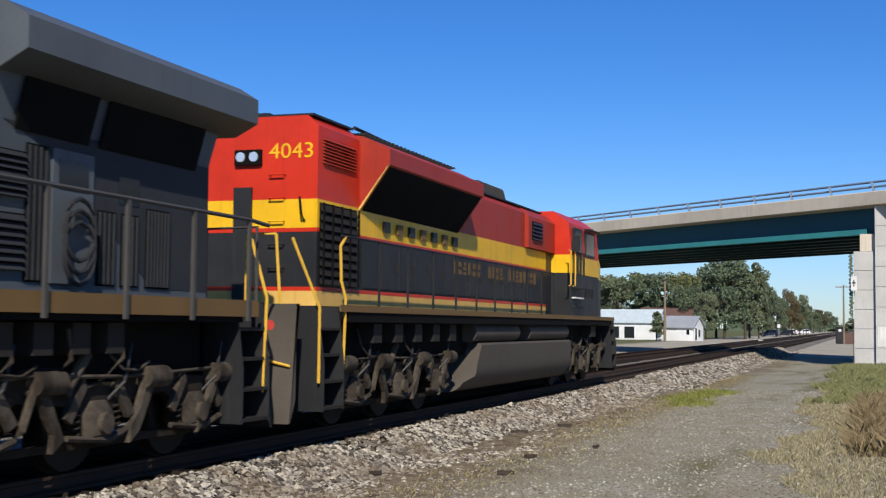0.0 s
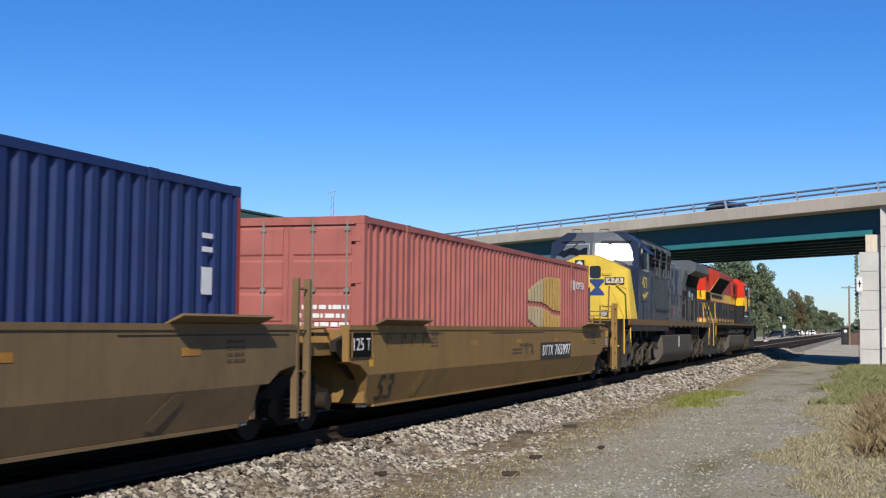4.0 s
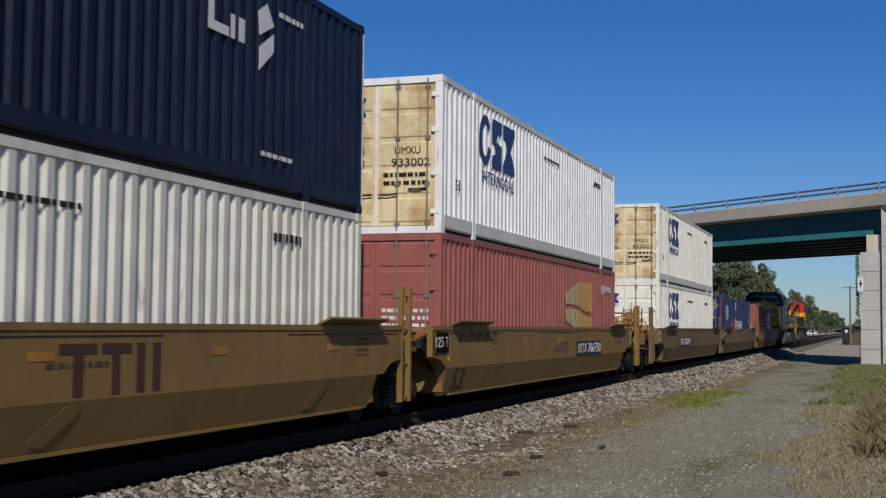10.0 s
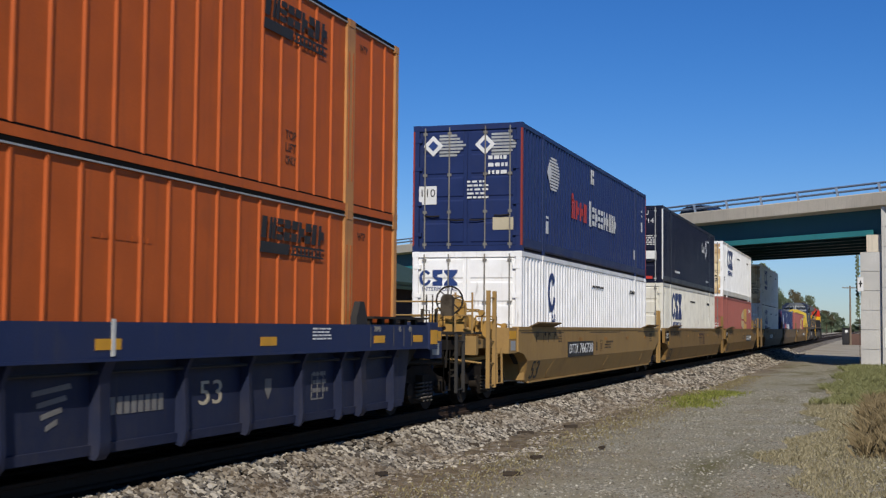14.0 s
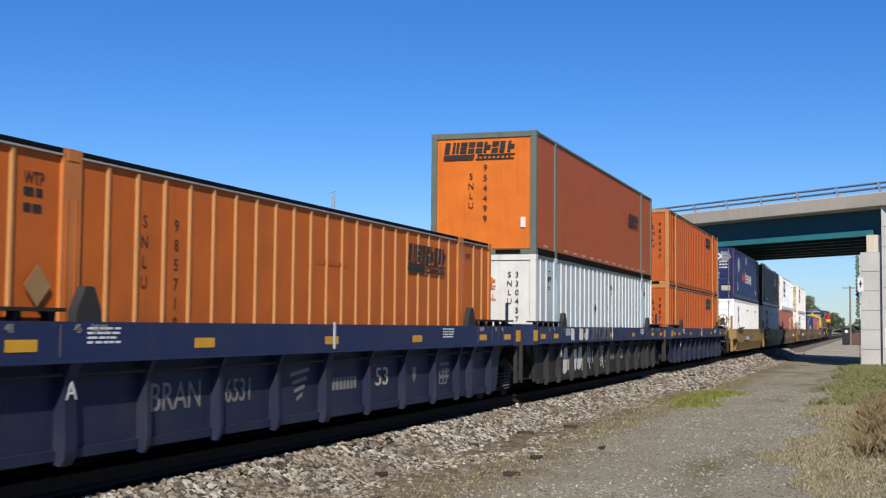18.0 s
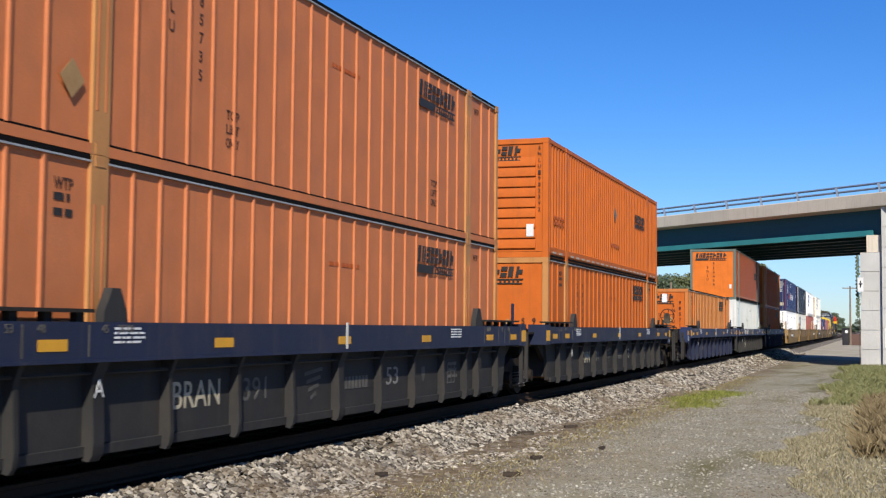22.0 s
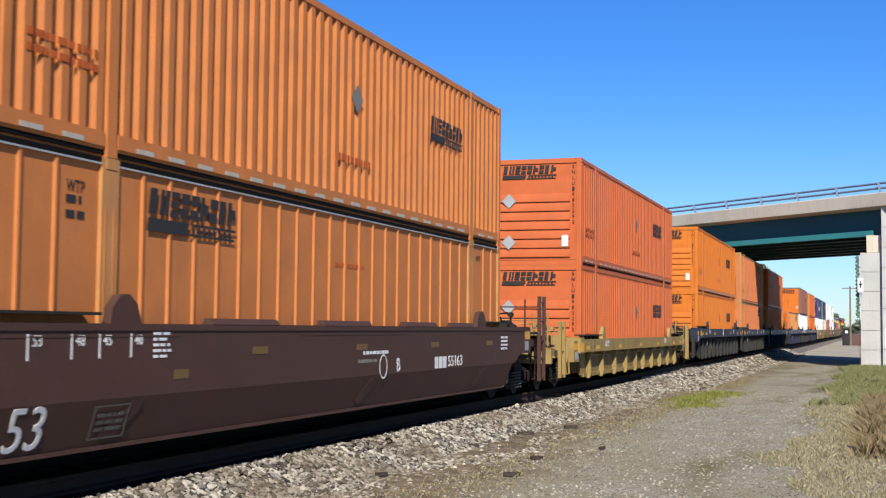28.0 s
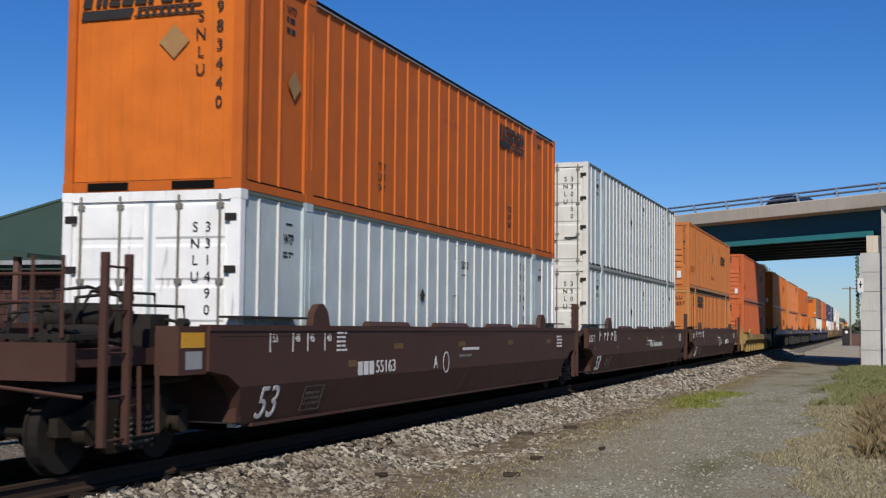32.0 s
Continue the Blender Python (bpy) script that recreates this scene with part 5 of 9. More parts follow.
def smooth_well(label, paint, group, top=TOP, trucks=(1,), long_ends=(), markings="", plate_y=-3.15, dark_text=True, flaps=True, seed=0, car="well car", roller=False):
    """A well unit with folded plate sides. Origin at the well's middle, at the top of the rails."""
    t = thing("well_car", label, car, group)
    tan_coat = paint in ("well_tan", "well_drab", "well_gold")
    out = 1.54
    for s in (1, -1):
        prof = [(s * out, top), (s * out, 0.83), (s * (out - 0.15), 0.37), (s * (out - 0.22), 0.33), (s * (out - 0.22), 0.40), (s * (out - 0.1), 0.85), (s * (out - 0.1), top)]
        rings = []
        for y, cut in ((-9.2, 1.04), (-8.75, 0.98), (-8.45, 0.8), (-8.2, 0.2), (8.2, 0.2), (8.45, 0.8), (8.75, 0.98), (9.2, 1.04)):
            rings.append([(x, y, max(z, cut)) for x, z in prof])
        part("side_wall", loft(B(), rings), paint, t, smooth=False)
        part("top_chord", box(B(), *sorted((s * (out - 0.14), s * (out + 0.015))), -9.2, 9.2, top - 0.05, top + 0.02), paint, t)
        part("bottom_lip", box(B(), *sorted((s * (out - 0.22), s * (out - 0.12))), -7.9, 7.9, 0.325, 0.365), paint, t)
        if flaps:
            for e in (-1, 1):
                yy = sorted((e * 6.05, e * 8.2))
                prof = [(s * (out - 0.07), top + 0.012), (s * (out - 0.02), top + 0.012), (s * (out + 0.19), top + 0.105), (s * (out + 0.17), top + 0.13)]
                # drab colour imitates shade on the flap's downward outer face
                part("guide_flap", prism_y(B(), prof, *yy), "well_drab", t)
        if roller:
            for yy in (-6.1, 6.1):
                bm = prism_x(B(), [(yy - 0.28, top + 0.02), (yy + 0.28, top + 0.02), (yy + 0.2, top + 0.22), (yy + 0.05, top + 0.32), (yy - 0.12, top + 0.3), (yy - 0.25, top + 0.18)], *sorted((s * (out - 0.12), s * (out - 0.02))))
                part("guide_roller", bm, "well_brown", t)
            for y0, y1 in ((-4.4, -2.7), (-1.3, 0.4), (1.9, 3.4), (4.3, 5.5)):
                part("load_pad", prism_y(B(), [(s * (out - 0.13), top + 0.02), (s * (out + 0.02), top + 0.02), (s * (out - 0.03), top + 0.085), (s * (out - 0.1), top + 0.09)], y0, y1), paint, t)
            for e in (-1, 1):
                part("walkway", box(B(), *sorted((s * 1.15, s * 1.5)), *sorted((e * 6.5, e * 8.3)), top + 0.1, top + 0.13), "steel", t)
    part("well_floor", box(B(), -1.1, 1.1, -7.9, 7.9, 0.26, 0.33), "dark_gap", t)
    for e in (-1, 1):
        part("bulkhead", box(B(), -1.42, 1.42, *sorted((e * 8.2, e * 8.32)), 0.4, top - 0.06), paint, t)
        part("jack_pad", box(B(), 1.25, 1.36, *sorted((e * 8.08, e * 8.22)), 0.33, 0.44), "pale_rail", t, "bare steel jacking pad")
        end_gear(t, e, e in long_ends, paint, top - 0.12, gear="gear_tan" if tan_coat else "steel", brake=e in long_ends and e < 0 and tan_coat)
    for e in trucks:
        freight_truck(t, e * (9.95 if e not in long_ends else 10.0))
    # stencils on the near side
    if -1 not in long_ends:
        q = part("end_box", box(B(), 1.541, 1.565, -9.15, -8.35, 1.1, 1.46), "dark_gap" if dark_text else paint, t, "framed end panel")
        for x in ((-9.15, -9.12), (-8.38, -8.35)):
            part("frame_bar", box(B(), 1.565, 1.575, x[0], x[1], 1.1, 1.46), paint, q)
        writing("lettering", "125", 0.26, "white_paint", q, on_side(1.566, -8.9, 1.28), 0.38)
        writing("lettering", "T", 0.26, "white_paint", q, on_side(1.566, -8.5, 1.28))
        part("tag", box(B(), 1.541, 1.546, -8.4, -8.25, 0.95, 1.15), "yellow_box" if dark_text else "sill_yellow", t)
    ink = "faded_ink" if dark_text else "white_paint"
    slope = Matrix(((0, 0.287, 0.958, out - 0.068), (1, 0, 0, -7.6), (0, 0.958, -0.287, 0.59), (0, 0, 0, 1)))
    writing("lettering", "53", 0.6, "black_paint" if dark_text else ink, t, slope, 0.66 if dark_text else 0.52)
    for y, n in ((-7.6, "53"), (-6.95, "48"), (-6.5, "45"), (-5.95, "40")):
        bars("mark", ink, t, on_side(out + 0.002, y - 0.09, top - 0.2), [(-0.012, 0.012, -0.12, 0.12)])
        writing("lettering", n, 0.15, ink, t, on_side(out + 0.002, y + 0.05, top - 0.15))
    bars("print", ink, t, on_side(out + 0.002, -5.45, top - 0.2), small_print(0.35, 0.3, 5, seed))
    bars("print", ink, t, on_side(out + 0.002, 0.6, top - 0.38), small_print(1.0, 0.1, 1, seed + 1))
    bars("print", ink, t, on_side(out + 0.002, 7.6, top - 0.3), small_print(0.5, 0.3, 4, seed + 2))
    for y in (-3.2, 0.05, 3.3, 6.55):
        bars("reflector", "old_reflect" if dark_text else "sill_yellow", t, on_side(out + 0.002, y, top - 0.29), [(-0.2, 0.2, -0.045, 0.045)])
    for y in (-6.1, 0.35, 6.1):
        m = Matrix(((0, 0.287, 0.958, out - 0.066), (1, 0, 0, y), (0, 0.958, -0.287, 0.6), (0, 0, 0, 1)))
        shape("lifting_pad", paint, t, m, [[(-0.32, -0.16), (-0.1, -0.2), (0.34, 0.12), (0.3, 0.2), (0.1, 0.2), (-0.34, -0.1)]])
    for y0, y1 in ((-9.0, -5.1), (-2.1, 2.1), (5.1, 9.0)):
        part("weld_seam", box(B(), out, out + 0.006, y0, y1, top - 0.115, top - 0.10), "black_paint" if dark_text else paint, t)
    if markings == "plate":
        bars("frame", ink, t, on_side(out + 0.002, 0.65 if plate_y > 0 else -0.6, top - 0.48), [(-0.13, 0.13, 0.14, 0.15), (-0.13, 0.13, -0.15, -0.14), (-0.13, -0.12, -0.14, 0.14), (0.12, 0.13, -0.14, 0.14), (-0.05, -0.02, -0.1, 0.06), (0.02, 0.05, -0.1, 0.06)])
    if markings:
        bars("print", ink if dark_text else "rod_grey", t, on_side(out + 0.002, -0.1 if plate_y > 0 else 0.3, top - 0.5), small_print(0.8, 0.16 if dark_text else 0.1, 2 if dark_text else 1, seed + 9))
    if markings == "plate":
        bars("plate", "black_paint", t, on_side(out + 0.002, plate_y, top - 0.53), [(-1.5, 1.5, -0.19, 0.19)], "black number panel")
        writing("lettering", "DTTX", 0.34, "white_paint", t, on_side(out + 0.008, plate_y - 0.85, top - 0.53), 1.0, shear=0.16)
    if markings == "frame":
        m = Matrix(((0, 0.287, 0.958, out - 0.060), (1, 0, 0, -6.3), (0, 0.958, -0.287, 0.6), (0, 0, 0, 1)))
        bars("print", "faded_print", t, m, [(-0.3, 0.3, 0.16, 0.175), (-0.3, 0.3, -0.175, -0.16), (-0.3, -0.285, -0.16, 0.16), (0.285, 0.3, -0.16, 0.16)] + small_print(0.45, 0.22, 3, seed + 6))
    return t


def ribbed_well(label, chord, web, group, top=1.58, chord_h=0.36, trucks=(1,), long_ends=(), seed=0, car="well car", gear="steel", graffiti=False):
    """A well unit with a deep top chord, a set-back web and outside posts."""
    t = thing("well_car", label, car, group)
    out = 1.56
    zc = top - chord_h
    for s in (1, -1):
        part("top_chord", box(B(), *sorted((s * (out - 0.2), s * out)), -8.9, 8.9, zc, top), chord, t)
        part("chord_lip", box(B(), *sorted((s * (out - 0.1), s * (out + 0.02))), -8.9, 8.9, zc - 0.03, zc), chord, t)
        # the ochre car's web is darker than its chord
        part("web", box(B(), *sorted((s * (out - 0.26), s * (out - 0.2))), -8.0, 8.0, 0.36, zc - 0.03), "ochre_dark" if web == "well_ochre" else web, t)
        part("bottom_sill", prism_y(B(), [(s * (out - 0.26), 0.27), (s * (out - 0.17), 0.27), (s * (out - 0.165), 0.37), (s * (out - 0.2), 0.375), (s * (out - 0.26), 0.375)], -8.15, 8.15), web, t)
        ochre = chord == "well_ochre"
        ribs = (-7.7, -6.0, -4.15, -2.4, -0.7, 0.7, 2.4, 4.15, 6.0, 7.7) if ochre else (-7.55, -6.3, -4.95, -3.4, -1.9, -0.36, 1.2, 2.7, 4.2, 5.5, 6.3, 7.55)
        for y in ribs:
            w = 0.13 if ochre else 0.18 if abs(y) in (0.36, 6.3) else 0.07
            prof = [(s * (out - 0.2), 0.24), (s * (out - 0.12), 0.22), (s * (out - 0.075), 0.28), (s * (out - 0.06), 0.42), (s * (out - 0.09), zc - 0.2), (s * (out - 0.02), zc - 0.03), (s * (out - 0.2), zc - 0.03)]
            part("post", prism_y(B(), prof, y - w / 2, y + w / 2), web, t)
        part("pipe", rod(B(), [(s * (out - 0.12), -7.8, zc - 0.14), (s * (out - 0.12), 7.8, zc - 0.14)], 0.02, 6), "well_slate" if not ochre else web, t)
        for e in (-1, 1):
            part("end_panel", prism_x(B(), [(e * 8.0, 0.3), (e * 8.0, zc), (e * 8.55, zc), (e * 8.3, 0.32)], *sorted((s * (out - 0.28), s * (out - 0.2)))), web, t)
            yy = e * 6.1
            bm = prism_x(B(), [(yy - 0.2, top), (yy + 0.22, top), (yy + 0.2, top + 0.12), (yy + 0.08, top + 0.34), (yy - 0.06, top + 0.34), (yy - 0.2, top + 0.1)], *sorted((s * (out - 0.14), s * (out - 0.04))))
            part("container_guide", bm, "well_ochre" if ochre else "well_slate", t)
            part("walkway", box(B(), *sorted((s * 1.3, s * 1.55)), *sorted((e * 6.5, e * 8.9)), top + 0.09, top + 0.125), "steel", t)
            for k in range(5):
                y = e * (6.6 + k * 0.5)
                part("walkway_bracket", box(B(), *sorted((s * 1.38, s * 1.46)), y - 0.06, y + 0.06, top, top + 0.09), "steel", t)
    part("well_floor", box(B(), -1.28, 1.28, -7.9, 7.9, 0.26, 0.33), "dark_gap", t)
    for e in (-1, 1):
        part("bulkhead", box(B(), -1.26, 1.26, *sorted((e * 8.2, e * 8.32)), 0.4, top - 0.06), web, t)
        part("end_block", box(B(), 1.15, 1.58, *sorted((e * 8.95, e * 9.35)), zc - 0.05, top + 0.05), chord, t)
        bars("reflector", "reflect", t, on_side(1.582, e * 9.15, top - 0.2), [(-0.17, 0.17, -0.12, 0.12)])
        end_gear(t, e, e in long_ends, chord, top - 0.15, gear=gear, brake=e in long_ends and e > 0)
    for e in trucks:
        freight_truck(t, e * (9.95 if e not in long_ends else 10.0))
    for y in (-8.4, -7.16, -3.95, -0.45, 3.0, 6.7, 8.4):
        bars("reflector", "reflect", t, on_side(out + 0.002, y, top - 0.22), [(-0.22, 0.22, -0.055, 0.055)])
    for y in (-8.0, -7.6, -6.6, 6.35, 7.3, 7.75, 8.1):
        bars("mark", "faded_print", t, on_side(out + 0.002, y, zc + chord_h / 2), [(-0.012, 0.012, -chord_h * 0.42, chord_h * 0.42)])
    bars("print", "white_paint", t, on_side(out + 0.002, -5.9, top - 0.13), small_print(0.55, 0.18, 4, seed))
    bars("print", "white_paint", t, on_side(out + 0.002, 4.6, top - 0.13), small_print(0.6, 0.18, 4, seed + 2))
    xw = out - 0.197
    ink = "faded_ink" if ochre else "rod_grey" if chord == "well_royal" else "faded_print"
    writing("lettering", "53", 0.4, "valve" if chord == "well_royal" else "faded_ink" if ochre else "rod_grey", t, on_side(xw, 1.95, 0.76), 0.52)
    bars("print", ink, t, on_side(xw, 0.42, 0.72), [(-0.52 + i * 0.13, -0.43 + i * 0.13, -0.08, 0.1) for i in range(8)])
    shape("mark", ink, t, on_side(xw, 3.4, 0.76), [[(-0.09, 0.12), (-0.09, -0.02), (0, -0.14), (0.09, -0.02), (0.09, 0.12)]])
    polys = []
    for i in range(4):
        q = 0.30 - i * 0.07
        polys.append([(-q, 0.16 - i * 0.11), (q, 0.22 - i * 0.11), (q * 0.9, 0.27 - i * 0.11), (-q, 0.21 - i * 0.11)])
    shape("emblem", ink, t, on_side(xw, -1.05, 0.72), polys, "faded emblem")
    bars("print", ink, t, on_side(xw, 5.0, 0.78), small_print(0.5, 0.34, 3, seed + 3))
    if not ochre:
        part("chord_strap", box(B(), out + 0.001, out + 0.012, -0.4, -0.34, zc + 0.02, top + 0.03), "pale_rail", t, "pale strap over the chord")
        writing("lettering", "BRAN", 0.44, ink if chord == "well_royal" else "valve", t, on_side(xw, -4.2, 0.76), 1.05)
        writing("lettering", "6531" if chord == "well_royal" else "391", 0.4, ink, t, on_side(xw, -2.75, 0.76), 0.62)
        writing("lettering", "A", 0.26, "pale_rail", t, on_side(out - 0.073, -6.3, 0.92))
        for y, txt in ((-7.9, "53"), (-7.45, "48"), (-6.45, "45"), (-6.1, "20/40"), (6.5, "20/40"), (7.45, "45"), (7.9, "48")):
            writing("lettering", txt, 0.12, ink, t, on_side(out + 0.003, y + 0.12, top - 0.07))
    if not ochre:
        fr = [(-0.2, 0.2, 0.16, 0.18), (-0.2, 0.2, -0.18, -0.16), (-0.2, -0.18, -0.16, 0.16), (0.18, 0.2, -0.16, 0.16), (-0.01, 0.01, -0.16, 0.16)]
        bars("frame", ink, t, on_side(xw, 4.9, 0.72), fr)
    if chord == "well_ochre":
        bars("logo", "well_brown", t, on_side(xw, 3.2, 0.66), [(-0.35, -0.22, -0.16, 0.18), (-0.5, -0.36, 0.1, 0.18), (-0.2, -0.05, 0.1, 0.18)], "faded red logo bars")
        bars("plate", "black_paint", t, on_side(xw, 5.15, 0.72), [(-0.2, 0.2, -0.13, 0.13)])
        bars("frame", "white_paint", t, on_side(xw + 0.006, 5.15, 0.72), [(-0.19, 0.19, 0.105, 0.12), (-0.19, 0.19, -0.12, -0.105), (-0.19, -0.175, -0.105, 0.105), (0.175, 0.19, -0.105, 0.105), (-0.1, -0.02, -0.06, 0.06), (0.04, 0.12, -0.06, 0.06)])
    if graffiti:
        rr = random.Random(5)
        # filled letters first, then loose strokes along the web and over the chord
        for k, (a, w) in enumerate(((-5.65, 0.5), (-5.1, 0.42), (-4.75, 0.6), (-4.05, 0.5), (-3.5, 0.34))):
            lo, hi, k2 = 0.40 + 0.06 * (k % 2), 1.12 - 0.05 * (k % 3), rr.uniform(-0.1, 0.14)
            p = [(a, lo + 0.05), (a + w * 0.45, lo), (a + w * 0.92, lo + 0.08), (a + w + k2 * 0.4, 0.72), (a + w * 0.86 + k2, hi), (a + w * 0.3 + k2, hi - 0.04), (a + 0.04 + k2 * 0.3, 0.78)]
            shape("spray_paint", "dull_cream", t, on_side(xw, 0, 0), [p], "pale sprayed letter")
            q = [(a + 0.06, 1.25), (a + w * 0.8, 1.24), (a + w * 0.7 + k2, 1.53), (a + 0.02 + k2, 1.55)]
            if k % 3 != 1:
                shape("spray_paint", "white_paint", t, on_side(out + 0.003, 0, 0), [q], "white sprayed letter")
        for k in range(15):
            a, lean, w = -3.3 + k * 0.2, rr.uniform(-0.22, 0.22), rr.uniform(0.025, 0.06)
            lo, hi = 0.42 + rr.uniform(0, 0.2), rr.uniform(0.85, 1.14)
            mid = (lo + hi) / 2
            p = [(a, lo), (a + w, lo), (a + w + lean, mid), (a + w + lean * 0.4, hi), (a + lean * 0.4, hi), (a + lean, mid)]
            shape("spray_paint", "white_paint" if k % 2 else "dull_cream", t, on_side(xw, 0, 0), [p], "white sprayed stroke")
            q = [(a, 1.24), (a + w, 1.24), (a + w + lean, 1.4), (a + w + lean * 0.3, 1.55), (a + lean * 0.3, 1.55), (a + lean, 1.4)]
            shape("spray_paint", "rod_grey", t, on_side(out + 0.003, 0, 0), [q], "grey sprayed stroke")
    return t


# ---- the train: locomotives ----
BIG_WHEELSETS = []


def big_wheel_mesh():
    bm = drum(B(), (0, 0, 0), "x", 1.9, 0.1, 10)
    for s in (-1, 1):
        drum(bm, (s * 0.765, 0, 0), "x", 0.14, 0.51, 26)
        drum(bm, (s * 0.69, 0, 0), "x", 0.03, 0.54, 26)
        drum(bm, (s * 0.84, 0, 0), "x", 0.03, 0.2, 12)
        drum(bm, (s * 0.84, 0.3, 0.0), "x", 0.012, 0.06, 8)
    bmesh.ops.recalc_face_normals(bm, faces=bm.faces)
    me = bpy.data.meshes.new("wheelset")
    bm.to_mesh(me)
    bm.free()
    me.materials.append(M["wheel"])
    return me


BIG_WHEEL = big_wheel_mesh()


def engine_truck(parent, y, flip=1):
    """A three-axle powered truck: bolster, curved side frames, journals, springs, brake gear."""
    t = part("truck", box(B(), -1.0, 1.0, -0.35, 0.35, 0.55, 0.95), "truck", parent, "dusty three-axle locomotive truck")
    t.location = (0, y, 0)
    for s in (-1, 1):
        top = [(-2.75, 0.72), (-2.6, 0.92), (-1.6, 0.98), (-1.2, 1.12), (-0.7, 1.12), (-0.35, 0.95), (0.35, 0.95), (0.7, 1.12), (1.2, 1.12), (1.6, 0.98), (2.6, 0.92), (2.75, 0.72)]
        low = [(2.5, 0.6), (1.6, 0.62), (1.3, 0.8), (0.6, 0.74), (0.0, 0.6), (-0.6, 0.74), (-1.3, 0.8), (-1.6, 0.62), (-2.5, 0.6)]
        part("side_frame", prism_x(B(), top + low, *sorted((s * 1.05, s * 1.17))), "truck", t)
        for yy in (-1.95, 0, 1.95):
            part("journal_box", loft(B(), [[(s * xx, yy + dy * k, 0.54 + dz * k) for dy, dz in ((-0.24, -0.2), (0.24, -0.2), (0.28, 0.1), (0.12, 0.24), (-0.12, 0.24), (-0.28, 0.1))] for xx, k in ((0.95, 1.0), (1.2, 0.95), (1.26, 0.6))]), "dusty_iron", t)
            part("bearing_cap", drum(B(), (s * 1.28, yy, 0.54), "x", 0.08, 0.11, 12), "dusty_iron", t)
            for dy in (-0.36, 0.36):
                part("spring", COIL_SHORT, "truck", t).location = (s * 1.12, yy + dy, 0.44)
        for yy in (-2.45, -0.95, 0.95, 2.45):
            part("brake_cylinder", drum(B(), (s * 1.25, yy, 0.98), "y", 0.42, 0.12, 14), "dusty_iron", t)
            bm = rod(B(), [(s * 1.24, yy - 0.16, 0.95), (s * 1.22, yy - 0.32, 0.55), (s * 1.1, yy - 0.38, 0.4)], 0.045, 6)
            part("brake_lever", bm, "dusty_iron", t)
            part("brake_shoe", box(B(), *sorted((s * 0.72, s * 0.86)), yy - 0.5 if yy > 0 else yy + 0.36, yy - 0.36 if yy > 0 else yy + 0.5, 0.32, 0.72), "truck", t)
        bm = rod(B(), [(s * 1.2, -0.6, 0.85), (s * 1.24, -0.3, 1.25)], 0.06, 8)
        part("damper", bm, "dusty_iron", t)
        for yy in (-2.7, 2.7):
            bm = rod(B(), [(s * 1.1, yy, 1.4), (s * 1.12, yy, 0.8), (s * 0.9, yy - 0.2 * (1 if yy > 0 else -1), 0.2)], 0.022, 6)
            part("sand_pipe", bm, "steel", t)
    for i, yy in enumerate((-1.95, 0, 1.95)):
        w = part("wheelset", BIG_WHEEL, "wheel", t)
        w.location = (0, yy, 0.54)
        BIG_WHEELSETS.append((w, i))
    for s in (-1, 1):
        for yy in (-1.95, 0.0, 1.95):
            for d in (-0.62, 0.62):
                part("brake_hanger", prism_x(B(), [(yy + d - 0.05, 0.95), (yy + d + 0.05, 0.95), (yy + d * 0.86 + 0.06, 0.36), (yy + d * 0.86 - 0.06, 0.36)], *sorted((s * 0.86, s * 0.96))), "truck", t)
            part("strut", rod(B(), [(s * 1.2, yy - 0.55, 0.42), (s * 1.24, yy + 0.1, 0.36), (s * 1.2, yy + 0.6, 0.46)], 0.035, 6), "dusty_iron", t)
            part("cable", rod(B(), [(s * 1.15, yy + 0.2, 0.75), (s * 1.3, yy + 0.3, 0.95), (s * 1.25, yy + 0.5, 1.35)], 0.02, 5), "rubber", t)
        part("tie_bar", box(B(), *sorted((s * 1.0, s * 1.06)), -2.6, 2.6, 0.28, 0.36), "truck", t)
    for s in (-1, 1):
        # added dark plate that stops light showing through the truck
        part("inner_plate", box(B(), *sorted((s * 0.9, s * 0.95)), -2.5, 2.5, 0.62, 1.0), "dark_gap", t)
        for yy, d in ((-1.05, 0.32), (0.9, -0.3), (2.35, -0.34)):
            part("brake_rigging", prism_x(B(), [(yy - 0.07, 0.95), (yy + 0.08, 0.97), (yy + d * 0.5 + 0.07, 0.68), (yy + d + 0.06, 0.42), (yy + d - 0.12, 0.30), (yy + d - 0.1, 0.48), (yy + d * 0.4 - 0.07, 0.7)], *sorted((s * 1.2, s * 1.27))), "dusty_iron", t)
        for yy in (-1.6, 0.35):
            part("hose", rod(B(), [(s * 1.2, yy - 0.3, 1.5), (s * 1.28, yy - 0.28, 1.22), (s * 1.32, yy - 0.1, 1.08), (s * 1.27, yy + 0.25, 1.06), (s * 1.25, yy + 0.5, 1.15)], 0.016, 5), "dusty_iron", t)
        part("air_line", rod(B(), [(s * 1.22, -2.6, 1.02), (s * 1.25, -1.2, 1.05), (s * 1.25, 0.4, 1.0), (s * 1.22, 2.5, 1.04)], 0.022, 5), "dusty_iron", t)
        for yy in (-1.95, 0, 1.95):
            part("pedestal_arm", prism_x(B(), [(yy - 0.62, 0.62), (yy - 0.5, 0.56), (yy - 0.26, 0.9), (yy - 0.3, 1.02)], *sorted((s * 1.171, s * 1.23))), "dusty_iron", t)
            part("pedestal_arm", prism_x(B(), [(yy + 0.62, 0.62), (yy + 0.5, 0.56), (yy + 0.26, 0.9), (yy + 0.3, 1.02)], *sorted((s * 1.171, s * 1.23))), "dusty_iron", t)
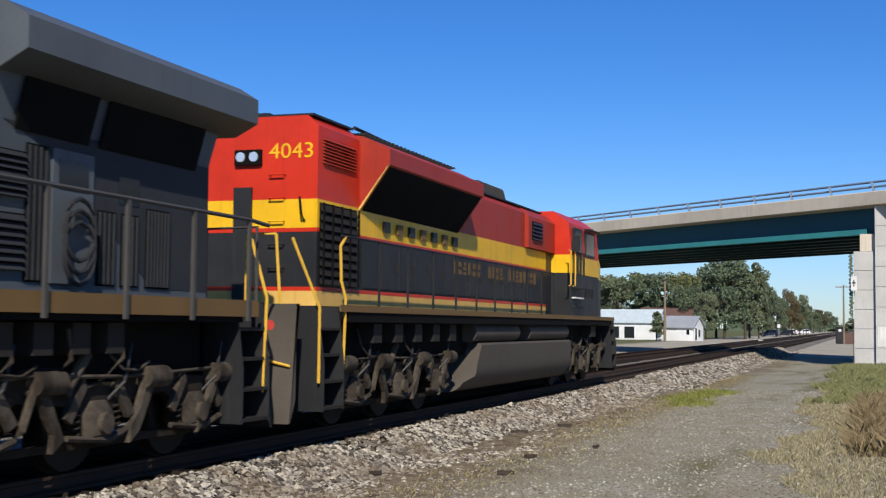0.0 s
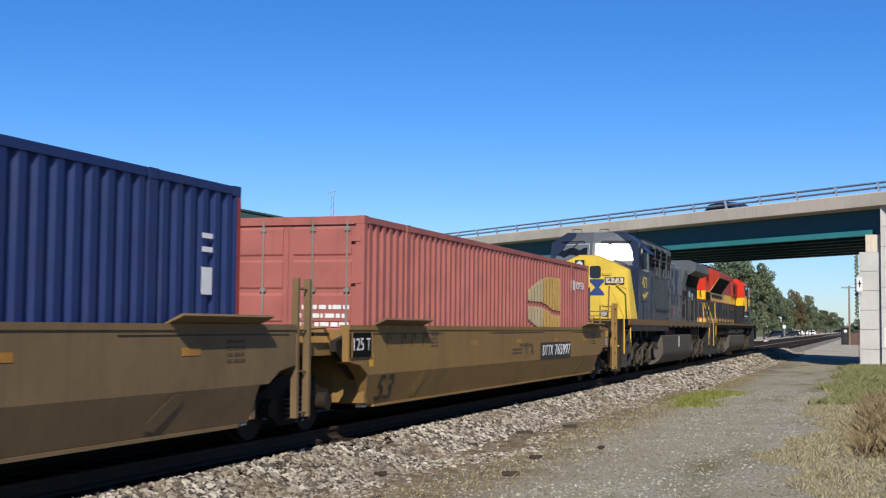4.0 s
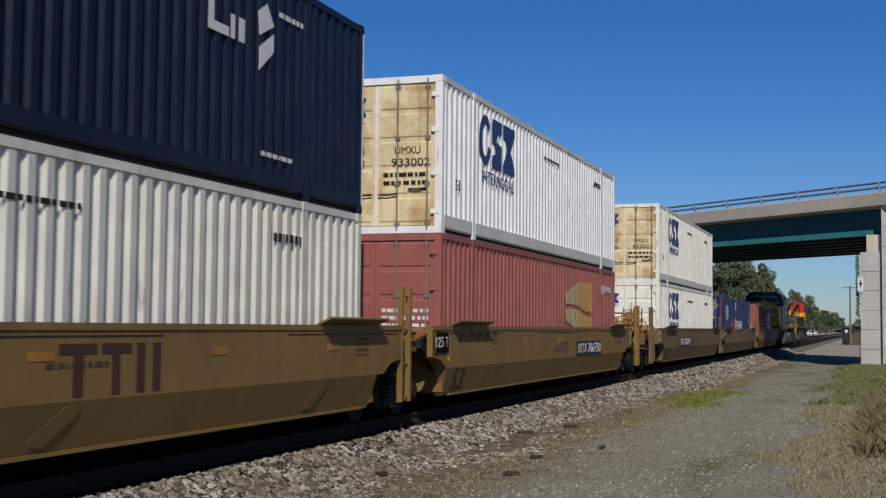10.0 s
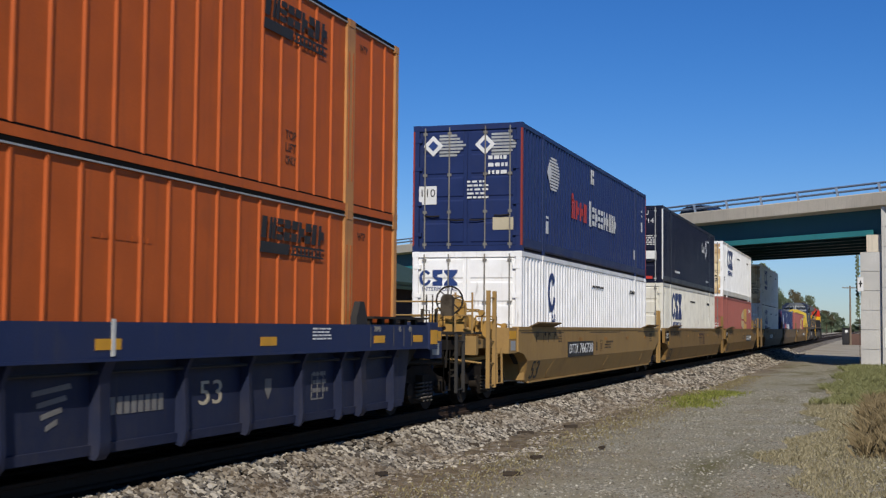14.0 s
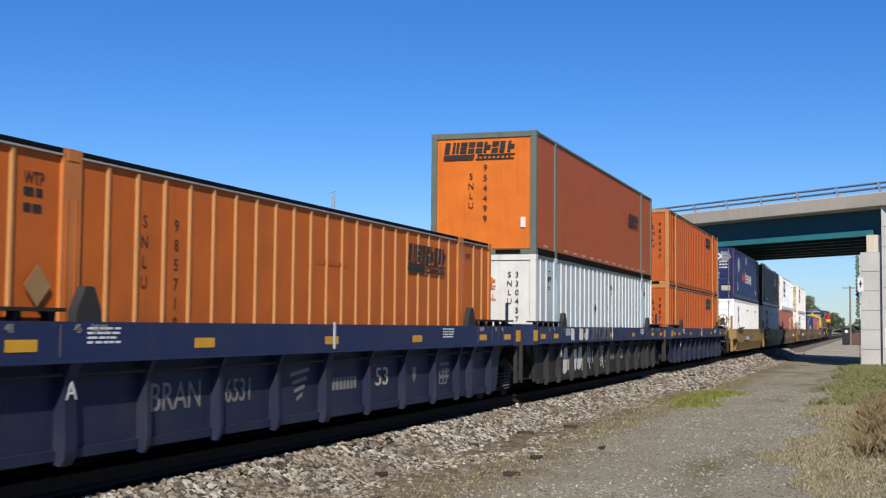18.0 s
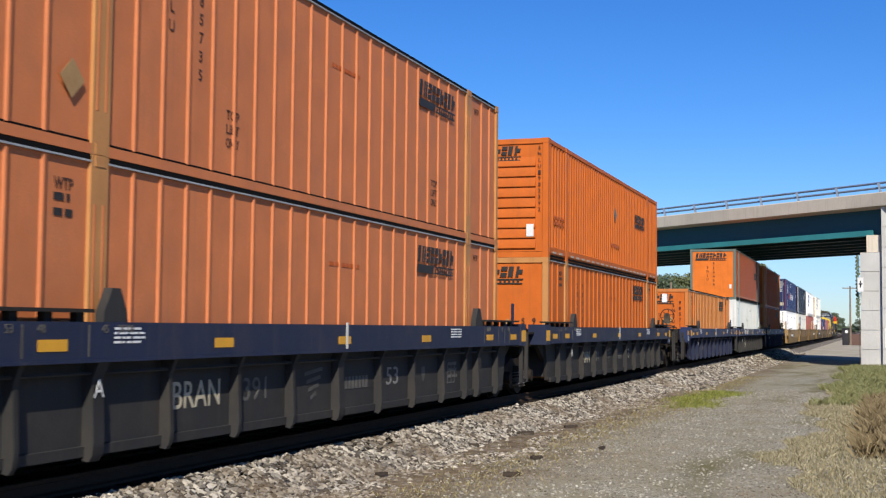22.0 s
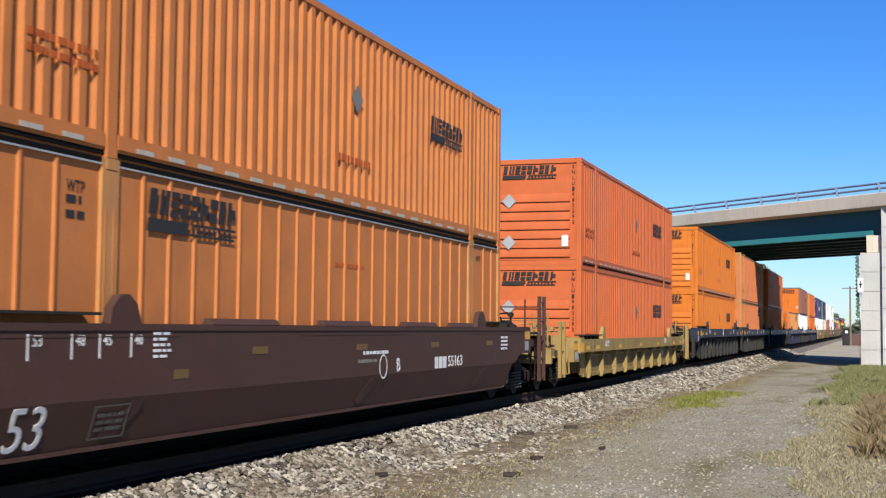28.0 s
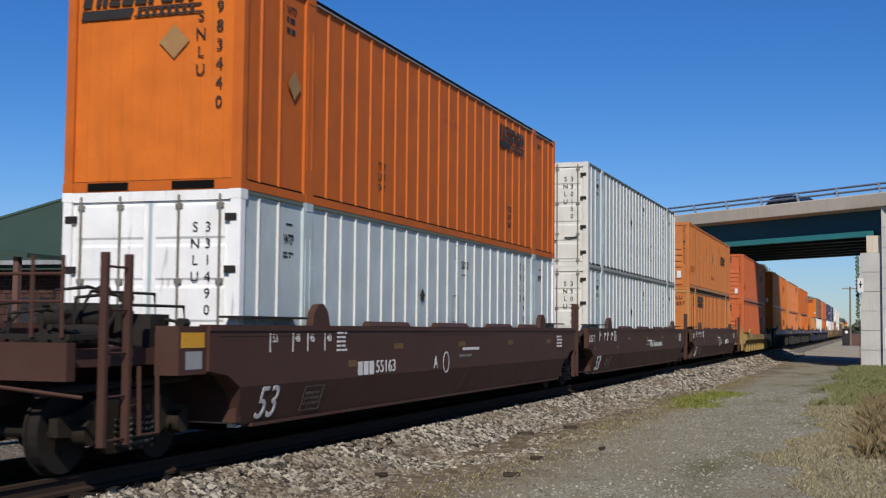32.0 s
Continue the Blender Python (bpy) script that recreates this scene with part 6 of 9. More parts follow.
    for i, yy in enumerate((-0.95, 1.0)):
        part("traction_motor", drum(B(), (0, yy, 0.6), "x", 1.1, 0.33, 12), "dark_gap", t)
    return t


def tank_prof(w, z1, z0):
    """A fuel tank's cross section with rounded lower corners."""
    arc = [(w - 0.42 + 0.42 * math.cos(a), z0 + 0.52 - 0.52 * math.sin(a)) for a in (i * math.pi / 14 for i in range(8))]
    right = [(w - 0.04, z1), (w, z1 - 0.04)] + arc
    return right + [(-x, z) for x, z in reversed(right)]


def rail_run(parent, pts, mat, posts=(), r=0.02, name="handrail", base=1.84, flat=False):
    """A handrail with its stanchions."""
    h = part(name, rod(B(), pts, r, 6), mat, parent)
    for x, y, z in posts:
        if flat:
            bm = box(box(B(), x - 0.02, x + 0.02, y - 0.026, y - 0.007, base, z), x - 0.02, x + 0.02, y + 0.007, y + 0.026, base, z)
        else:
            bm = rod(B(), [(x, y, base), (x, y, z)], r * 1.1, 6)
        part("stanchion", bm, mat, h)
    return h


def stairs(parent, y, s, mat, side=1, steps=4, tread="steel"):
    """A corner stair cut into the end of the frame."""
    out = 1.5 * side
    w = part("stairwell", box(B(), *sorted((side * 0.95, side * 1.02)), y - 0.35, y + 0.35, 0.35, 1.82), mat, parent)
    for yy in (y - 0.36, y + 0.34):
        part("side_plate", prism_y(B(), [(side * 1.02, 0.35), (out, 0.35), (out, 1.0), (out - side * 0.1, 1.82), (side * 1.02, 1.82)], yy, yy + 0.03), mat, w)
    for i in range(steps):
        z = 0.37 + i * 0.37
        part("step", box(B(), *sorted((side * (1.03), out + side * (0.0 if i < 2 else -0.06))), y - 0.33, y + 0.33, z, z + 0.04), tread, w)
    return w


def louvers(parent, x, y0, y1, z0, z1, n, mat, s=1, back="dark_gap"):
    f = part("grille", box(B(), *sorted((s * x, s * (x + 0.012))), y0, y1, z0, z1), back, parent)
    for i in range(n):
        z = z0 + (i + 0.5) * (z1 - z0) / n
        h = (z1 - z0) / n * 0.3
        part("slat", prism_y(B(), [(s * (x + 0.012), z - h), (s * (x + 0.05), z - h * 1.6), (s * (x + 0.05), z - h * 1.2), (s * (x + 0.012), z + h)], y0 + 0.02, y1 - 0.02), mat, f)
    return f


def hood_doors(parent, x, ys, z0, z1, mat, s=1):
    for y0, y1 in zip(ys, ys[1:]):
        d = part("hood_door", box(B(), *sorted((s * x, s * (x + 0.022))), y0 + 0.015, y1 - 0.015, z0, z1), mat, parent)
        part("latch", box(B(), *sorted((s * (x + 0.022), s * (x + 0.045))), y1 - 0.12, y1 - 0.07, (z0 + z1) / 2 - 0.07, (z0 + z1) / 2 + 0.07), "steel", d)


def shell(parent, name, prof, y0, y1, mat, label=""):
    return part(name, prism_y(B(), prof, y0, y1), mat, parent, label)


def hood_prof(w, z0, z1, ch=0.18):
    return [(-w, z0), (w, z0), (w, z1 - ch), (w - ch * 1.1, z1), (-w + ch * 1.1, z1), (-w, z1 - ch)]


def end_details(t, y, s, mat, rail):
    """Pilot plate with plough, coupler, hoses, at one end. s: the way that the end looks."""
    part("pilot", prism_x(B(), [(y, 1.84), (y, 0.55), (y + s * 0.16, 0.24), (y + s * 0.2, 0.24), (y - s * 0.1, 1.84)], -1.4, 1.4), mat, t)
    part("coupler", prism_z(B(), [(-0.12, y), (0.12, y), (0.12, y + s * 0.5), (0.26, y + s * 0.62), (0.1, y + s * 0.85), (-0.18, y + s * 0.75), (-0.13, y + s * 0.45)], 0.72, 1.05), "truck", t)
    for x in (-0.75, -0.5, 0.5, 0.65, 0.8):
        bm = rod(B(), [(x, y + s * 0.02, 1.05), (x, y + s * 0.2, 0.95), (x * 0.97, y + s * 0.28, 0.6), (x * 0.9, y + s * 0.36, 0.42)], 0.03, 6)
        part("air_hose", bm, "rubber", t)
    bm = rod(B(), [(1.35, y + s * 0.08, 1.0), (0.7, y + s * 0.12, 1.15), (0.15, y + s * 0.15, 1.1)], 0.02, 6)
    part("uncoupling_lever", bm, rail, t)


def lead_engine():
    """The leading engine: red, yellow and dark grey; its long hood's end looks back. y is counted from its middle."""
    t = thing("locomotive", "red, yellow and dark grey diesel locomotive leading the train", "locomotive", "locomotives")
    o = -26.5
    w = 0.95

    def Y(a):
        return a + o
    # frame coloured near black for the shade below the sill
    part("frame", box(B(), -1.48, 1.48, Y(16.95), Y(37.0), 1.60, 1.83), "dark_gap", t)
    part("platform", box(B(), -0.98, 0.98, Y(15.45), Y(16.95), 1.56, 1.83), "loco_black", t)
    for s in (1, -1):
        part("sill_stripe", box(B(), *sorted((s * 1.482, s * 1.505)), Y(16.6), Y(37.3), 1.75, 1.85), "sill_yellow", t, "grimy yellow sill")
    # hood in bands
    for y0, y1, zt in ((16.95, 18.55, 4.69), (18.56, 23.85, 4.62), (23.86, 31.0, 4.42)):
        h = shell(t, "upper_hood", hood_prof(w, 3.43, zt, 0.16), Y(y0), Y(y1), "loco_red" if y0 < 20 else "loco_dark_red", "red upper hood")
        part("roof_cap", box(B(), -w + 0.1, w - 0.1, Y(y0 + 0.03), Y(y1 - 0.03), zt + 0.002, zt + 0.035), "loco_black", h, "sooty roof")
    shell(t, "yellow_band", [(-w - .002, 3.0), (w + .002, 3.0), (w + .002, 3.43), (-w - .002, 3.43)], Y(16.948), Y(31.0), "loco_yellow", "yellow band")
    shell(t, "red_line", [(-w - .004, 2.94), (w + .004, 2.94), (w + .004, 3.0), (-w - .004, 3.0)], Y(16.946), Y(31.0), "loco_red", "thin red line")
    low = shell(t, "lower_hood", [(-w, 2.12), (w, 2.12), (w, 2.94), (-w, 2.94)], Y(16.95), Y(31.0), "loco_black", "dark grey lower hood")
    shell(t, "red_line", [(-w - .003, 2.06), (w + .003, 2.06), (w + .003, 2.12), (-w - .003, 2.12)], Y(16.947), Y(31.0), "loco_red")
    shell(t, "yellow_band", [(-w - .002, 1.84), (w + .002, 1.84), (w + .002, 2.06), (-w - .002, 2.06)], Y(16.948), Y(31.0), "gold_paint", "grimy yellow band")
    louvers(t, w + 0.006, Y(17.02), Y(18.45), 2.15, 3.38, 9, "steel")
    for i in range(5):
        part("grille_bar", box(B(), w + 0.05, w + 0.07, Y(17.05 + i * 0.34), Y(17.09 + i * 0.34), 2.15, 3.38), "dark_gap", t)
    louvers(t, w - 0.01, Y(17.1), Y(18.4), 3.98, 4.38, 8, "loco_dark_red", back="loco_dark_red")
    # flared radiator
    prof = [(0.6, 4.66), (w + 0.04, 4.60), (1.46, 4.38), (1.46, 4.13), (1.42, 4.10), (w - 0.02, 3.40), (0.5, 3.40)]
    part("radiator_wing", prism_y(B(), prof, Y(18.6), Y(23.8)), "loco_dark_red", t, "flared red radiator housing")
    part("radiator_wing", prism_y(B(), [(-x, z) for x, z in prof], Y(18.6), Y(23.8)), "loco_red", t)
    part("radiator_mesh", prism_y(B(), [(1.405, 4.07), (w + 0.02, 3.44), (w + 0.01, 3.46), (1.40, 4.09)], Y(18.75), Y(23.65)), "dark_gap", t, "black intake mesh")
    part("radiator_mesh", loft(B(), [[(1.425, Y(a), 4.085), (1.43, Y(a), 4.1), (w, Y(a), 3.42), (w, Y(a), 3.40)] for a in (18.7, 23.7)]), "dark_gap", t)
    for k in range(3):
        part("roof_fan", drum(B(), (0, Y(19.6 + k * 1.6), 4.70), "z", 0.1, 0.66, 20), "loco_black", t)
    part("yellow_edge", prism_y(B(), [(1.43, 4.09), (1.47, 4.13), (w + 0.0, 3.38), (w - 0.03, 3.40)], Y(18.55), Y(18.6)), "gold_paint", t)
    hood_doors(t, w, [Y(18.7 + i * 0.83) for i in range(15)], 2.16, 2.9, "loco_black")
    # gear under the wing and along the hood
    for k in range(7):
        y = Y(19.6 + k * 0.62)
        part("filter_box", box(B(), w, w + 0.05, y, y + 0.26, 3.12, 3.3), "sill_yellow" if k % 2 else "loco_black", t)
    part("exhaust_hood", loft(B(), [[(-0.55, Y(a), 4.40), (0.55, Y(a), 4.40), (0.55, Y(a), z), (-0.55, Y(a), z)] for a, z in ((26.2, 4.42), (26.5, 4.78), (28.4, 4.78), (28.8, 4.42))]), "tank", t, "sooty exhaust housing")
    part("heat_shield", loft(B(), [[(0.56, Y(a), 4.425), (0.6, Y(a), 4.425), (0.58, Y(a), z), (0.56, Y(a), z)] for a, z in ((25.0, 4.45), (25.2, 4.66), (26.2, 4.66), (26.5, 4.45))]), "pale_rail", t, "pale heat shield")
    part("exhaust_stack", drum(B(), (0, Y(27.4), 4.82), "z", 0.14, 0.3, 16), "dark_gap", t)
    louvers(t, 1.052, Y(29.2), Y(30.2), 3.65, 4.1, 5, "loco_black")
    shell(t, "blower_housing", hood_prof(1.05, 3.45, 4.40, 0.2), Y(28.9), Y(31.55), "loco_dark_red")
    shell(t, "lower_hood", [(-w, 1.84), (w, 1.84), (w, 3.44), (-w, 3.44)], Y(31.0), Y(31.58), "loco_black")
    part("roof_rail", rod(B(), [(0.75, Y(18.8), 4.78), (0.75, Y(25.5), 4.6)], 0.03, 6), "loco_black", t)
    # underside shade given by a near-black box
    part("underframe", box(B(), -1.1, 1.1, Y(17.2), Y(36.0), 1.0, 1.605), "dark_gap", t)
    for k in range(24):
        part("roof_rib", box(B(), 0.6, w + 0.02, Y(18.8 + k * 0.2), Y(18.86 + k * 0.2), 4.655, 4.69), "loco_black", t)
    # rear end
    bm = box(B(), -0.42, -0.12, Y(16.9), Y(16.948), 1.9, 3.62)
    part("end_door", bm, "loco_black", t, "dark end door")
    for x in (-0.25, -0.03):
        lamp = part("headlight", box(B(), x - 0.155, x + 0.065, Y(16.88), Y(16.948), 3.96, 4.19), "dark_gap", t, "dark headlight housing")
        part("lens", drum(B(), (x - 0.05, Y(16.875), 4.08), "y", 0.02, 0.075, 16), "lamp_glass", lamp, "clear headlight lens")
    writing("lettering", "4043", 0.33, "loco_yellow", t, on_rear(0.52, Y(16.944), 4.15), 0.72, "yellow road number")
    for k in range(5):
        bm = rod(B(), [(0.18, Y(16.94), 2.4 + k * 0.35), (0.18, Y(16.88), 2.4 + k * 0.35), (0.42, Y(16.88), 2.4 + k * 0.35), (0.42, Y(16.94), 2.4 + k * 0.35)], 0.013, 5)
        part("grab_iron", bm, "loco_red" if k > 2 else "loco_yellow" if k == 2 else "loco_black", t)
    bm = rod(B(), [(0.75, Y(16.94), 3.1), (0.75, Y(16.82), 3.2), (0.72, Y(16.82), 3.45)], 0.02, 6)
    part("hook", bm, "dark_gap", t)
    part("roof_vent", box(B(), -0.35, 0.1, Y(17.0), Y(17.4), 4.69, 4.76), "loco_black", t)
    # lettering of the owner as bars
    for y, ww, n in ((24.35, 1.9, 6), (26.4, 1.2, 4), (28.7, 2.6, 8)):
        shape("owner_name", "sill_yellow", t, on_side(w + 0.026, Y(y), 2.58), strokes(ww, 0.26, n, 0.0, n, 0.6), "owner's name as gold bars")
    # cab and nose
    cabp = [(-1.45, 1.84), (1.45, 1.84), (1.47, 3.6), (1.4, 4.25), (1.0, 4.55), (-1.0, 4.55), (-1.4, 4.25), (-1.47, 3.6)]
    shell(t, "cab", [(-1.46, 3.42)] + [(1.46, 3.42)] + cabp[2:], Y(31.6), Y(35.1), "loco_red", "red crew cab")
    shell(t, "cab_band", [(-1.465, 2.95), (1.465, 2.95), (1.465, 3.42), (-1.465, 3.42)], Y(31.6), Y(35.1), "loco_yellow", "yellow band")
    shell(t, "cab_lower", [(-1.46, 1.84), (1.46, 1.84), (1.46, 2.95), (-1.46, 2.95)], Y(31.6), Y(35.1), "loco_black", "dark grey cab side")
    for y0, y1 in ((31.9, 32.9), (33.3, 34.5)):
        f = part("window_frame", box(B(), 1.44, 1.482, Y(y0), Y(y1), 3.45, 4.15), "loco_black", t)
        part("pane", box(B(), 1.482, 1.488, Y(y0 + 0.07), Y(y1 - 0.07), 3.52, 4.08), "glass", f, "dark glass")
    rings = []
    for a, hw, zt in ((35.1, 1.45, 3.75), (36.2, 1.3, 3.55), (37.2, 1.0, 3.35)):
        rings.append([(-hw, Y(a), 1.84), (hw, Y(a), 1.84), (hw, Y(a), zt - 0.2), (hw - 0.25, Y(a), zt), (-hw + 0.25, Y(a), zt), (-hw, Y(a), zt - 0.2)])
    part("nose", loft(B(), rings), "loco_yellow", t, "yellow nose")
    part("nose_lower", loft(B(), [[(hw, Y(a), 1.85), (hw + 0.012, Y(a), 1.85), (hw + 0.012, Y(a), 2.9), (hw, Y(a), 2.9)] for a, hw in ((35.1, 1.45), (36.2, 1.3), (37.2, 1.0))]), "loco_black", t)
    part("windscreen", loft(B(), [[(-1.3, Y(a), z), (1.3, Y(a), z), (1.3, Y(a + 0.02), z), (-1.3, Y(a + 0.02), z)] for a, z in ((35.3, 3.8), (35.12, 4.35))]), "glass", t)
    part("visor", box(B(), 1.47, 1.62, Y(33.2), Y(34.6), 4.16, 4.2), "loco_black", t)
    part("mirror", box(B(), 1.5, 1.7, Y(31.6), Y(31.65), 3.5, 3.9), "loco_black", t)
    for y in (31.2, 31.7):
        part("grab_iron", rod(B(), [(1.5, Y(y), 2.6), (1.56, Y(y), 2.62), (1.56, Y(y), 3.5), (1.5, Y(y), 3.52)], 0.02, 6), "rail_yellow", t)
    # rails and ladder beside the cab, vents in its lower side
    rail_run(t, [(1.53, Y(31.75), 2.9), (1.53, Y(31.75), 3.5), (1.53, Y(32.9), 3.5), (1.53, Y(32.9), 2.9)], "loco_black", [(1.53, Y(32.15), 3.5), (1.53, Y(32.5), 3.5)], r=0.022, base=2.9)
    for k in range(3):
        part("side_step", box(B(), 1.46, 1.56, Y(31.75), Y(32.75), 2.05 + k * 0.24, 2.09 + k * 0.24), "pale_rail" if k == 1 else "steel", t)
    for k in range(3):
        part("vent_slot", box(B(), 1.461, 1.468, Y(33.3 + k * 0.42), Y(33.6 + k * 0.42), 2.35, 2.6), "steel", t)
    # tank and reservoirs
    tp = tank_prof(1.4, 1.22, 0.28)
    rings = [[(x, Y(23.95 - (0.9 if z < 0.5 else 0.3 if z < 1.0 else 0)), z) for x, z in tp], [(x, Y(31.9), z) for x, z in tp]]
    part("fuel_tank", loft(B(), rings), "tank", t, "dusty fuel tank")
    for y0, y1 in ((23.6, 26.9), (27.8, 31.7)):
        part("air_reservoir", drum(B(), (1.2, Y((y0 + y1) / 2), 1.43), "y", y1 - y0, 0.2, 16), "tank", t)
    for k in range(7):
        y = Y(18.2 + k * 0.95 if k < 5 else 33.0 + k * 0.3)
        part("underframe_box", box(B(), 1.05, 1.38, y, y + 0.35, 1.28, 1.58), "steel", t)
    engine_truck(t, Y(19.85))
    engine_truck(t, Y(34.1))
    # ends, stairs, rails
    end_details(t, Y(15.35), -1, "tank", "rail_yellow")
    part("hose_bundle", loft(B(), [[(0.78 + dx, Y(15.28) + dy, z) for dx, dy in ((-0.14, -0.1), (0.14, -0.1), (0.16, 0.06), (-0.16, 0.06))] for z in (0.75, 1.0, 1.25)]), "truck", t, "rusty hose rack")
    end_details(t, Y(37.75), 1, "loco_black", "rail_yellow")
    for s in (1, -1):
        stairs(t, Y(16.4), 1, "loco_black", s)
        stairs(t, Y(37.3), 1, "loco_black", s)
        rail_run(t, [(s * 1.42, Y(16.8), 2.86)] + [(s * 1.42, Y(18.3 + 1.3 * i), 2.86) for i in range(10)], "loco_black", [(s * 1.42, Y(18.3 + 1.3 * i), 2.86) for i in range(10)])
        rail_run(t, [(s * 1.45, Y(16.83), 0.75), (s * 1.47, Y(16.85), 1.95), (s * 1.44, Y(16.75), 2.2), (s * 1.42, Y(16.75), 2.7), (s * 1.42, Y(16.95), 2.86)], "rail_yellow", r=0.022)
        rail_run(t, [(s * 1.45, Y(15.98), 0.75), (s * 1.45, Y(15.98), 1.8), (s * 1.2, Y(15.6), 2.75)], "rail_yellow", r=0.022)
        rail_run(t, [(s * 1.1, Y(15.5), 1.5), (s * 1.0, Y(15.5), 2.8)], "rail_yellow", r=0.022)
        rail_run(t, [(s * 0.55, Y(15.5), 1.84), (s * 0.55, Y(15.5), 2.8), (s * 1.0, Y(15.5), 2.8)], "rail_yellow", r=0.02)
    part("marker_lamp", drum(B(), (1.0, Y(15.4), 1.55), "y", 0.1, 0.07, 10), "red_paint", t)
    return t


def trail_engine():
    """The second engine: blue and grey with a yellow nose, cab end looking back. y is counted from its middle."""
    t = thing("locomotive", "blue and grey diesel locomotive with a yellow nose, coupled cab-last", "locomotive", "locomotives")
    o = -3.3
    w = 0.97

    def Y(a):
        return a + o
    # near-black frame stands for the dark below the sill
    part("frame", box(B(), -1.48, 1.48, Y(-6.6), Y(13.66), 1.58, 1.83), "dark_gap", t)
    for s in (1, -1):
        part("sill", box(B(), *sorted((s * 1.482, s * 1.52)), Y(-6.6), Y(14.0), 1.65, 1.85), "sill_yellow", t, "grimy yellow sill")
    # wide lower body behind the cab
    shell(t, "equipment_cabinet", [(-1.46, 1.85), (1.46, 1.85), (1.46, 3.36), (1.40, 3.42), (-1.40, 3.42), (-1.46, 3.36)], Y(-2.7), Y(1.52), "cabinet_grey", "dark grey equipment cabinet")
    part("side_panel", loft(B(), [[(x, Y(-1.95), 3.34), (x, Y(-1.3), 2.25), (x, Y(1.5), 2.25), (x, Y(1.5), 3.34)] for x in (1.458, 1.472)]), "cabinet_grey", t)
    part("blue_panel", loft(B(), [[(x, Y(-2.69), 1.9), (x, Y(-1.5), 1.9), (x, Y(-2.0), 3.34), (x, Y(-2.69), 3.34)] for x in (1.4565, 1.464)]), "loco_blue", t, "dark blue panel behind the cab")
    c = shell(t, "blower_cabin", hood_prof(1.38, 3.42, 4.56, 0.1), Y(-2.68), Y(2.84), "loco_grey", "grey blower cabin")
    part("roof_cap", box(B(), -1.3, 1.3, Y(-2.66), Y(2.82), 4.563, 4.60), "loco_black", c, "sooty roof")
    for k in range(3):
        y0 = -2.3 + k * 1.25
        g = louvers(t, 1.39, Y(y0), Y(y0 + 0.85), 3.68, 4.4, 5, "steel")
        for i in range(4):
            part("tube", rod(B(), [(1.44, Y(y0 + 0.05), 3.78 + i * 0.17), (1.44, Y(y0 + 0.8), 3.78 + i * 0.17)], 0.05, 8), "dark_gap", g)
        part("louver_frame", box(B(), 1.385, 1.46, Y(y0 + 0.87), Y(y0 + 1.1), 3.62, 4.44), "loco_grey", t)
    part("vent_panel", box(B(), 1.385, 1.41, Y(1.95), Y(2.65), 3.7, 4.3), "truck", t, "dark brown vent panel")
    hood_doors(t, 0.985, [Y(1.55), Y(2.65)], 1.95, 3.35, "loco_grey")
    part("cabin_skirt", shell_box(1.0, Y(1.53), Y(2.7), 1.85, 3.42), "loco_grey", t)
    rail_run(t, [(1.55, Y(-2.4), 3.95), (1.55, Y(2.6), 3.95)], "loco_grey", [(1.55, Y(a), 3.95) for a in (-1.0, 0.5, 1.6, 2.55)], base=3.35)
    part("kick_strip", box(B(), 1.476, 1.50, Y(-1.2), Y(1.5), 2.18, 2.24), "loco_black", t)
    # dark underframe between deck and tank; its deep shade is in the colour
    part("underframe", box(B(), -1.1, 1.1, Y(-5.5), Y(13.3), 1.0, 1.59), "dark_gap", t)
    part("frame_skirt", box(B(), 1.481, 1.50, Y(-6.2), Y(1.5), 1.46, 1.65), "shade_dark_grey", t)
    for k in range(3):
        part("jack_pad", box(B(), 1.50, 1.505, Y(-4.0 + k * 1.5), Y(-3.75 + k * 1.5), 1.5, 1.64), "well_brown", t, "faded red jacking mark")
    for y, z0, z1 in ((-2.1, 1.9, 3.3), (-0.2, 2.26, 3.34), (1.0, 2.26, 3.34)):
        part("seam", box(B(), 1.46, 1.476, Y(y), Y(y + 0.015), z0, z1), "loco_black", t)
    part("seam", box(B(), 1.47, 1.476, Y(-1.9), Y(1.5), 3.33, 3.345), "loco_black", t)
    for y in (-1.0, 0.5, 1.6):
        part("rail_foot", prism_x(B(), [(Y(y) - 0.12, 3.42), (Y(y) + 0.02, 3.42), (Y(y) + 0.02, 3.72)], 1.46, 1.5), "handrail_grey", t)
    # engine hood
    # hood and doors wear the lighter grey that stands for sun
    shell(t, "engine_hood", hood_prof(w, 1.85, 4.32, 0.26), Y(2.72), Y(8.6), "lit_hood_grey", "grey engine hood")
    hood_doors(t, w, [Y(2.8 + i * 0.82) for i in range(8)], 1.98, 2.42, "lit_hood_grey")
    for k in range(8):
        y = Y(2.9 + k * 0.75)
        part("seam", box(B(), w, w + 0.006, y - 0.009, y + 0.009, 2.45, 4.05), "loco_black", t)
    logo_parts("engine_logo", t, on_side(w + 0.008, Y(5.75), 3.25), 1.45)
    part("exhaust_stack", loft(B(), [[(math.cos(a) * 0.38, Y(6.3) + math.sin(a) * 0.62, z) for a in (k * math.tau / 16 for k in range(16))] for z in (4.3, 4.66)]), "dark_gap", t, "black exhaust stack")
    part("horn", drum(B(), (0.45, Y(4.3), 4.5), "y", 0.5, 0.1, 10, 0.14), "dark_gap", t)
    part("roof_hump", box(B(), -0.5, 0.5, Y(3.0), Y(5.2), 4.32, 4.40), "loco_grey", t)
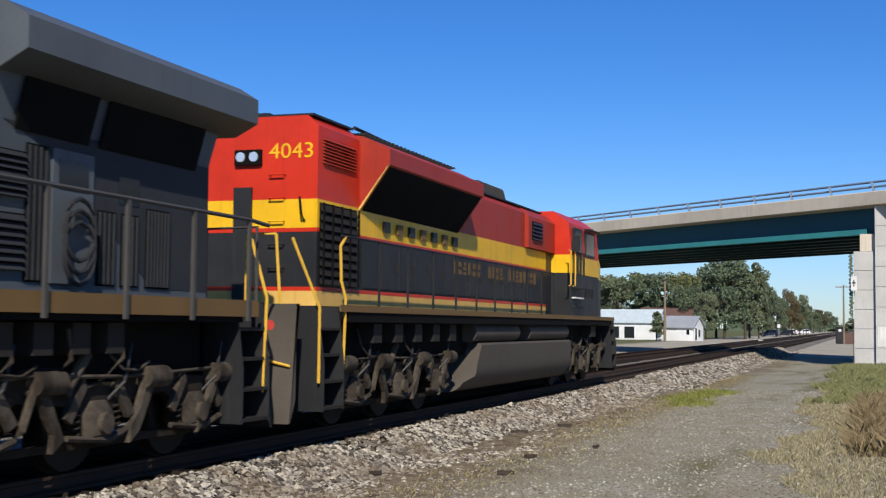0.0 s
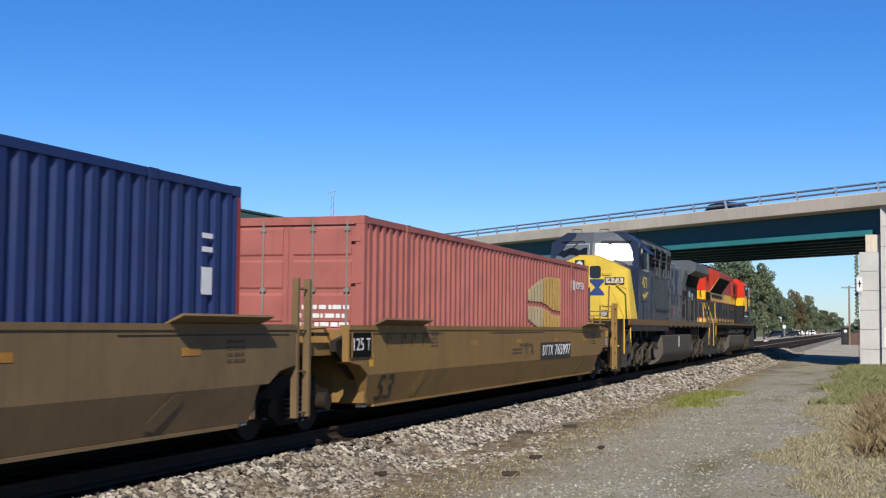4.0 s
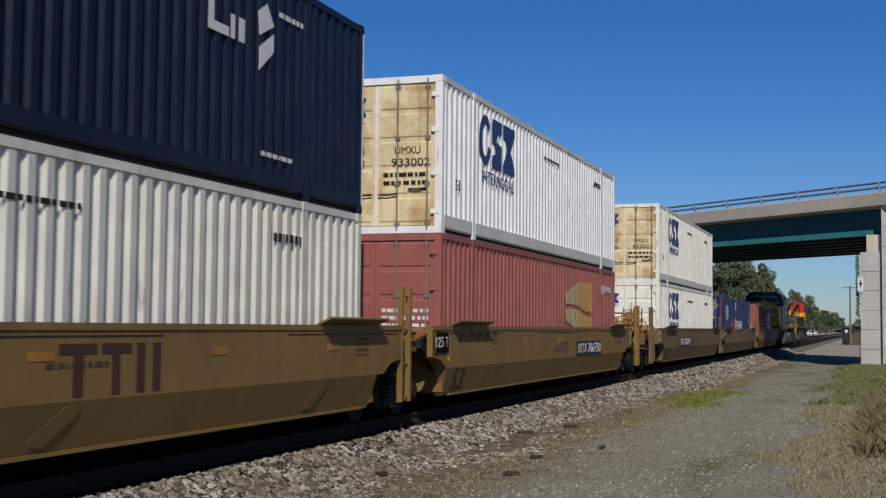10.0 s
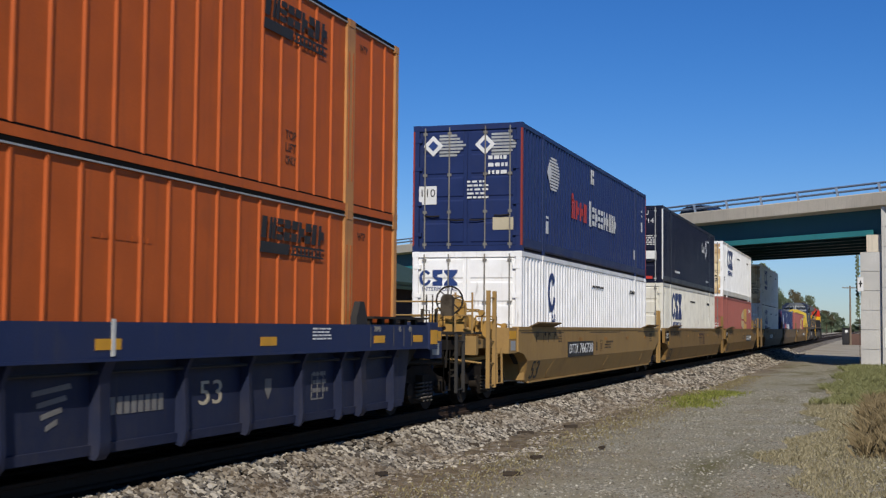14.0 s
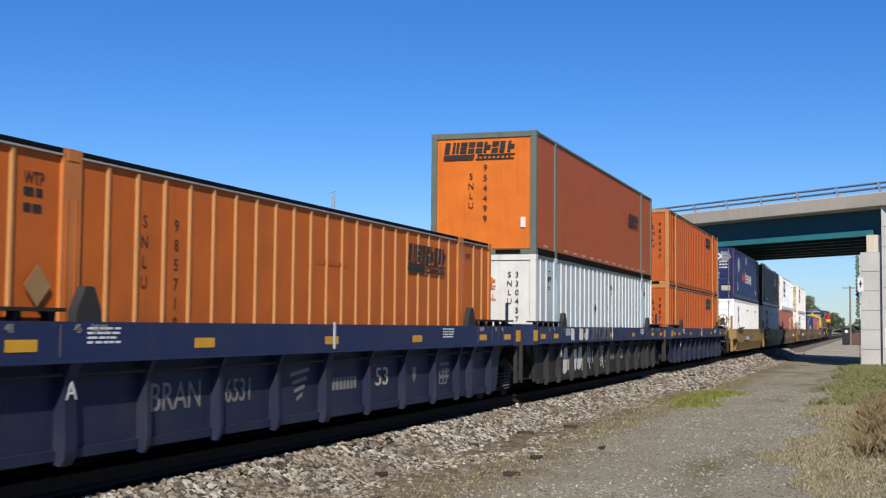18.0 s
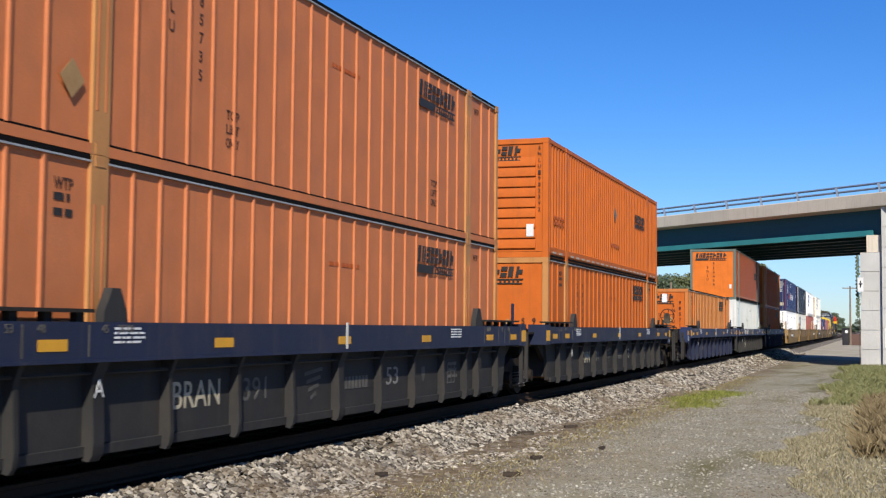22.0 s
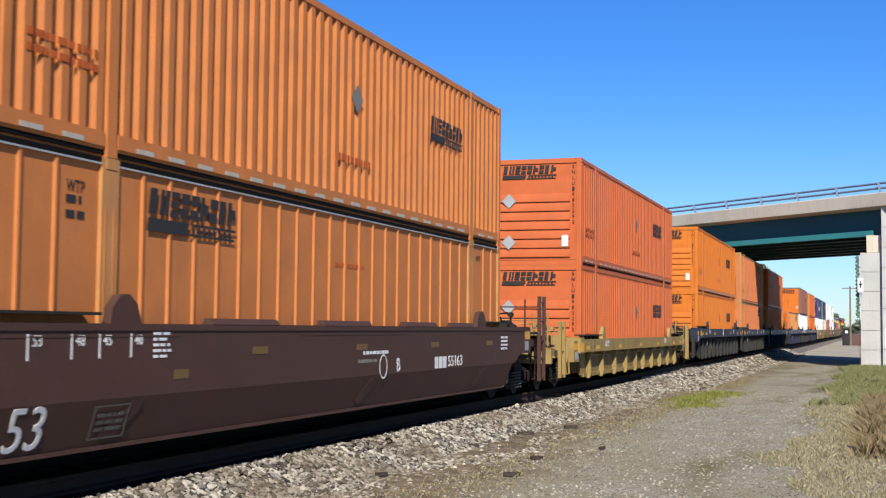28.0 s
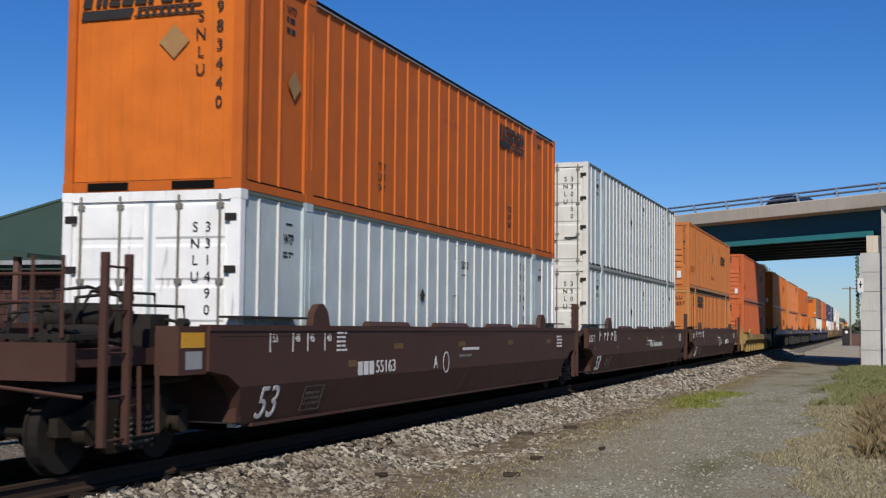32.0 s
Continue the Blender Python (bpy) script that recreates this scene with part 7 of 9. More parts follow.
    part("side_pipe", rod(B(), [(w + 0.05, Y(2.75), 4.25), (w + 0.06, Y(3.4), 3.5), (w + 0.08, Y(3.6), 3.2), (w + 0.08, Y(4.9), 3.2), (w + 0.05, Y(4.9), 2.3)], 0.025, 6), "loco_grey", t)
    part("locker", box(B(), w, w + 0.3, Y(2.8), Y(4.3), 1.95, 2.45), "loco_grey", t, "grey equipment locker")
    bars("notice", "red_paint", t, on_side(w + 0.302, Y(3.9), 2.22), [(-0.12, 0.12, -0.12, 0.12)])
    # radiator cabin with wide wings
    shell(t, "radiator_cabin", [(-w, 1.85), (w, 1.85), (w, 3.5), (1.1, 3.95), (1.1, 4.05), (-1.1, 4.05), (-1.1, 3.95), (-w, 3.5)], Y(8.62), Y(13.66), "loco_grey", "grey radiator cabin")
    # the wing's cast shadow, painted on the cabin side as a dark panel
    part("blue_panel", loft(B(), [[(x, Y(9.75), 3.48), (x, Y(10.35), 3.3), (x, Y(11.6), 2.5), (x, Y(12.4), 1.95), (x, Y(13.65), 1.95), (x, Y(13.65), 3.48)] for x in (w, w + 0.006)]), "shade_dark_grey", t, "dark grey panel shaped like the wing's shadow")
    prof = [(-1.46, 4.06), (-1.46, 4.36), (-1.2, 4.52), (1.2, 4.52), (1.46, 4.36), (1.46, 4.06), (1.15, 3.9), (-1.15, 3.9)]
    part("radiator_wing", prism_y(B(), prof, Y(9.45), Y(14.0)), "loco_grey", t, "overhanging grey radiator wing")
    for y0, y1 in ((9.9, 11.1), (11.3, 13.3)):
        part("intake_screen", prism_y(B(), [(w + 0.01, 3.42), (w + 0.02, 3.40), (1.13, 3.9), (1.11, 3.92)], Y(y0), Y(y1)), "dark_gap", t, "black intake screen")
    for y0, z0, z1 in ((8.9, 2.75, 3.2), (9.6, 2.75, 3.2), (8.9, 2.05, 2.6), (9.6, 2.05, 2.6)):
        louvers(t, w + 0.003, Y(y0), Y(y0 + 0.5), z0, z1, 7, "shade_dark_grey")
    d = part("access_door", box(B(), w, w + 0.03, Y(10.5), Y(11.2), 1.95, 3.3), "loco_grey", t)
    part("pane", box(B(), w + 0.03, w + 0.036, Y(10.6), Y(11.1), 2.9, 3.2), "glass", d)
    part("pane", box(B(), w, w + 0.012, Y(11.7), Y(12.1), 2.85, 3.15), "glass", t)
    for k in range(3):
        bm = rod(B(), [(w + 0.12, Y(10.85 + 0.26 * math.cos(a)), 2.5 - k * 0.12 + 0.32 * math.sin(a)) for a in (i * math.tau / 12 for i in range(13))], 0.025, 6)
        part("cable_coil", bm, "rubber", t, "black coiled cable")
    for y0, y1, z0, z1 in ((10.1, 10.45, 1.95, 3.3), (11.3, 11.65, 1.95, 2.75), (11.75, 12.1, 1.95, 2.75), (12.25, 12.75, 1.95, 2.85)):
        f = part("grille", box(B(), w + 0.004, w + 0.014, Y(y0), Y(y1), z0, z1), "dark_gap", t, "dark slatted panel")
        k = max(3, int((y1 - y0) / 0.07))
        for i in range(k):
            y = y0 + (i + 0.5) * (y1 - y0) / k
            part("slat", box(B(), w + 0.014, w + 0.034, Y(y - 0.016), Y(y + 0.016), z0 + 0.02, z1 - 0.02), "shade_dark_grey", f)
    # cab
    cabp = [(-1.48, 1.55), (1.48, 1.55), (1.5, 3.5), (1.45, 4.36), (0.95, 4.72), (-0.95, 4.72), (-1.45, 4.36), (-1.5, 3.5)]
    rings = [[(x, Y(-4.84 + (0.28 if z > 4.4 else 0.12 if z > 4.2 else 0)), z) for x, z in cabp], [(x, Y(-2.7), z) for x, z in cabp]]
    part("cab", loft(B(), rings), "loco_blue", t, "dark blue crew cab")

    def screen(k, u, z, off):
        """A point of the cab's V-shaped front: u from the middle ridge to the corner on side k, off proud of the face."""
        return (k * 1.46 * u, Y(-5.22 + 0.316 * (z - 3.6) + 0.45 * u - off), z)
    rings = [[screen(-1, 1, z, 0), screen(1, 0, z, 0), screen(1, 1, z, 0), (1.46, Y(-4.45), z), (-1.46, Y(-4.45), z)] for z in (3.6, 4.36)]
    rings.append([(-0.96, Y(-4.48), 4.71), (0, Y(-4.72), 4.71), (0.96, Y(-4.48), 4.71), (0.96, Y(-4.3), 4.71), (-0.96, Y(-4.3), 4.71)])
    # grey instead of the cab's blue: sun on this face is put into colour
    part("cab_front", loft(B(), rings), "loco_grey", t, "V-shaped cab front above the nose, greyed as if sunlit", smooth=False)
    f = part("window_frame", box(B(), 1.47, 1.51, Y(-4.2), Y(-2.95), 3.45, 4.2), "grey_rail", t)
    for y0, y1 in ((-4.12, -3.6), (-3.52, -3.03)):
        part("pane", box(B(), 1.51, 1.516, Y(y0), Y(y1), 3.52, 4.13), "glass", f, "dark glass")
    part("visor", prism_y(B(), [(1.48, 4.24), (1.68, 4.02), (1.69, 4.04), (1.48, 4.27)], Y(-4.25), Y(-2.9)), "loco_blue", t)
    part("wind_deflector", box(B(), 1.5, 1.66, Y(-4.3), Y(-4.27), 3.5, 4.05), "glass", t)
    writing("lettering", "473", 0.52, "nose_yellow", t, on_side(1.506, Y(-3.75), 3.05), 0.9, "yellow road number")
    shape("emblem", "nose_yellow", t, on_side(1.506, Y(-3.7), 2.68), [[(-0.65, 0.02), (-0.1, -0.02), (-0.05, 0.1), (0.2, -0.04), (0.25, 0.08), (0.7, 0.12), (0.1, -0.14), (0.02, -0.05), (-0.2, -0.2)]], "yellow lightning flash")
    part("cab_step_light", box(B(), 1.49, 1.52, Y(-4.3), Y(-2.9), 2.42, 2.46), "loco_black", t)
    for y0 in (-3.9, -3.3):
        part("cab_hatch", box(B(), 1.485, 1.512, Y(y0), Y(y0 + 0.5), 1.75, 2.35), "loco_blue", t)
    # windscreens in the V
    for s in (-1, 1):
        f = part("windscreen_frame", loft(B(), [[screen(s, u, z, o) for u, o in ((0.06, 0.012), (0.93, 0.012), (0.93, -0.02), (0.06, -0.02))] for z in (3.74, 4.33)]), "grey_rail", t, "bright windscreen surround")
        part("pane", loft(B(), [[screen(s, u, z, o) for u, o in ((0.085, 0.018), (0.905, 0.018), (0.905, 0.0), (0.085, 0.0))] for z in (3.78, 4.295)]), "screen_glass", f, "dark glass")
        hang = [(0.12 + 0.76 * i / 12, 4.0 + 0.10 * abs(math.cos(i * math.tau / 12))) for i in range(13)]
        part("sun_curtain", loft(B(), [[screen(s, u, z - 0.14, 0.024), screen(s, u, z - 0.14, 0.019), screen(s, u, z + 0.1, 0.019), screen(s, u, z + 0.1, 0.024)] for u, z in hang]), "glass", f, "dark scalloped curtain")
        part("wiper", rod(B(), [screen(s, 0.35, 4.36, 0.04), screen(s, 0.62, 4.0, 0.035)], 0.014, 5), "dark_gap", f)
        part("rain_bar", rod(B(), [screen(s, 0.2, 4.34, 0.02), screen(s, 0.2, 4.40, 0.07), screen(s, 0.85, 4.40, 0.07), screen(s, 0.85, 4.34, 0.02)], 0.016, 5), "dark_gap", t)
        part("grab_iron", rod(B(), [(s * 0.8, Y(-5.35), 3.62), (s * 0.8, Y(-5.4), 3.75), (s * 1.2, Y(-5.4), 3.6), (s * 1.2, Y(-5.35), 3.48)], 0.016, 5), "dark_gap", t)
    for x, y in ((-0.8, -4.4), (0.1, -4.3), (0.9, -3.4)):
        part("roof_antenna", rod(B(), [(x, Y(y), 4.7), (x, Y(y), 4.84), (x + 0.3, Y(y), 4.84), (x + 0.3, Y(y), 4.7)], 0.014, 5), "dark_gap", t)
    # nose
    def nose_ring(a, hw, zs, zc):
        return [(-hw, Y(a), 1.85), (hw, Y(a), 1.85), (hw, Y(a), zs), (0.3, Y(a), zc), (-0.3, Y(a), zc), (-hw, Y(a), zs)]
    part("nose", loft(B(), [nose_ring(-5.6, 1.32, 3.42, 3.88), nose_ring(-4.9, 1.46, 3.5, 3.84)]), "loco_blue", t, "blue nose")
    part("nose_front", loft(B(), [nose_ring(-5.68, 1.29, 3.40, 3.87), nose_ring(-5.6, 1.325, 3.43, 3.89)]), "nose_yellow", t, "yellow nose front")
    part("nose_wedge", loft(B(), [[(1.325, Y(-5.6), 1.85), (1.33, Y(-5.6), 1.85), (1.33, Y(-5.6), 3.42), (1.325, Y(-5.6), 3.42)], [(1.46, Y(-4.92), 1.85), (1.468, Y(-4.92), 1.85), (1.345, Y(-5.52), 3.42), (1.337, Y(-5.52), 3.42)]]), "nose_yellow", t, "yellow wedge")
    part("nose_top", loft(B(), [[(x * k, Y(a), z + 0.004) for x, z in ((-1.3, 3.41), (-0.3, 3.88), (0.3, 3.88), (1.3, 3.41), (1.3, 3.43), (0.3, 3.90), (-0.3, 3.90), (-1.3, 3.43))] for a, k in ((-5.66, 1.0), (-5.3, 1.04))]), "nose_yellow", t)
    yf = Y(-5.684)
    logo_parts("navy_paint", t, on_rear(-0.15, yf - 0.026, 2.86), 0.52)
    g = part("headlight_box", box(B(), -0.42, -0.12, yf - 0.05, yf + 0.01, 3.22, 3.74), "steel", t)
    for z in (3.36, 3.6):
        part("lens", drum(B(), (-0.27, yf - 0.055, z), "y", 0.03, 0.105, 16), "lamp_glass", g, "clear headlight lens")
    part("nose_door", box(B(), -0.08, 0.5, yf - 0.02, yf, 1.95, 3.75), "nose_yellow", t, "yellow nose door")
    part("pane", prism_y(B(), [(0.06, 3.2), (0.12, 3.15), (0.36, 3.15), (0.42, 3.2), (0.42, 3.5), (0.36, 3.55), (0.12, 3.55), (0.06, 3.5)], yf - 0.03, yf - 0.02), "glass", t, "dark door window")
    for x in (-0.87, 0.87):
        b = part("number_board", box(B(), x - 0.31, x + 0.31, yf - 0.05, yf + 0.01, 2.97, 3.18), "black_paint", t)
        part("board_face", box(B(), x - 0.285, x + 0.285, yf - 0.054, yf - 0.05, 2.99, 3.16), "valve", b, "cream number board")
        writing("lettering", "473", 0.22, "black_paint", b, on_rear(x, yf - 0.056, 3.08), 0.42)
    for x, z in ((-0.7, 3.45), (0.62, 3.3), (0.62, 2.3), (-0.6, 2.35), (-0.62, 2.7)):
        part("grab_iron", rod(B(), [(x - 0.14, yf, z), (x - 0.14, yf - 0.08, z), (x + 0.14, yf - 0.08, z), (x + 0.14, yf, z)], 0.014, 5), "nose_yellow", t)
    # tank
    tp = tank_prof(1.45, 1.31, 0.24)
    rings = [[(x, Y(0.2 + 0.35 * math.sin(math.pi * min(1.0, max(0.0, (1.1 - z) / 0.7))) - 0.3 * max(0.0, (0.5 - z) / 0.26)), z) for x, z in tp], [(x, Y(8.1), z) for x, z in tp]]
    part("fuel_tank", loft(B(), rings), "tank", t, "grey dusty fuel tank")
    part("tank_gauge", box(B(), 1.45, 1.47, Y(4.4), Y(4.45), 0.85, 1.25), "white_paint", t)
    part("bell", drum(B(), (1.2, Y(-0.2), 0.95), "z", 0.3, 0.2, 14, 0.1), "truck", t, "iron bell")
    for k, y in enumerate((2.2, 3.0, 4.0)):
        part("filler_cap", drum(B(), (1.25, Y(y), 1.40), "z", 0.16, 0.1, 10), ("spring", "red_trim", "tank")[k], t)
    for k in range(8):
        y = Y(8.6 + k * 0.6) if k < 5 else Y(-5.0 + (k - 5) * 1.2)
        part("underframe_box", box(B(), 1.05, 1.35, y, y + 0.3, 1.25, 1.56), "steel", t)
    for k in range(3):
        part("cable", rod(B(), [(1.3, Y(9.5 + k * 0.9), 1.5), (1.34, Y(9.5 + k * 0.9), 1.2), (1.2, Y(9.3 + k * 0.9), 0.95), (1.2, Y(9.0 + k * 0.9), 0.9)], 0.025, 6), "dusty_iron", t)
    engine_truck(t, Y(-3.4))
    engine_truck(t, Y(11.1))
    part("end_platform", box(B(), -1.0, 1.0, Y(-7.3), Y(-6.6), 1.6, 1.83), "loco_black", t)
    part("end_platform", box(B(), -1.0, 1.0, Y(13.4), Y(14.4), 1.6, 1.83), "loco_black", t)
    part("end_door", box(B(), -0.3, 0.3, Y(13.66), Y(13.69), 1.9, 3.7), "loco_black", t)
    end_details(t, Y(-7.35), -1, "truck", "rail_yellow")
    end_details(t, Y(14.45), 1, "loco_black", "rail_yellow")
    for s in (1, -1):
        stairs(t, Y(-6.6), -1, "well_slate", s)
        stairs(t, Y(14.0), 1, "loco_black", s)
        ps = [(s * 1.545, Y(1.7 + i * 1.33), 2.83) for i in range(10)]
        rail_run(t, [(s * 1.545, Y(1.6), 2.86)] + ps + [(s * 1.53, Y(14.2), 2.80)], "handrail_grey", ps, r=0.026, base=1.6, flat=True)
        rail_run(t, [(s * 1.4, Y(14.15), 1.84), (s * 1.4, Y(14.15), 2.78), (s * 0.6, Y(14.3), 2.78), (s * 0.6, Y(14.3), 1.84)], "handrail_grey", r=0.024)
        rail_run(t, [(s * 1.42, Y(14.35), 0.7), (s * 1.45, Y(14.35), 1.9), (s * 1.2, Y(14.3), 2.8)], "rail_yellow", r=0.022)
        rail_run(t, [(s * 1.47, Y(-6.2), 0.75), (s * 1.47, Y(-6.2), 1.95), (s * 1.3, Y(-5.9), 2.8), (s * 0.95, Y(-5.75), 2.95)], "rail_yellow", r=0.024)
        rail_run(t, [(s * 1.42, Y(-7.0), 0.75), (s * 1.42, Y(-7.0), 1.9), (s * 1.0, Y(-7.2), 2.85)], "rail_yellow", r=0.024)
        rail_run(t, [(s * 0.38, Y(-7.25), 1.84), (s * 0.38, Y(-7.25), 2.8), (0.0, Y(-7.25), 2.8)], "handrail_grey", r=0.03)
        rail_run(t, [(s * 0.95, Y(-7.25), 1.2), (s * 1.0, Y(-7.25), 2.85)], "well_tan" if s > 0 else "loco_black", r=0.025)
    for x in (-1.15, 0.85):
        l = part("ditch_light", drum(B(), (x, Y(-7.2), 2.0), "y", 0.2, 0.12, 14), "loco_black", t)
        part("lens", drum(B(), (x, Y(-7.31), 2.0), "y", 0.02, 0.1, 14), "lamp_glass", l, "clear ditch-light lens")
    return t


def shell_box(w, y0, y1, z0, z1):
    return box(B(), -w, w, y0, y1, z0, z1)
# ---- the train's make-up: each unit by the place of its load's front end at the start ----
MOVERS = []


def put(ob, y, z=0.0):
    MOVERS.append((ob, y, z))


def load(y_front, lower, upper=None, z=0.36):
    put(lower, y_front - HL, z)
    if upper:
        put(upper, y_front - HL, z + CH)


put(lead_engine(), 26.5)
put(trail_engine(), 3.3)
tan = "articulated ochre-brown well cars"
FRONT = dict(a=(-11.6, -31.75, -51.55), b=(-76.15, -96.05, -115.95), c=(-139.85, -159.95, -179.7), d=(-203.95, -224.4, -244.1), e=(-267.85,), f=(-291.75, -311.98, -331.95))

u = smooth_well("weathered ochre-brown well car unit with a black number panel", "well_tan", tan, trucks=(1, -1), long_ends=(1,), markings="plate", plate_y=3.35, seed=1)
writing("lettering", "765997", 0.36, "white_paint", u, on_side(1.55, 3.95, TOP - 0.53), 1.6, shear=0.16)
writing("lettering", "A", 0.34, "black_paint", u, on_side(1.544, 1.12, TOP - 0.5))
put(u, FRONT["a"][0] - HL)
load(FRONT["a"][0], red_single("faded red corrugated container with a yellow emblem, alone in its well", 1))
u = smooth_well("weathered ochre-brown middle well car unit", "well_drab", tan, trucks=(-1,), seed=2)
put(u, FRONT["a"][1] - HL)
load(FRONT["a"][1], stack_blue("blue corrugated container with red end posts, alone in its well", 2))
u = smooth_well("weathered ochre-brown end well car unit with a hand brake", "well_drab", tan, trucks=(-1,), long_ends=(-1,), markings="plate", seed=3)
writing("lettering", "765997", 0.36, "white_paint", u, on_side(1.55, -2.55, TOP - 0.53), 1.6, shear=0.16)
writing("lettering", "B", 0.34, "black_paint", u, on_side(1.544, -1.2, TOP - 0.5))
put(u, FRONT["a"][2] - HL)
load(FRONT["a"][2], white_heavy("dull white corrugated container with a navy logo", "cream_box", seed=4),
     white_heavy("dull white corrugated container with rust-stained doors", "cream_box", door="rust_door", seed=5, big_rail=True, rail="cream_rail"))

u = smooth_well("weathered ochre-brown well car unit with a black number panel", "well_tan", tan, trucks=(1, -1), long_ends=(1,), markings="plate", plate_y=3.35, seed=4)
writing("lettering", "766730", 0.36, "white_paint", u, on_side(1.55, 3.95, TOP - 0.53), 1.6, shear=0.16)
put(u, FRONT["b"][0] - HL)
load(FRONT["b"][0], red_single("faded red corrugated container with a yellow emblem under a white one", 7),
     white_heavy("white corrugated container with rust-stained doors", "white_box", door="rust_door", seed=8, big_rail=True, rail="cream_rail"))
u = smooth_well("weathered ochre-brown middle well car unit with faded logo", "well_tan", tan, trucks=(-1,), seed=5)
bars("logo", "well_brown", u, on_side(1.543, 1.0, TOP - 0.42), [(-0.7, -0.1, 0.14, 0.24), (-0.48, -0.32, -0.26, 0.14), (-0.02, 0.5, 0.14, 0.24), (0.16, 0.3, -0.26, 0.14), (0.6, 0.75, -0.26, 0.24), (0.9, 1.05, -0.26, 0.24)])
put(u, FRONT["b"][1] - HL)
load(FRONT["b"][1], white_heavy("dull cream corrugated container with a navy logo", "dull_cream", seed=9), navy_box("dark navy corrugated container with a white emblem", 10))
u = smooth_well("weathered ochre-brown end well car unit with a hand brake", "well_gold", tan, trucks=(-1,), long_ends=(-1,), markings="plate", seed=6)
writing("lettering", "766730", 0.36, "white_paint", u, on_side(1.55, -2.55, TOP - 0.53), 1.6, shear=0.16)
writing("lettering", "B", 0.34, "black_paint", u, on_side(1.544, -1.2, TOP - 0.5))
put(u, FRONT["b"][2] - HL)
load(FRONT["b"][2], white_heavy("white corrugated container with a navy logo on its doors", "white_box", seed=11, logo="ring"),
     stack_blue("blue corrugated container with red end posts, on a white one", 12))

blue = "articulated navy-blue well cars"
for k, y in enumerate(FRONT["c"]):
    u = ribbed_well("strong navy-blue ribbed well car unit" + (" with white graffiti" if k == 1 else ""), "well_royal", "well_slate" if k == 1 else "well_blue", blue, trucks=((1, -1), (-1,), (-1,))[k], long_ends=((1,), (), (-1,))[k], seed=k, graffiti=k == 1, gear="steel")
    put(u, y - HL)
load(FRONT["c"][0], orange_plain("orange ribbed container under another", "rust_orange", 0), orange_plain("orange ribbed container on another", "rust_orange", 1))
load(FRONT["c"][1], pale_plain("white ribbed container with an orange logo on its end", "smooth", 1, "330457", logo=True), orange_flat("faded red-orange smooth container with grey posts", 2))
single = orange_plain("orange ribbed container alone in its well, taped patches on its end", "deep_orange", 0, post="dusty_orange", rib="amber_post")
for x in (-0.13, 0.30):
    bars("tape_patch", "white_paint", single, on_rear(x, YR - 0.010, 2.5), [(-0.11, 0.11, -0.18, 0.18)], "white tape patch")
bars("print", "black_paint", single, on_rear(-0.15, YR - 0.016, 2.52), [(-0.07, 0.07, -0.06, 0.12)])
load(FRONT["c"][2], single)
for k, y in enumerate(FRONT["d"]):
    u = ribbed_well("navy-blue and slate ribbed well car unit", "well_blue", "well_slate", blue, trucks=((1, -1), (-1,), (-1,))[k], long_ends=((1,), (), (-1,))[k], seed=k + 4)
    put(u, y - HL)
load(FRONT["d"][0], orange_plain("deep orange ribbed container with amber posts", "deep_orange", 3), orange_corr("deep orange corrugated container with a ribbed end", "deep_orange", 1))
load(FRONT["d"][1], orange_plain("pale coral-orange ribbed container", "pale_coral", 2), orange_plain("pale coral-orange ribbed container with tape patches", "pale_coral", 3))
load(FRONT["d"][2], orange_corr("bright orange corrugated container under another", "bright_orange", 2), orange_corr("bright orange corrugated container with diamond placards", "bright_orange", 4))
u = ribbed_well("ochre-yellow ribbed single well car", "well_ochre", "well_ochre", "single well car", top=1.27, chord_h=0.3, trucks=(1, -1), long_ends=(1, -1), seed=9, gear="well_ochre")
put(u, FRONT["e"][0] - HL)
load(FRONT["e"][0], orange_corr("coral-red corrugated container under another", "coral_box", 6), orange_corr("coral-red corrugated container on another", "coral_box", 8), z=0.36)
brown = "articulated red-brown well cars"
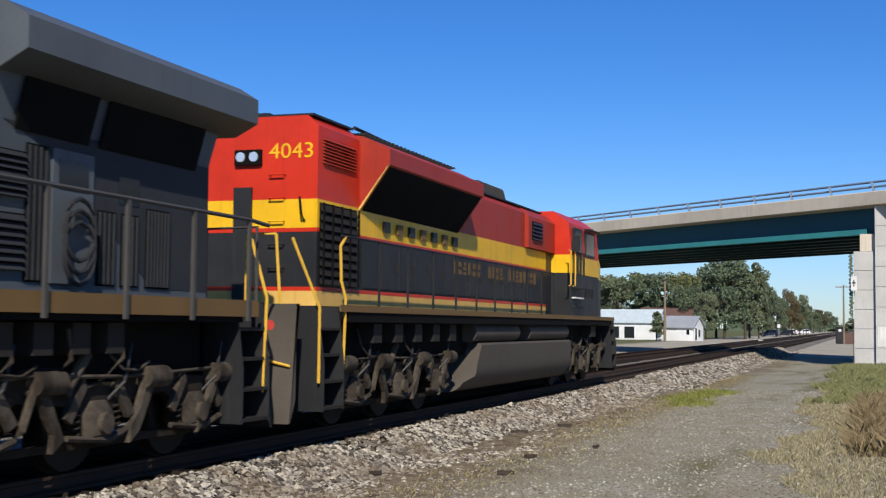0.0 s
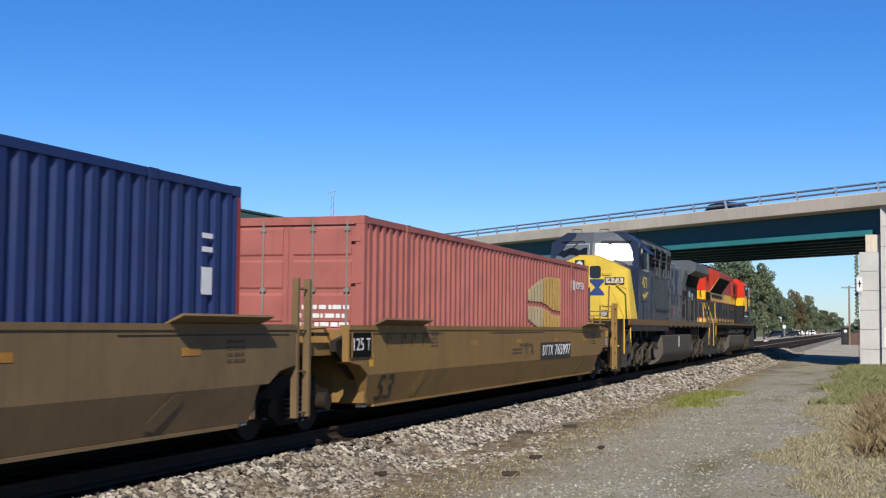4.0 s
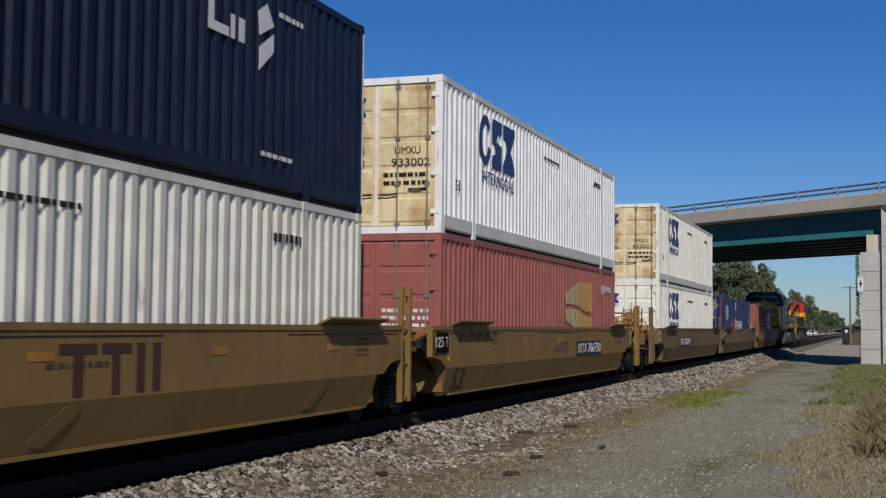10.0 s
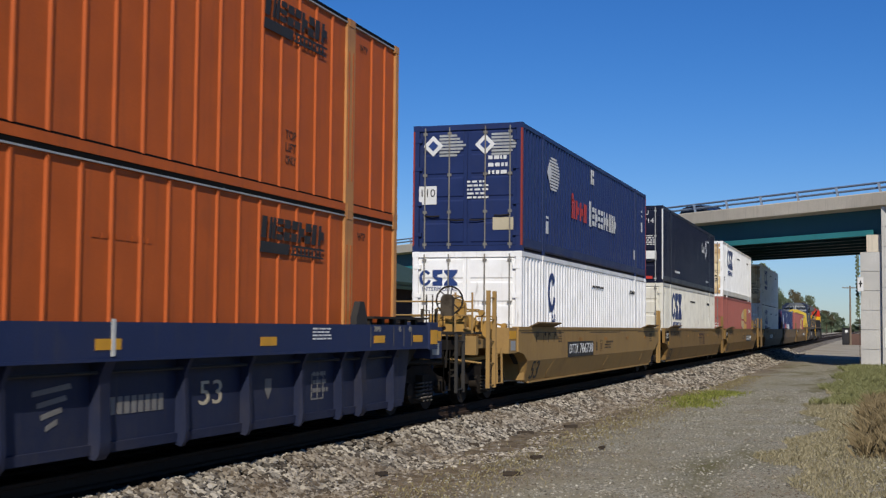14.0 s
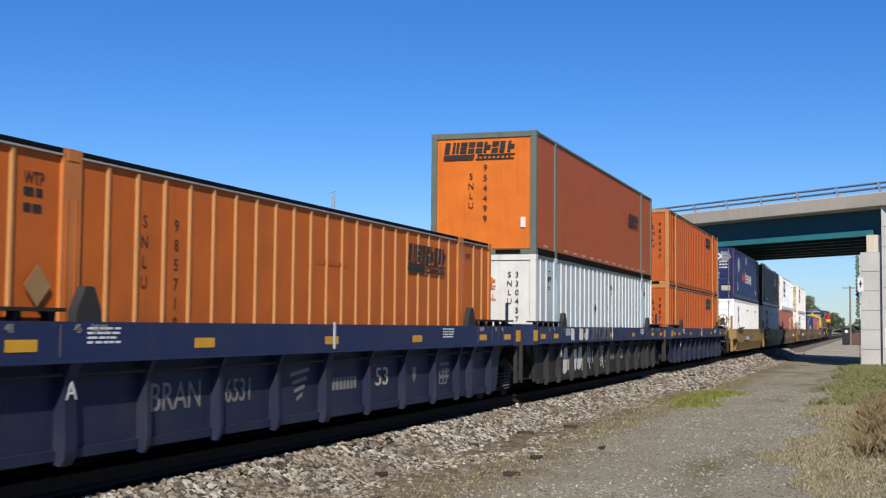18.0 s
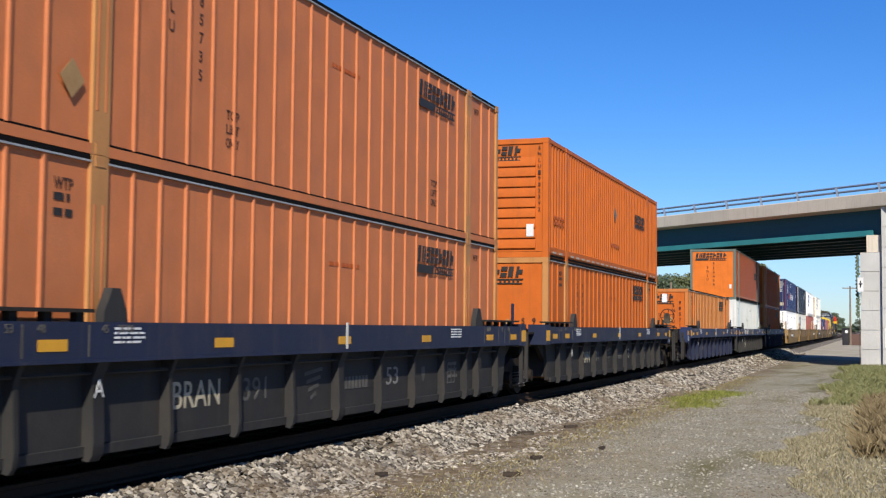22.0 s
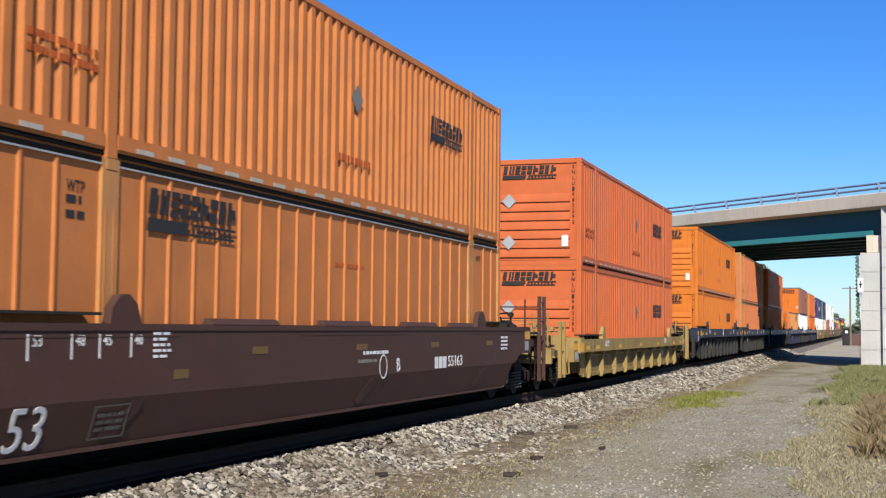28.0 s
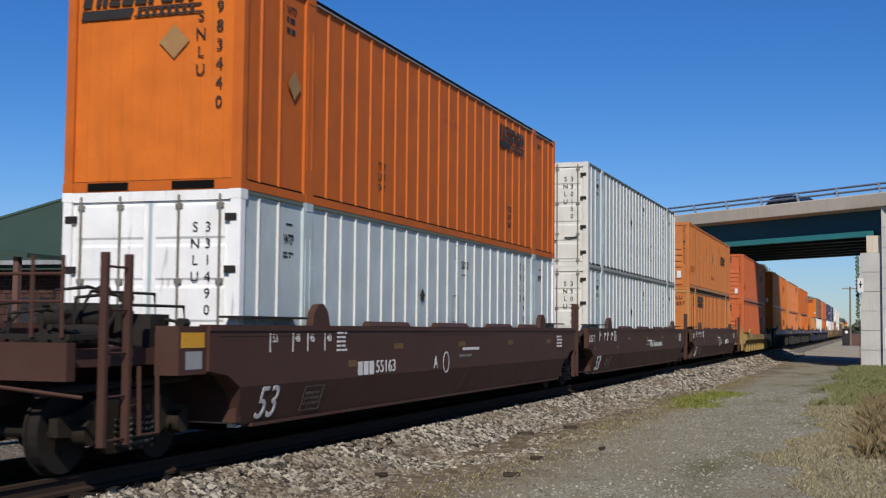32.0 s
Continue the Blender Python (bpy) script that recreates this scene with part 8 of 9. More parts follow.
for k, y in enumerate(FRONT["f"]):
    u = smooth_well("dark red-brown smooth-sided well car unit with white stencils", "well_brown", brown, trucks=((1, -1), (-1,), (-1,))[k], long_ends=((1,), (), (-1,))[k], markings="frame", dark_text=False, flaps=False, roller=True, seed=20 + k)
    if k == 1:
        bars("logo", "white_paint", u, on_side(1.543, 1.9, TOP - 0.5), [(-1.2 + i * 0.17, -1.11 + i * 0.17, -0.08, 0.14 if i in (0, 1, 4) else 0.06) for i in range(15) if i != 3], "white owner's name in bars")
    else:
        y0 = 3.6 if k == 0 else -4.55
        bars("print", "white_paint", u, on_side(1.543, y0, TOP - 0.6), [(-0.3, -0.13, -0.1, 0.1), (-0.08, 0.09, -0.1, 0.1), (0.14, 0.31, -0.1, 0.1)])
        writing("lettering", "55163", 0.27, "white_paint", u, on_side(1.543, y0 + 0.82, TOP - 0.6), 0.8)
        writing("lettering", "B" if k == 0 else "A", 0.3, "white_paint", u, on_side(1.543, 1.55 if k == 0 else -1.4, TOP - 0.6))
        shape("emblem", "white_paint", u, on_side(1.543, 0.9 if k == 0 else -0.85, TOP - 0.6), [[(math.cos(a) * r0, math.sin(a) * r0 * 1.15), (math.cos(b) * r0, math.sin(b) * r0 * 1.15), (math.cos(b) * r1, math.sin(b) * r1 * 1.15), (math.cos(a) * r1, math.sin(a) * r1 * 1.15)] for r0, r1 in ((0.165, 0.145),) for a, b in ((i * math.tau / 12, (i + 1) * math.tau / 12) for i in range(12))], "white ring mark")
    part("placard", box(B(), 1.541, 1.545, -5.2, -4.9, 0.98, 1.08), "sill_yellow", u)
    put(u, y - HL)
load(FRONT["f"][0], orange_plain("dusty orange ribbed container with weathered posts under another", "dusty_orange", 2, logo_y=-4.4, low_logo=True), orange_corr("dusty orange corrugated container with a ribbed end", "dusty_orange", 10))
load(FRONT["f"][1], pale_plain("pale grey ribbed container with white doors", "door", 3, "330226"), pale_plain("pale grey ribbed container with white doors", "door", 4, "330150"))
# sun on the last orange box's end is put into a brighter orange
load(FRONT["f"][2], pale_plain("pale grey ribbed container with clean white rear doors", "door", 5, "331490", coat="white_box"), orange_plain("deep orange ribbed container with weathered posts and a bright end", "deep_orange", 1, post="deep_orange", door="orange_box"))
# ---- beyond the tracks: depot, houses, trees, poles ----
M["roof_green"] = surface("green_metal_roof", (0.048, 0.078, 0.060), 0.6, scale=0.6, streak=0.15, dirt=0.2, grime=(0.05, 0.06, 0.05), spec=0.1)
M["brick_dark"] = surface("dark_brick", (0.085, 0.042, 0.034), 0.85, scale=1.2, streak=0.2, grain=18, rnd=0.35)
M["mortar"] = surface("grey_mortar", (0.11, 0.09, 0.08), 0.9)
M["white_wall"] = surface("white_siding_paint", (0.78, 0.78, 0.76), 0.6, scale=0.5, streak=0.1, dirt=0.1, grime=(0.4, 0.38, 0.33))
M["shingle"] = surface("grey_roof_shingle", (0.30, 0.32, 0.34), 0.8, scale=0.5)
M["brown_roof"] = surface("brown_roof_shingle", (0.13, 0.075, 0.06), 0.8, scale=0.5)
M["beige"] = surface("beige_cabinet_paint", (0.40, 0.34, 0.27), 0.6, streak=0.2)
M["wood_pole"] = surface("weathered_pole_wood", (0.22, 0.17, 0.12), 0.85, grain=10)
M["bark"] = surface("grey_brown_bark", (0.075, 0.055, 0.042), 0.9, grain=8)
M["car_dark"] = surface("dark_car_paint", (0.02, 0.022, 0.028), 0.25, streak=0, dirt=0.1)
M["car_blue"] = surface("blue_car_paint", (0.02, 0.03, 0.06), 0.25, streak=0, dirt=0.1)
M["car_white"] = surface("white_car_paint", (0.75, 0.75, 0.74), 0.3, streak=0, dirt=0.05)
M["black_box"] = surface("black_signal_cabinet", (0.022, 0.022, 0.026), 0.6)
M["feather"] = plain("dark_feathers", (0.02, 0.019, 0.02), 0.7)


def depot():
    """A low brick station with a green hipped roof, its end towards the camera."""
    t = thing("depot_building", "low dark brick station with a green hipped metal roof", "building")
    x0, x1, y0, y1 = -28.0, -18.0, 29.2, 55.0
    ze, zr, xr = 3.34, 5.9, -23.0
    part("wall", box(B(), x0 + 0.7, x1 - 0.7, y0 + 0.75, y1 - 0.7, -0.7, ze - 0.05), "mortar", t, "dark brick wall")
    ya, yb = y0 + 4.9, y1 - 8.2
    th = 0.12
    for quad in (((x0, y0), (x1, y0), (xr, ya), (xr, ya)), ((x1, y0), (x1, y1), (xr, yb), (xr, ya)), ((x1, y1), (x0, y1), (xr, yb), (xr, yb)), ((x0, y1), (x0, y0), (xr, ya), (xr, yb))):
        pts = [(quad[0][0], quad[0][1], ze), (quad[1][0], quad[1][1], ze), (quad[2][0], quad[2][1], zr)]
        if quad[2] != quad[3]:
            pts.append((quad[3][0], quad[3][1], zr))
        part("roof_slope", loft(B(), [pts, [(x, y, z - th) for x, y, z in pts]]), "roof_green", t)
    part("eave", box(B(), x0 + 0.02, x1 - 0.02, y0 + 0.02, y0 + 0.14, ze - 0.3, ze - 0.13), "roof_green", t, "dark green fascia")
    part("gutter", box(B(), x0, x1, y0 - 0.1, y0 + 0.01, ze - 0.16, ze - 0.04), "grey_rail", t, "pale gutter")
    part("eave", box(B(), x1 - 0.14, x1 - 0.02, y0 + 0.15, y1, ze - 0.3, ze - 0.13), "roof_green", t)
    part("soffit", box(B(), x0 + 0.1, x1 - 0.15, y0 + 0.15, y1 - 0.1, ze - 0.2, ze - 0.14), "roof_green", t)
    for a, b in (((x1, y0), (xr, ya)), ((x0, y0), (xr, ya))):
        part("hip_cap", rod(B(), [(a[0], a[1], ze + 0.03), (b[0], b[1], zr + 0.03)], 0.07, 6), "roof_green", t)
    part("ridge_cap", rod(B(), [(xr, ya, zr + 0.03), (xr, yb, zr + 0.03)], 0.09, 6), "roof_green", t)
    v = part("vent_pipe", drum(B(), (-21.5, 36.9, 5.15), "z", 1.3, 0.11, 12), "grey_rail", t, "galvanised roof vent pipe")
    part("vent_cap", drum(B(), (-21.5, 36.9, 5.85), "z", 0.12, 0.17, 12), "grey_rail", v)
    yw = y0 + 0.74
    # brick courses on the seen end, in big courses of real edges
    w = part("brick_facing", box(B(), x0 + 0.72, x1 - 0.72, yw - 0.02, yw + 0.0, -0.6, ze - 0.35), "mortar", t)
    me = None
    for r in range(11):
        for c in range(27):
            x = x1 - 0.95 - c * 0.30 - (0.15 if r % 2 else 0)
            z = 0.9 + r * 0.2
            if -21.55 < x < -19.55 and z < 2.75:
                continue
            if me is None:
                bm = box(B(), -0.138, 0.138, -0.03, 0.0, -0.09, 0.09)
                bmesh.ops.recalc_face_normals(bm, faces=bm.faces)
                me = bpy.data.meshes.new("brick")
                bm.to_mesh(me)
                bm.free()
                me.materials.append(M["brick_dark"])
            part("brick", me, "brick_dark", w).location = (x, yw - 0.02, z)
    # window: white muntins over dark glass
    f = part("window", box(B(), -21.5, -19.62, yw - 0.06, yw, 1.0, 2.68), "brown_roof", t, "white-framed window")
    part("pane", box(B(), -21.42, -19.7, yw - 0.075, yw - 0.06, 1.05, 2.5), "glass", f, "dark glass")
    for x in (-21.42, -20.56, -19.72):
        part("muntin", box(B(), x - 0.05, x + 0.05, yw - 0.10, yw - 0.076, 1.2, 2.3), "white_wall", f, "white bar")
    for x in (-21.13, -20.84, -20.27, -19.98):
        part("muntin", box(B(), x - 0.025, x + 0.025, yw - 0.10, yw - 0.076, 1.82, 2.3), "white_wall", f)
    part("muntin", box(B(), -21.45, -19.7, yw - 0.11, yw - 0.10, 1.72, 1.82), "white_wall", f)
    # track side windows and door
    for y in (34, 40, 46):
        f = part("window", box(B(), x1 - 0.7, x1 - 0.64, y, y + 1.6, 0.5, 2.4), "white_wall", t)
        part("pane", box(B(), x1 - 0.64, x1 - 0.63, y + 0.1, y + 1.5, 0.6, 2.3), "glass", f)
    return t


depot()


def cabinet(x0, x1, y, z1, label):
    t = thing("equipment_cabinet", label, "cabinet", "cabinets at the depot")
    part("body", box(B(), x0, x1, y, y + 0.6, -0.6, z1), "beige", t)
    for i in range(12):
        z = 0.6 + i * 0.13
        if z < z1 - 0.1:
            part("louver", prism_x(B(), [(y - 0.02, z), (y, z + 0.06), (y, z), (y - 0.015, z - 0.01)], x0 + 0.08, x0 + 0.62 * (x1 - x0)), "beige", t)
    part("door_gap", box(B(), x0 + 0.7 * (x1 - x0), x0 + 0.8 * (x1 - x0), y - 0.008, y, -0.3, z1 - 0.1), "dark_gap", t)


cabinet(-18.95, -18.0, 28.0, 2.3, "beige louvred cabinet beside the station window")
cabinet(-21.9, -20.9, 28.0, 2.25, "beige louvred cabinet in front of the station wall")

t = thing("platform_shelter", "small shelter with a dark green sloped roof", "shelter")
part("roof", loft(B(), [[(-22.5, 24, 3.55), (-18.3, 24, 3.16), (-18.3, 24, 3.06), (-22.5, 24, 3.4)], [(-22.5, 27.5, 3.55), (-18.3, 27.5, 3.16), (-18.3, 27.5, 3.06), (-22.5, 27.5, 3.4)]]), "roof_green", t)
for x, y in ((-22.2, 24.2), (-22.2, 27.2), (-18.7, 24.2), (-18.7, 27.2)):
    part("post", box(B(), x - 0.07, x + 0.07, y - 0.07, y + 0.07, -0.6, 3.12), "brown_roof", t)

t = thing("radio_mast", "thin grey lattice radio mast", "radio mast")
for dx, dy in ((-0.12, 0), (0.12, 0), (0, 0.2)):
    part("leg", rod(B(), [(-26.66 + dx, 60 + dy, -0.6), (-26.66 + dx * 0.6, 60 + dy * 0.6, 8.3)], 0.018, 5), "grey_rail", t)
for i in range(17):
    z = 0.2 + i * 0.5
    part("brace", rod(B(), [(-26.78, 60, z), (-26.54, 60, z + 0.25), (-26.78, 60, z + 0.5)], 0.012, 4), "grey_rail", t)
part("antenna", rod(B(), [(-26.95, 60, 8.45), (-26.4, 60, 8.6)], 0.02, 5), "grey_rail", t)


def house(name, label, cx, cy, w, d, wall_h, roof_h, turn, roof, openings, chimney=False):
    """A gabled house; its ridge runs along its own x."""
    t = thing(name, label, "house", "houses past the tracks")
    t.matrix_basis = pose(cx, cy, -0.5, 0, 0, turn)
    part("wall", prism_x(B(), [(-d / 2, 0), (d / 2, 0), (d / 2, wall_h), (0, wall_h + roof_h - 0.1), (-d / 2, wall_h)], -w / 2, w / 2), "white_wall", t)
    for s in (-1, 1):
        pr = [(s * (d / 2 + 0.35), wall_h - 0.25), (0, wall_h + roof_h), (0, wall_h + roof_h + 0.12), (s * (d / 2 + 0.35), wall_h - 0.1)]
        part("roof_slope", prism_x(B(), pr, -w / 2 - 0.3, w / 2 + 0.3), roof, t)
    for i in range(int(wall_h / 0.3)):
        part("siding_board", box(B(), -w / 2 - 0.02, w / 2 + 0.02, -d / 2 - 0.025, -d / 2, 0.1 + i * 0.3, 0.37 + i * 0.3), "white_wall", t)
    for face, a, z0, ww, hh, kind in openings:
        if face == "front":
            f = part(kind, box(B(), a - ww / 2, a + ww / 2, -d / 2 - 0.06, -d / 2 - 0.02, z0, z0 + hh), "white_wall", t)
            part("pane", box(B(), a - ww / 2 + 0.08, a + ww / 2 - 0.08, -d / 2 - 0.07, -d / 2 - 0.06, z0 + 0.08, z0 + hh - 0.08), "glass", f)
        else:
            f = part(kind, box(B(), w / 2, w / 2 + 0.05, a - ww / 2, a + ww / 2, z0, z0 + hh), "white_wall", t)
            part("pane", box(B(), w / 2 + 0.05, w / 2 + 0.06, a - ww / 2 + 0.08, a + ww / 2 - 0.08, z0 + 0.08, z0 + hh - 0.08), "glass", f)
    if chimney:
        part("chimney", box(B(), -0.3, 0.3, 0.2, 0.8, wall_h, wall_h + roof_h + 0.7), "brick_dark", t)
    return t


house("house", "small white house with a grey gabled roof past the tracks", -26.6, 192, 5.6, 4.6, 2.2, 1.5, -12, "shingle", [("side", 0.3, 0.6, 1.0, 1.2, "window"), ("side", -1.2, 0.1, 0.9, 1.9, "door"), ("front", 2.0, 0.9, 0.6, 0.9, "window")])
house("barn", "long white outbuilding with a pale metal roof", -36.5, 203, 11.0, 6.0, 2.9, 1.9, -6, "pale_box", [("front", -1.5, 0.2, 1.8, 2.0, "door"), ("front", 1.0, 0.2, 1.8, 2.0, "door"), ("side", 0.0, 0.8, 1.0, 1.0, "window")])
house("house", "house with a brown roof half hidden by trees", -33.0, 222, 9.0, 6.5, 3.4, 2.0, -4, "brown_roof", [("front", 0.0, 0.8, 1.2, 1.2, "window")])

# ---- trees ----


def leaf_material(name, a, b_):
    m = bpy.data.materials.new(name)
    m.use_nodes = True
    nt = m.node_tree
    b = nt.nodes["Principled BSDF"]
    geo = nt.nodes.new("ShaderNodeNewGeometry")
    info = nt.nodes.new("ShaderNodeObjectInfo")
    c = mix(nt, geo.outputs["Random Per Island"], a, b_)
    c = mix(nt, ramp(nt, info.outputs["Random"], 0.0, 2.6), c, (b_[0] * 1.25, b_[1] * 1.02, b_[2] * 0.9))
    nt.links.new(c, b.inputs["Base Color"])
    b.inputs["Roughness"].default_value = 0.7
    b.inputs["Specular IOR Level"].default_value = 0.2
    return m


def crown_mesh(name, seed, height, radius, leaves, size, mat, shape_="round"):
    """A crown of many small leaf clumps gathered on lobes, with gaps."""
    rng = np.random.default_rng(seed)
    lobes = []
    for i in range(30):
        a = rng.uniform(0, math.tau)
        h = rng.uniform(0.28, 0.95)
        if shape_ == "cone":
            r = radius * (1 - h) * rng.uniform(0.5, 1.0)
        else:
            r = radius * math.sqrt(max(0.05, 1 - ((h - 0.55) / 0.5) ** 2)) * rng.uniform(0.35, 0.85)
        lobes.append((math.cos(a) * r, math.sin(a) * r, h * height, radius * rng.uniform(0.14, 0.33)))
    lobes = np.array(lobes)
    pick = rng.integers(0, len(lobes), leaves)
    d = rng.normal(size=(leaves, 3))
    d /= np.linalg.norm(d, axis=1)[:, None]
    c = lobes[pick, :3] + d * (lobes[pick, 3] * rng.uniform(0.55, 1.08, leaves))[:, None]
    u = rng.normal(size=(leaves, 3))
    u /= np.linalg.norm(u, axis=1)[:, None]
    v = np.cross(u, rng.normal(size=(leaves, 3)))
    v /= np.linalg.norm(v, axis=1)[:, None]
    s = (size * rng.uniform(0.5, 1.3, leaves))[:, None]
    quad = np.stack([c - u * s - v * s * 0.4, c + u * s * 0.2 - v * s, c + u * s + v * s * 0.3, c - u * s * 0.1 + v * s], 1)
    f = np.arange(leaves * 4).reshape(-1, 4)
    me = bpy.data.meshes.new(name)
    me.from_pydata(quad.reshape(-1, 3).tolist(), [], f.tolist())
    me.materials.append(mat)
    return me


def trunk_mesh(seed, height, r):
    rr = random.Random(seed)
    bm = B()
    pts = [(0, 0, 0), (0.1 * rr.uniform(-1, 1), 0.1, height * 0.3), (0.3 * rr.uniform(-1, 1), 0.2 * rr.uniform(-1, 1), height * 0.75)]
    rings = []
    for (x, y, z), k in zip(pts, (1.0, 0.75, 0.3)):
        rings.append([(x + math.cos(a) * r * k, y + math.sin(a) * r * k, z) for a in (i * math.tau / 8 for i in range(8))])
    loft(bm, rings)
    for i in range(6):
        a = rr.uniform(0, math.tau)
        z = height * rr.uniform(0.28, 0.6)
        rod(bm, [(0.1, 0.1, z), (math.cos(a) * height * 0.12, math.sin(a) * height * 0.12, z + height * 0.12), (math.cos(a) * height * 0.22, math.sin(a) * height * 0.22, z + height * 0.27)], r * 0.22, 5)
    bmesh.ops.recalc_face_normals(bm, faces=bm.faces)
    me = bpy.data.meshes.new("trunk")
    bm.to_mesh(me)
    bm.free()
    me.materials.append(M["bark"])
    return me


# dark leaves greyed and lightened, so distance haze lies in their colour
leaf_dark = leaf_material("haze_greyed_green_leaves", (0.066, 0.092, 0.056), (0.15, 0.19, 0.11))
leaf_olive = leaf_material("yellow_green_leaves", (0.075, 0.096, 0.040), (0.165, 0.19, 0.085))
leaf_brown = leaf_material("turning_brown_leaves", (0.06, 0.058, 0.03), (0.125, 0.11, 0.06))
CROWNS = {k: [crown_mesh("crown", 10 * j + i, 1.0 * 12, 4.6, 9500, 0.16, m) for i in range(3)] for j, (k, m) in enumerate((("dark", leaf_dark), ("olive", leaf_olive), ("brown", leaf_brown)))}
FIR = crown_mesh("crown", 77, 5.0, 1.6, 1500, 0.16, leaf_dark, "cone")
TRUNKS = [trunk_mesh(i, 12, 0.24) for i in range(3)]
rt = random.Random(11)


def tree(x, y, h, kind, spread=1.0):
    names = dict(dark="leafy dark green tree beside the tracks", olive="yellow-green leafy tree behind the houses", brown="tree with leaves turning brown")
    t = thing("tree", names[kind], "tree", "trees past the tracks")
    i = rt.randrange(3)
    c = part("crown", CROWNS[kind][i], None, t)
    part("trunk", TRUNKS[i], None, t)
    k = h / 11.6
    t.matrix_basis = pose(x, y, -0.6, 0, 0, rt.uniform(0, 360)) @ Matrix.Diagonal((k * spread, k * spread, k, 1))


for x, y, h, kind, k in ((-20.6, 232, 13.6, "dark", 0.95), (-23.6, 226, 13.9, "dark", 1.0), (-26.6, 240, 13.4, "dark", 1.0), (-19.6, 250, 11.6, "dark", 0.8), (-22.4, 262, 13.0, "olive", 0.9),
                         (-29.4, 222, 9.0, "dark", 0.9), (-25.2, 212, 7.4, "dark", 0.8), (-30.8, 236, 11.4, "olive", 0.9), (-34.5, 246, 12.0, "olive", 1.1), (-38.0, 240, 11.8, "dark", 1.1), (-42.0, 250, 12.2, "olive", 1.2), (-46.0, 243, 11.6, "dark", 1.1), (-50.5, 250, 11.8, "olive", 1.2)):
    tree(x, y, h, kind, k)
for x, y, h, kind, k in ((-17.8, 330, 11.4, "brown", 0.75), (-20.8, 322, 9.4, "dark", 0.8), (-16.6, 348, 10.6, "dark", 0.65), (-22.6, 300, 7.6, "dark", 0.9), (-17.0, 395, 9.2, "dark", 0.8), (-19.5, 380, 9.0, "brown", 0.9), (-24.5, 340, 10.0, "olive", 1.0), (-21.5, 430, 9.8, "dark", 1.1)):
    tree(x, y, h, kind, k)
for i in range(8):
    tree(-19 - rt.uniform(0, 7), 520 + i * 45, rt.uniform(8.5, 11), "dark" if i % 3 else "brown", 1.1)
for i in range(9):
    tree(-58 - 6 * i + rt.uniform(-2, 2), 230 + rt.uniform(0, 30), rt.uniform(9, 12), ("olive", "dark")[i % 2], 1.3)
for i in range(4):
    tree(-6.5 + 6.5 * i, 780 + rt.uniform(0, 60), rt.uniform(8, 11), "dark", 1.4)
t = thing("fir_tree", "small dark green evergreen beside the white house", "tree")
part("crown", FIR, None, t)
part("trunk", drum(B(), (0, 0, 0.8), "z", 1.6, 0.12, 8), "bark", t)
t.matrix_basis = pose(-29.6, 188, -0.55) @ Matrix.Diagonal((1.1, 1.1, 0.92, 1))

# a far wood along the horizon
rng = np.random.default_rng(4)
n = 9000
ang = rng.uniform(-2.6, 2.6, n)
far = rng.uniform(900, 1500, n)
hx, hy = np.sin(ang) * far, np.cos(ang) * far
hz = rng.uniform(0, 1, n) ** 0.7 * (8 + 4 * np.sin(ang * 23) + 3 * np.sin(ang * 61))
keep = ~((hx > -16) & (hx < 14))
c = np.stack([hx, hy, hz - 0.5], 1)[keep]
u = rng.normal(size=c.shape) * 3.2
v = rng.normal(size=c.shape) * 3.2
q = np.stack([c - u, c - v, c + u, c + v], 1)
me = bpy.data.meshes.new("far_wood")
me.from_pydata(q.reshape(-1, 3).tolist(), [], np.arange(len(c) * 4).reshape(-1, 4).tolist())
me.materials.append(leaf_dark)
tagged(new("far_wood", me), "dark green distant woods along the horizon", "woods", kind="stuff")

# ---- poles, signals, parked vehicles ----


def utility_pole(x, y, h, label, arms=2, r=0.13):
    t = thing("utility_pole", label, "utility pole", "poles along the tracks")
    part("pole", loft(B(), [[(x + math.cos(a) * rr, y + math.sin(a) * rr, z) for a in (i * math.tau / 10 for i in range(10))] for z, rr in ((-0.7, r * 1.2), (h, r * 0.8))]), "wood_pole", t)
    for k in range(arms):
        z = h - 0.3 - k * 0.9
        a = part("crossarm", box(B(), x - 1.1, x + 1.1, y - 0.16, y - 0.06, z - 0.06, z + 0.06), "wood_pole", t)
        for dx in (-0.95, -0.4, 0.4, 0.95):
            part("insulator", drum(B(), (x + dx, y - 0.11, z + 0.13), "z", 0.14, 0.045, 8), "grey_rail", a)


utility_pole(-26.4, 175, 8.0, "bare grey wooden pole in front of the houses", 0, 0.17)
utility_pole(-2.95, 190, 7.9, "wooden utility pole with crossarms", 1)
for i, y in enumerate((330, 420, 520)):
    utility_pole(-18.0 - i, y, 8.0, "distant wooden utility pole", 1)

t = thing("signal_cabinet", "black trackside signal cabinet with a white disc", "signal cabinet")
part("body", box(B(), -4.1, -2.9, 190, 191, -0.6, 1.75), "black_box", t)
part("roof", box(B(), -4.2, -2.8, 189.9, 191.1, 1.75, 1.85), "black_box", t)
part("disc", drum(B(), (-3.5, 189.97, 1.35), "y", 0.06, 0.22, 14), "white_paint", t)
part("door", box(B(), -4.0, -3.2, 189.95, 190.0, -0.4, 1.6), "black_box", t)
part("wing", box(B(), -2.85, -1.2, 190.2, 190.8, -0.6, 1.0), "brown_roof", t)

t = thing("wall_sign", "white sign box with brackets at the bridge abutment", "sign")
part("panel", box(B(), -0.78, -0.45, 77.1, 77.3, 3.82, 4.65), "white_paint", t)
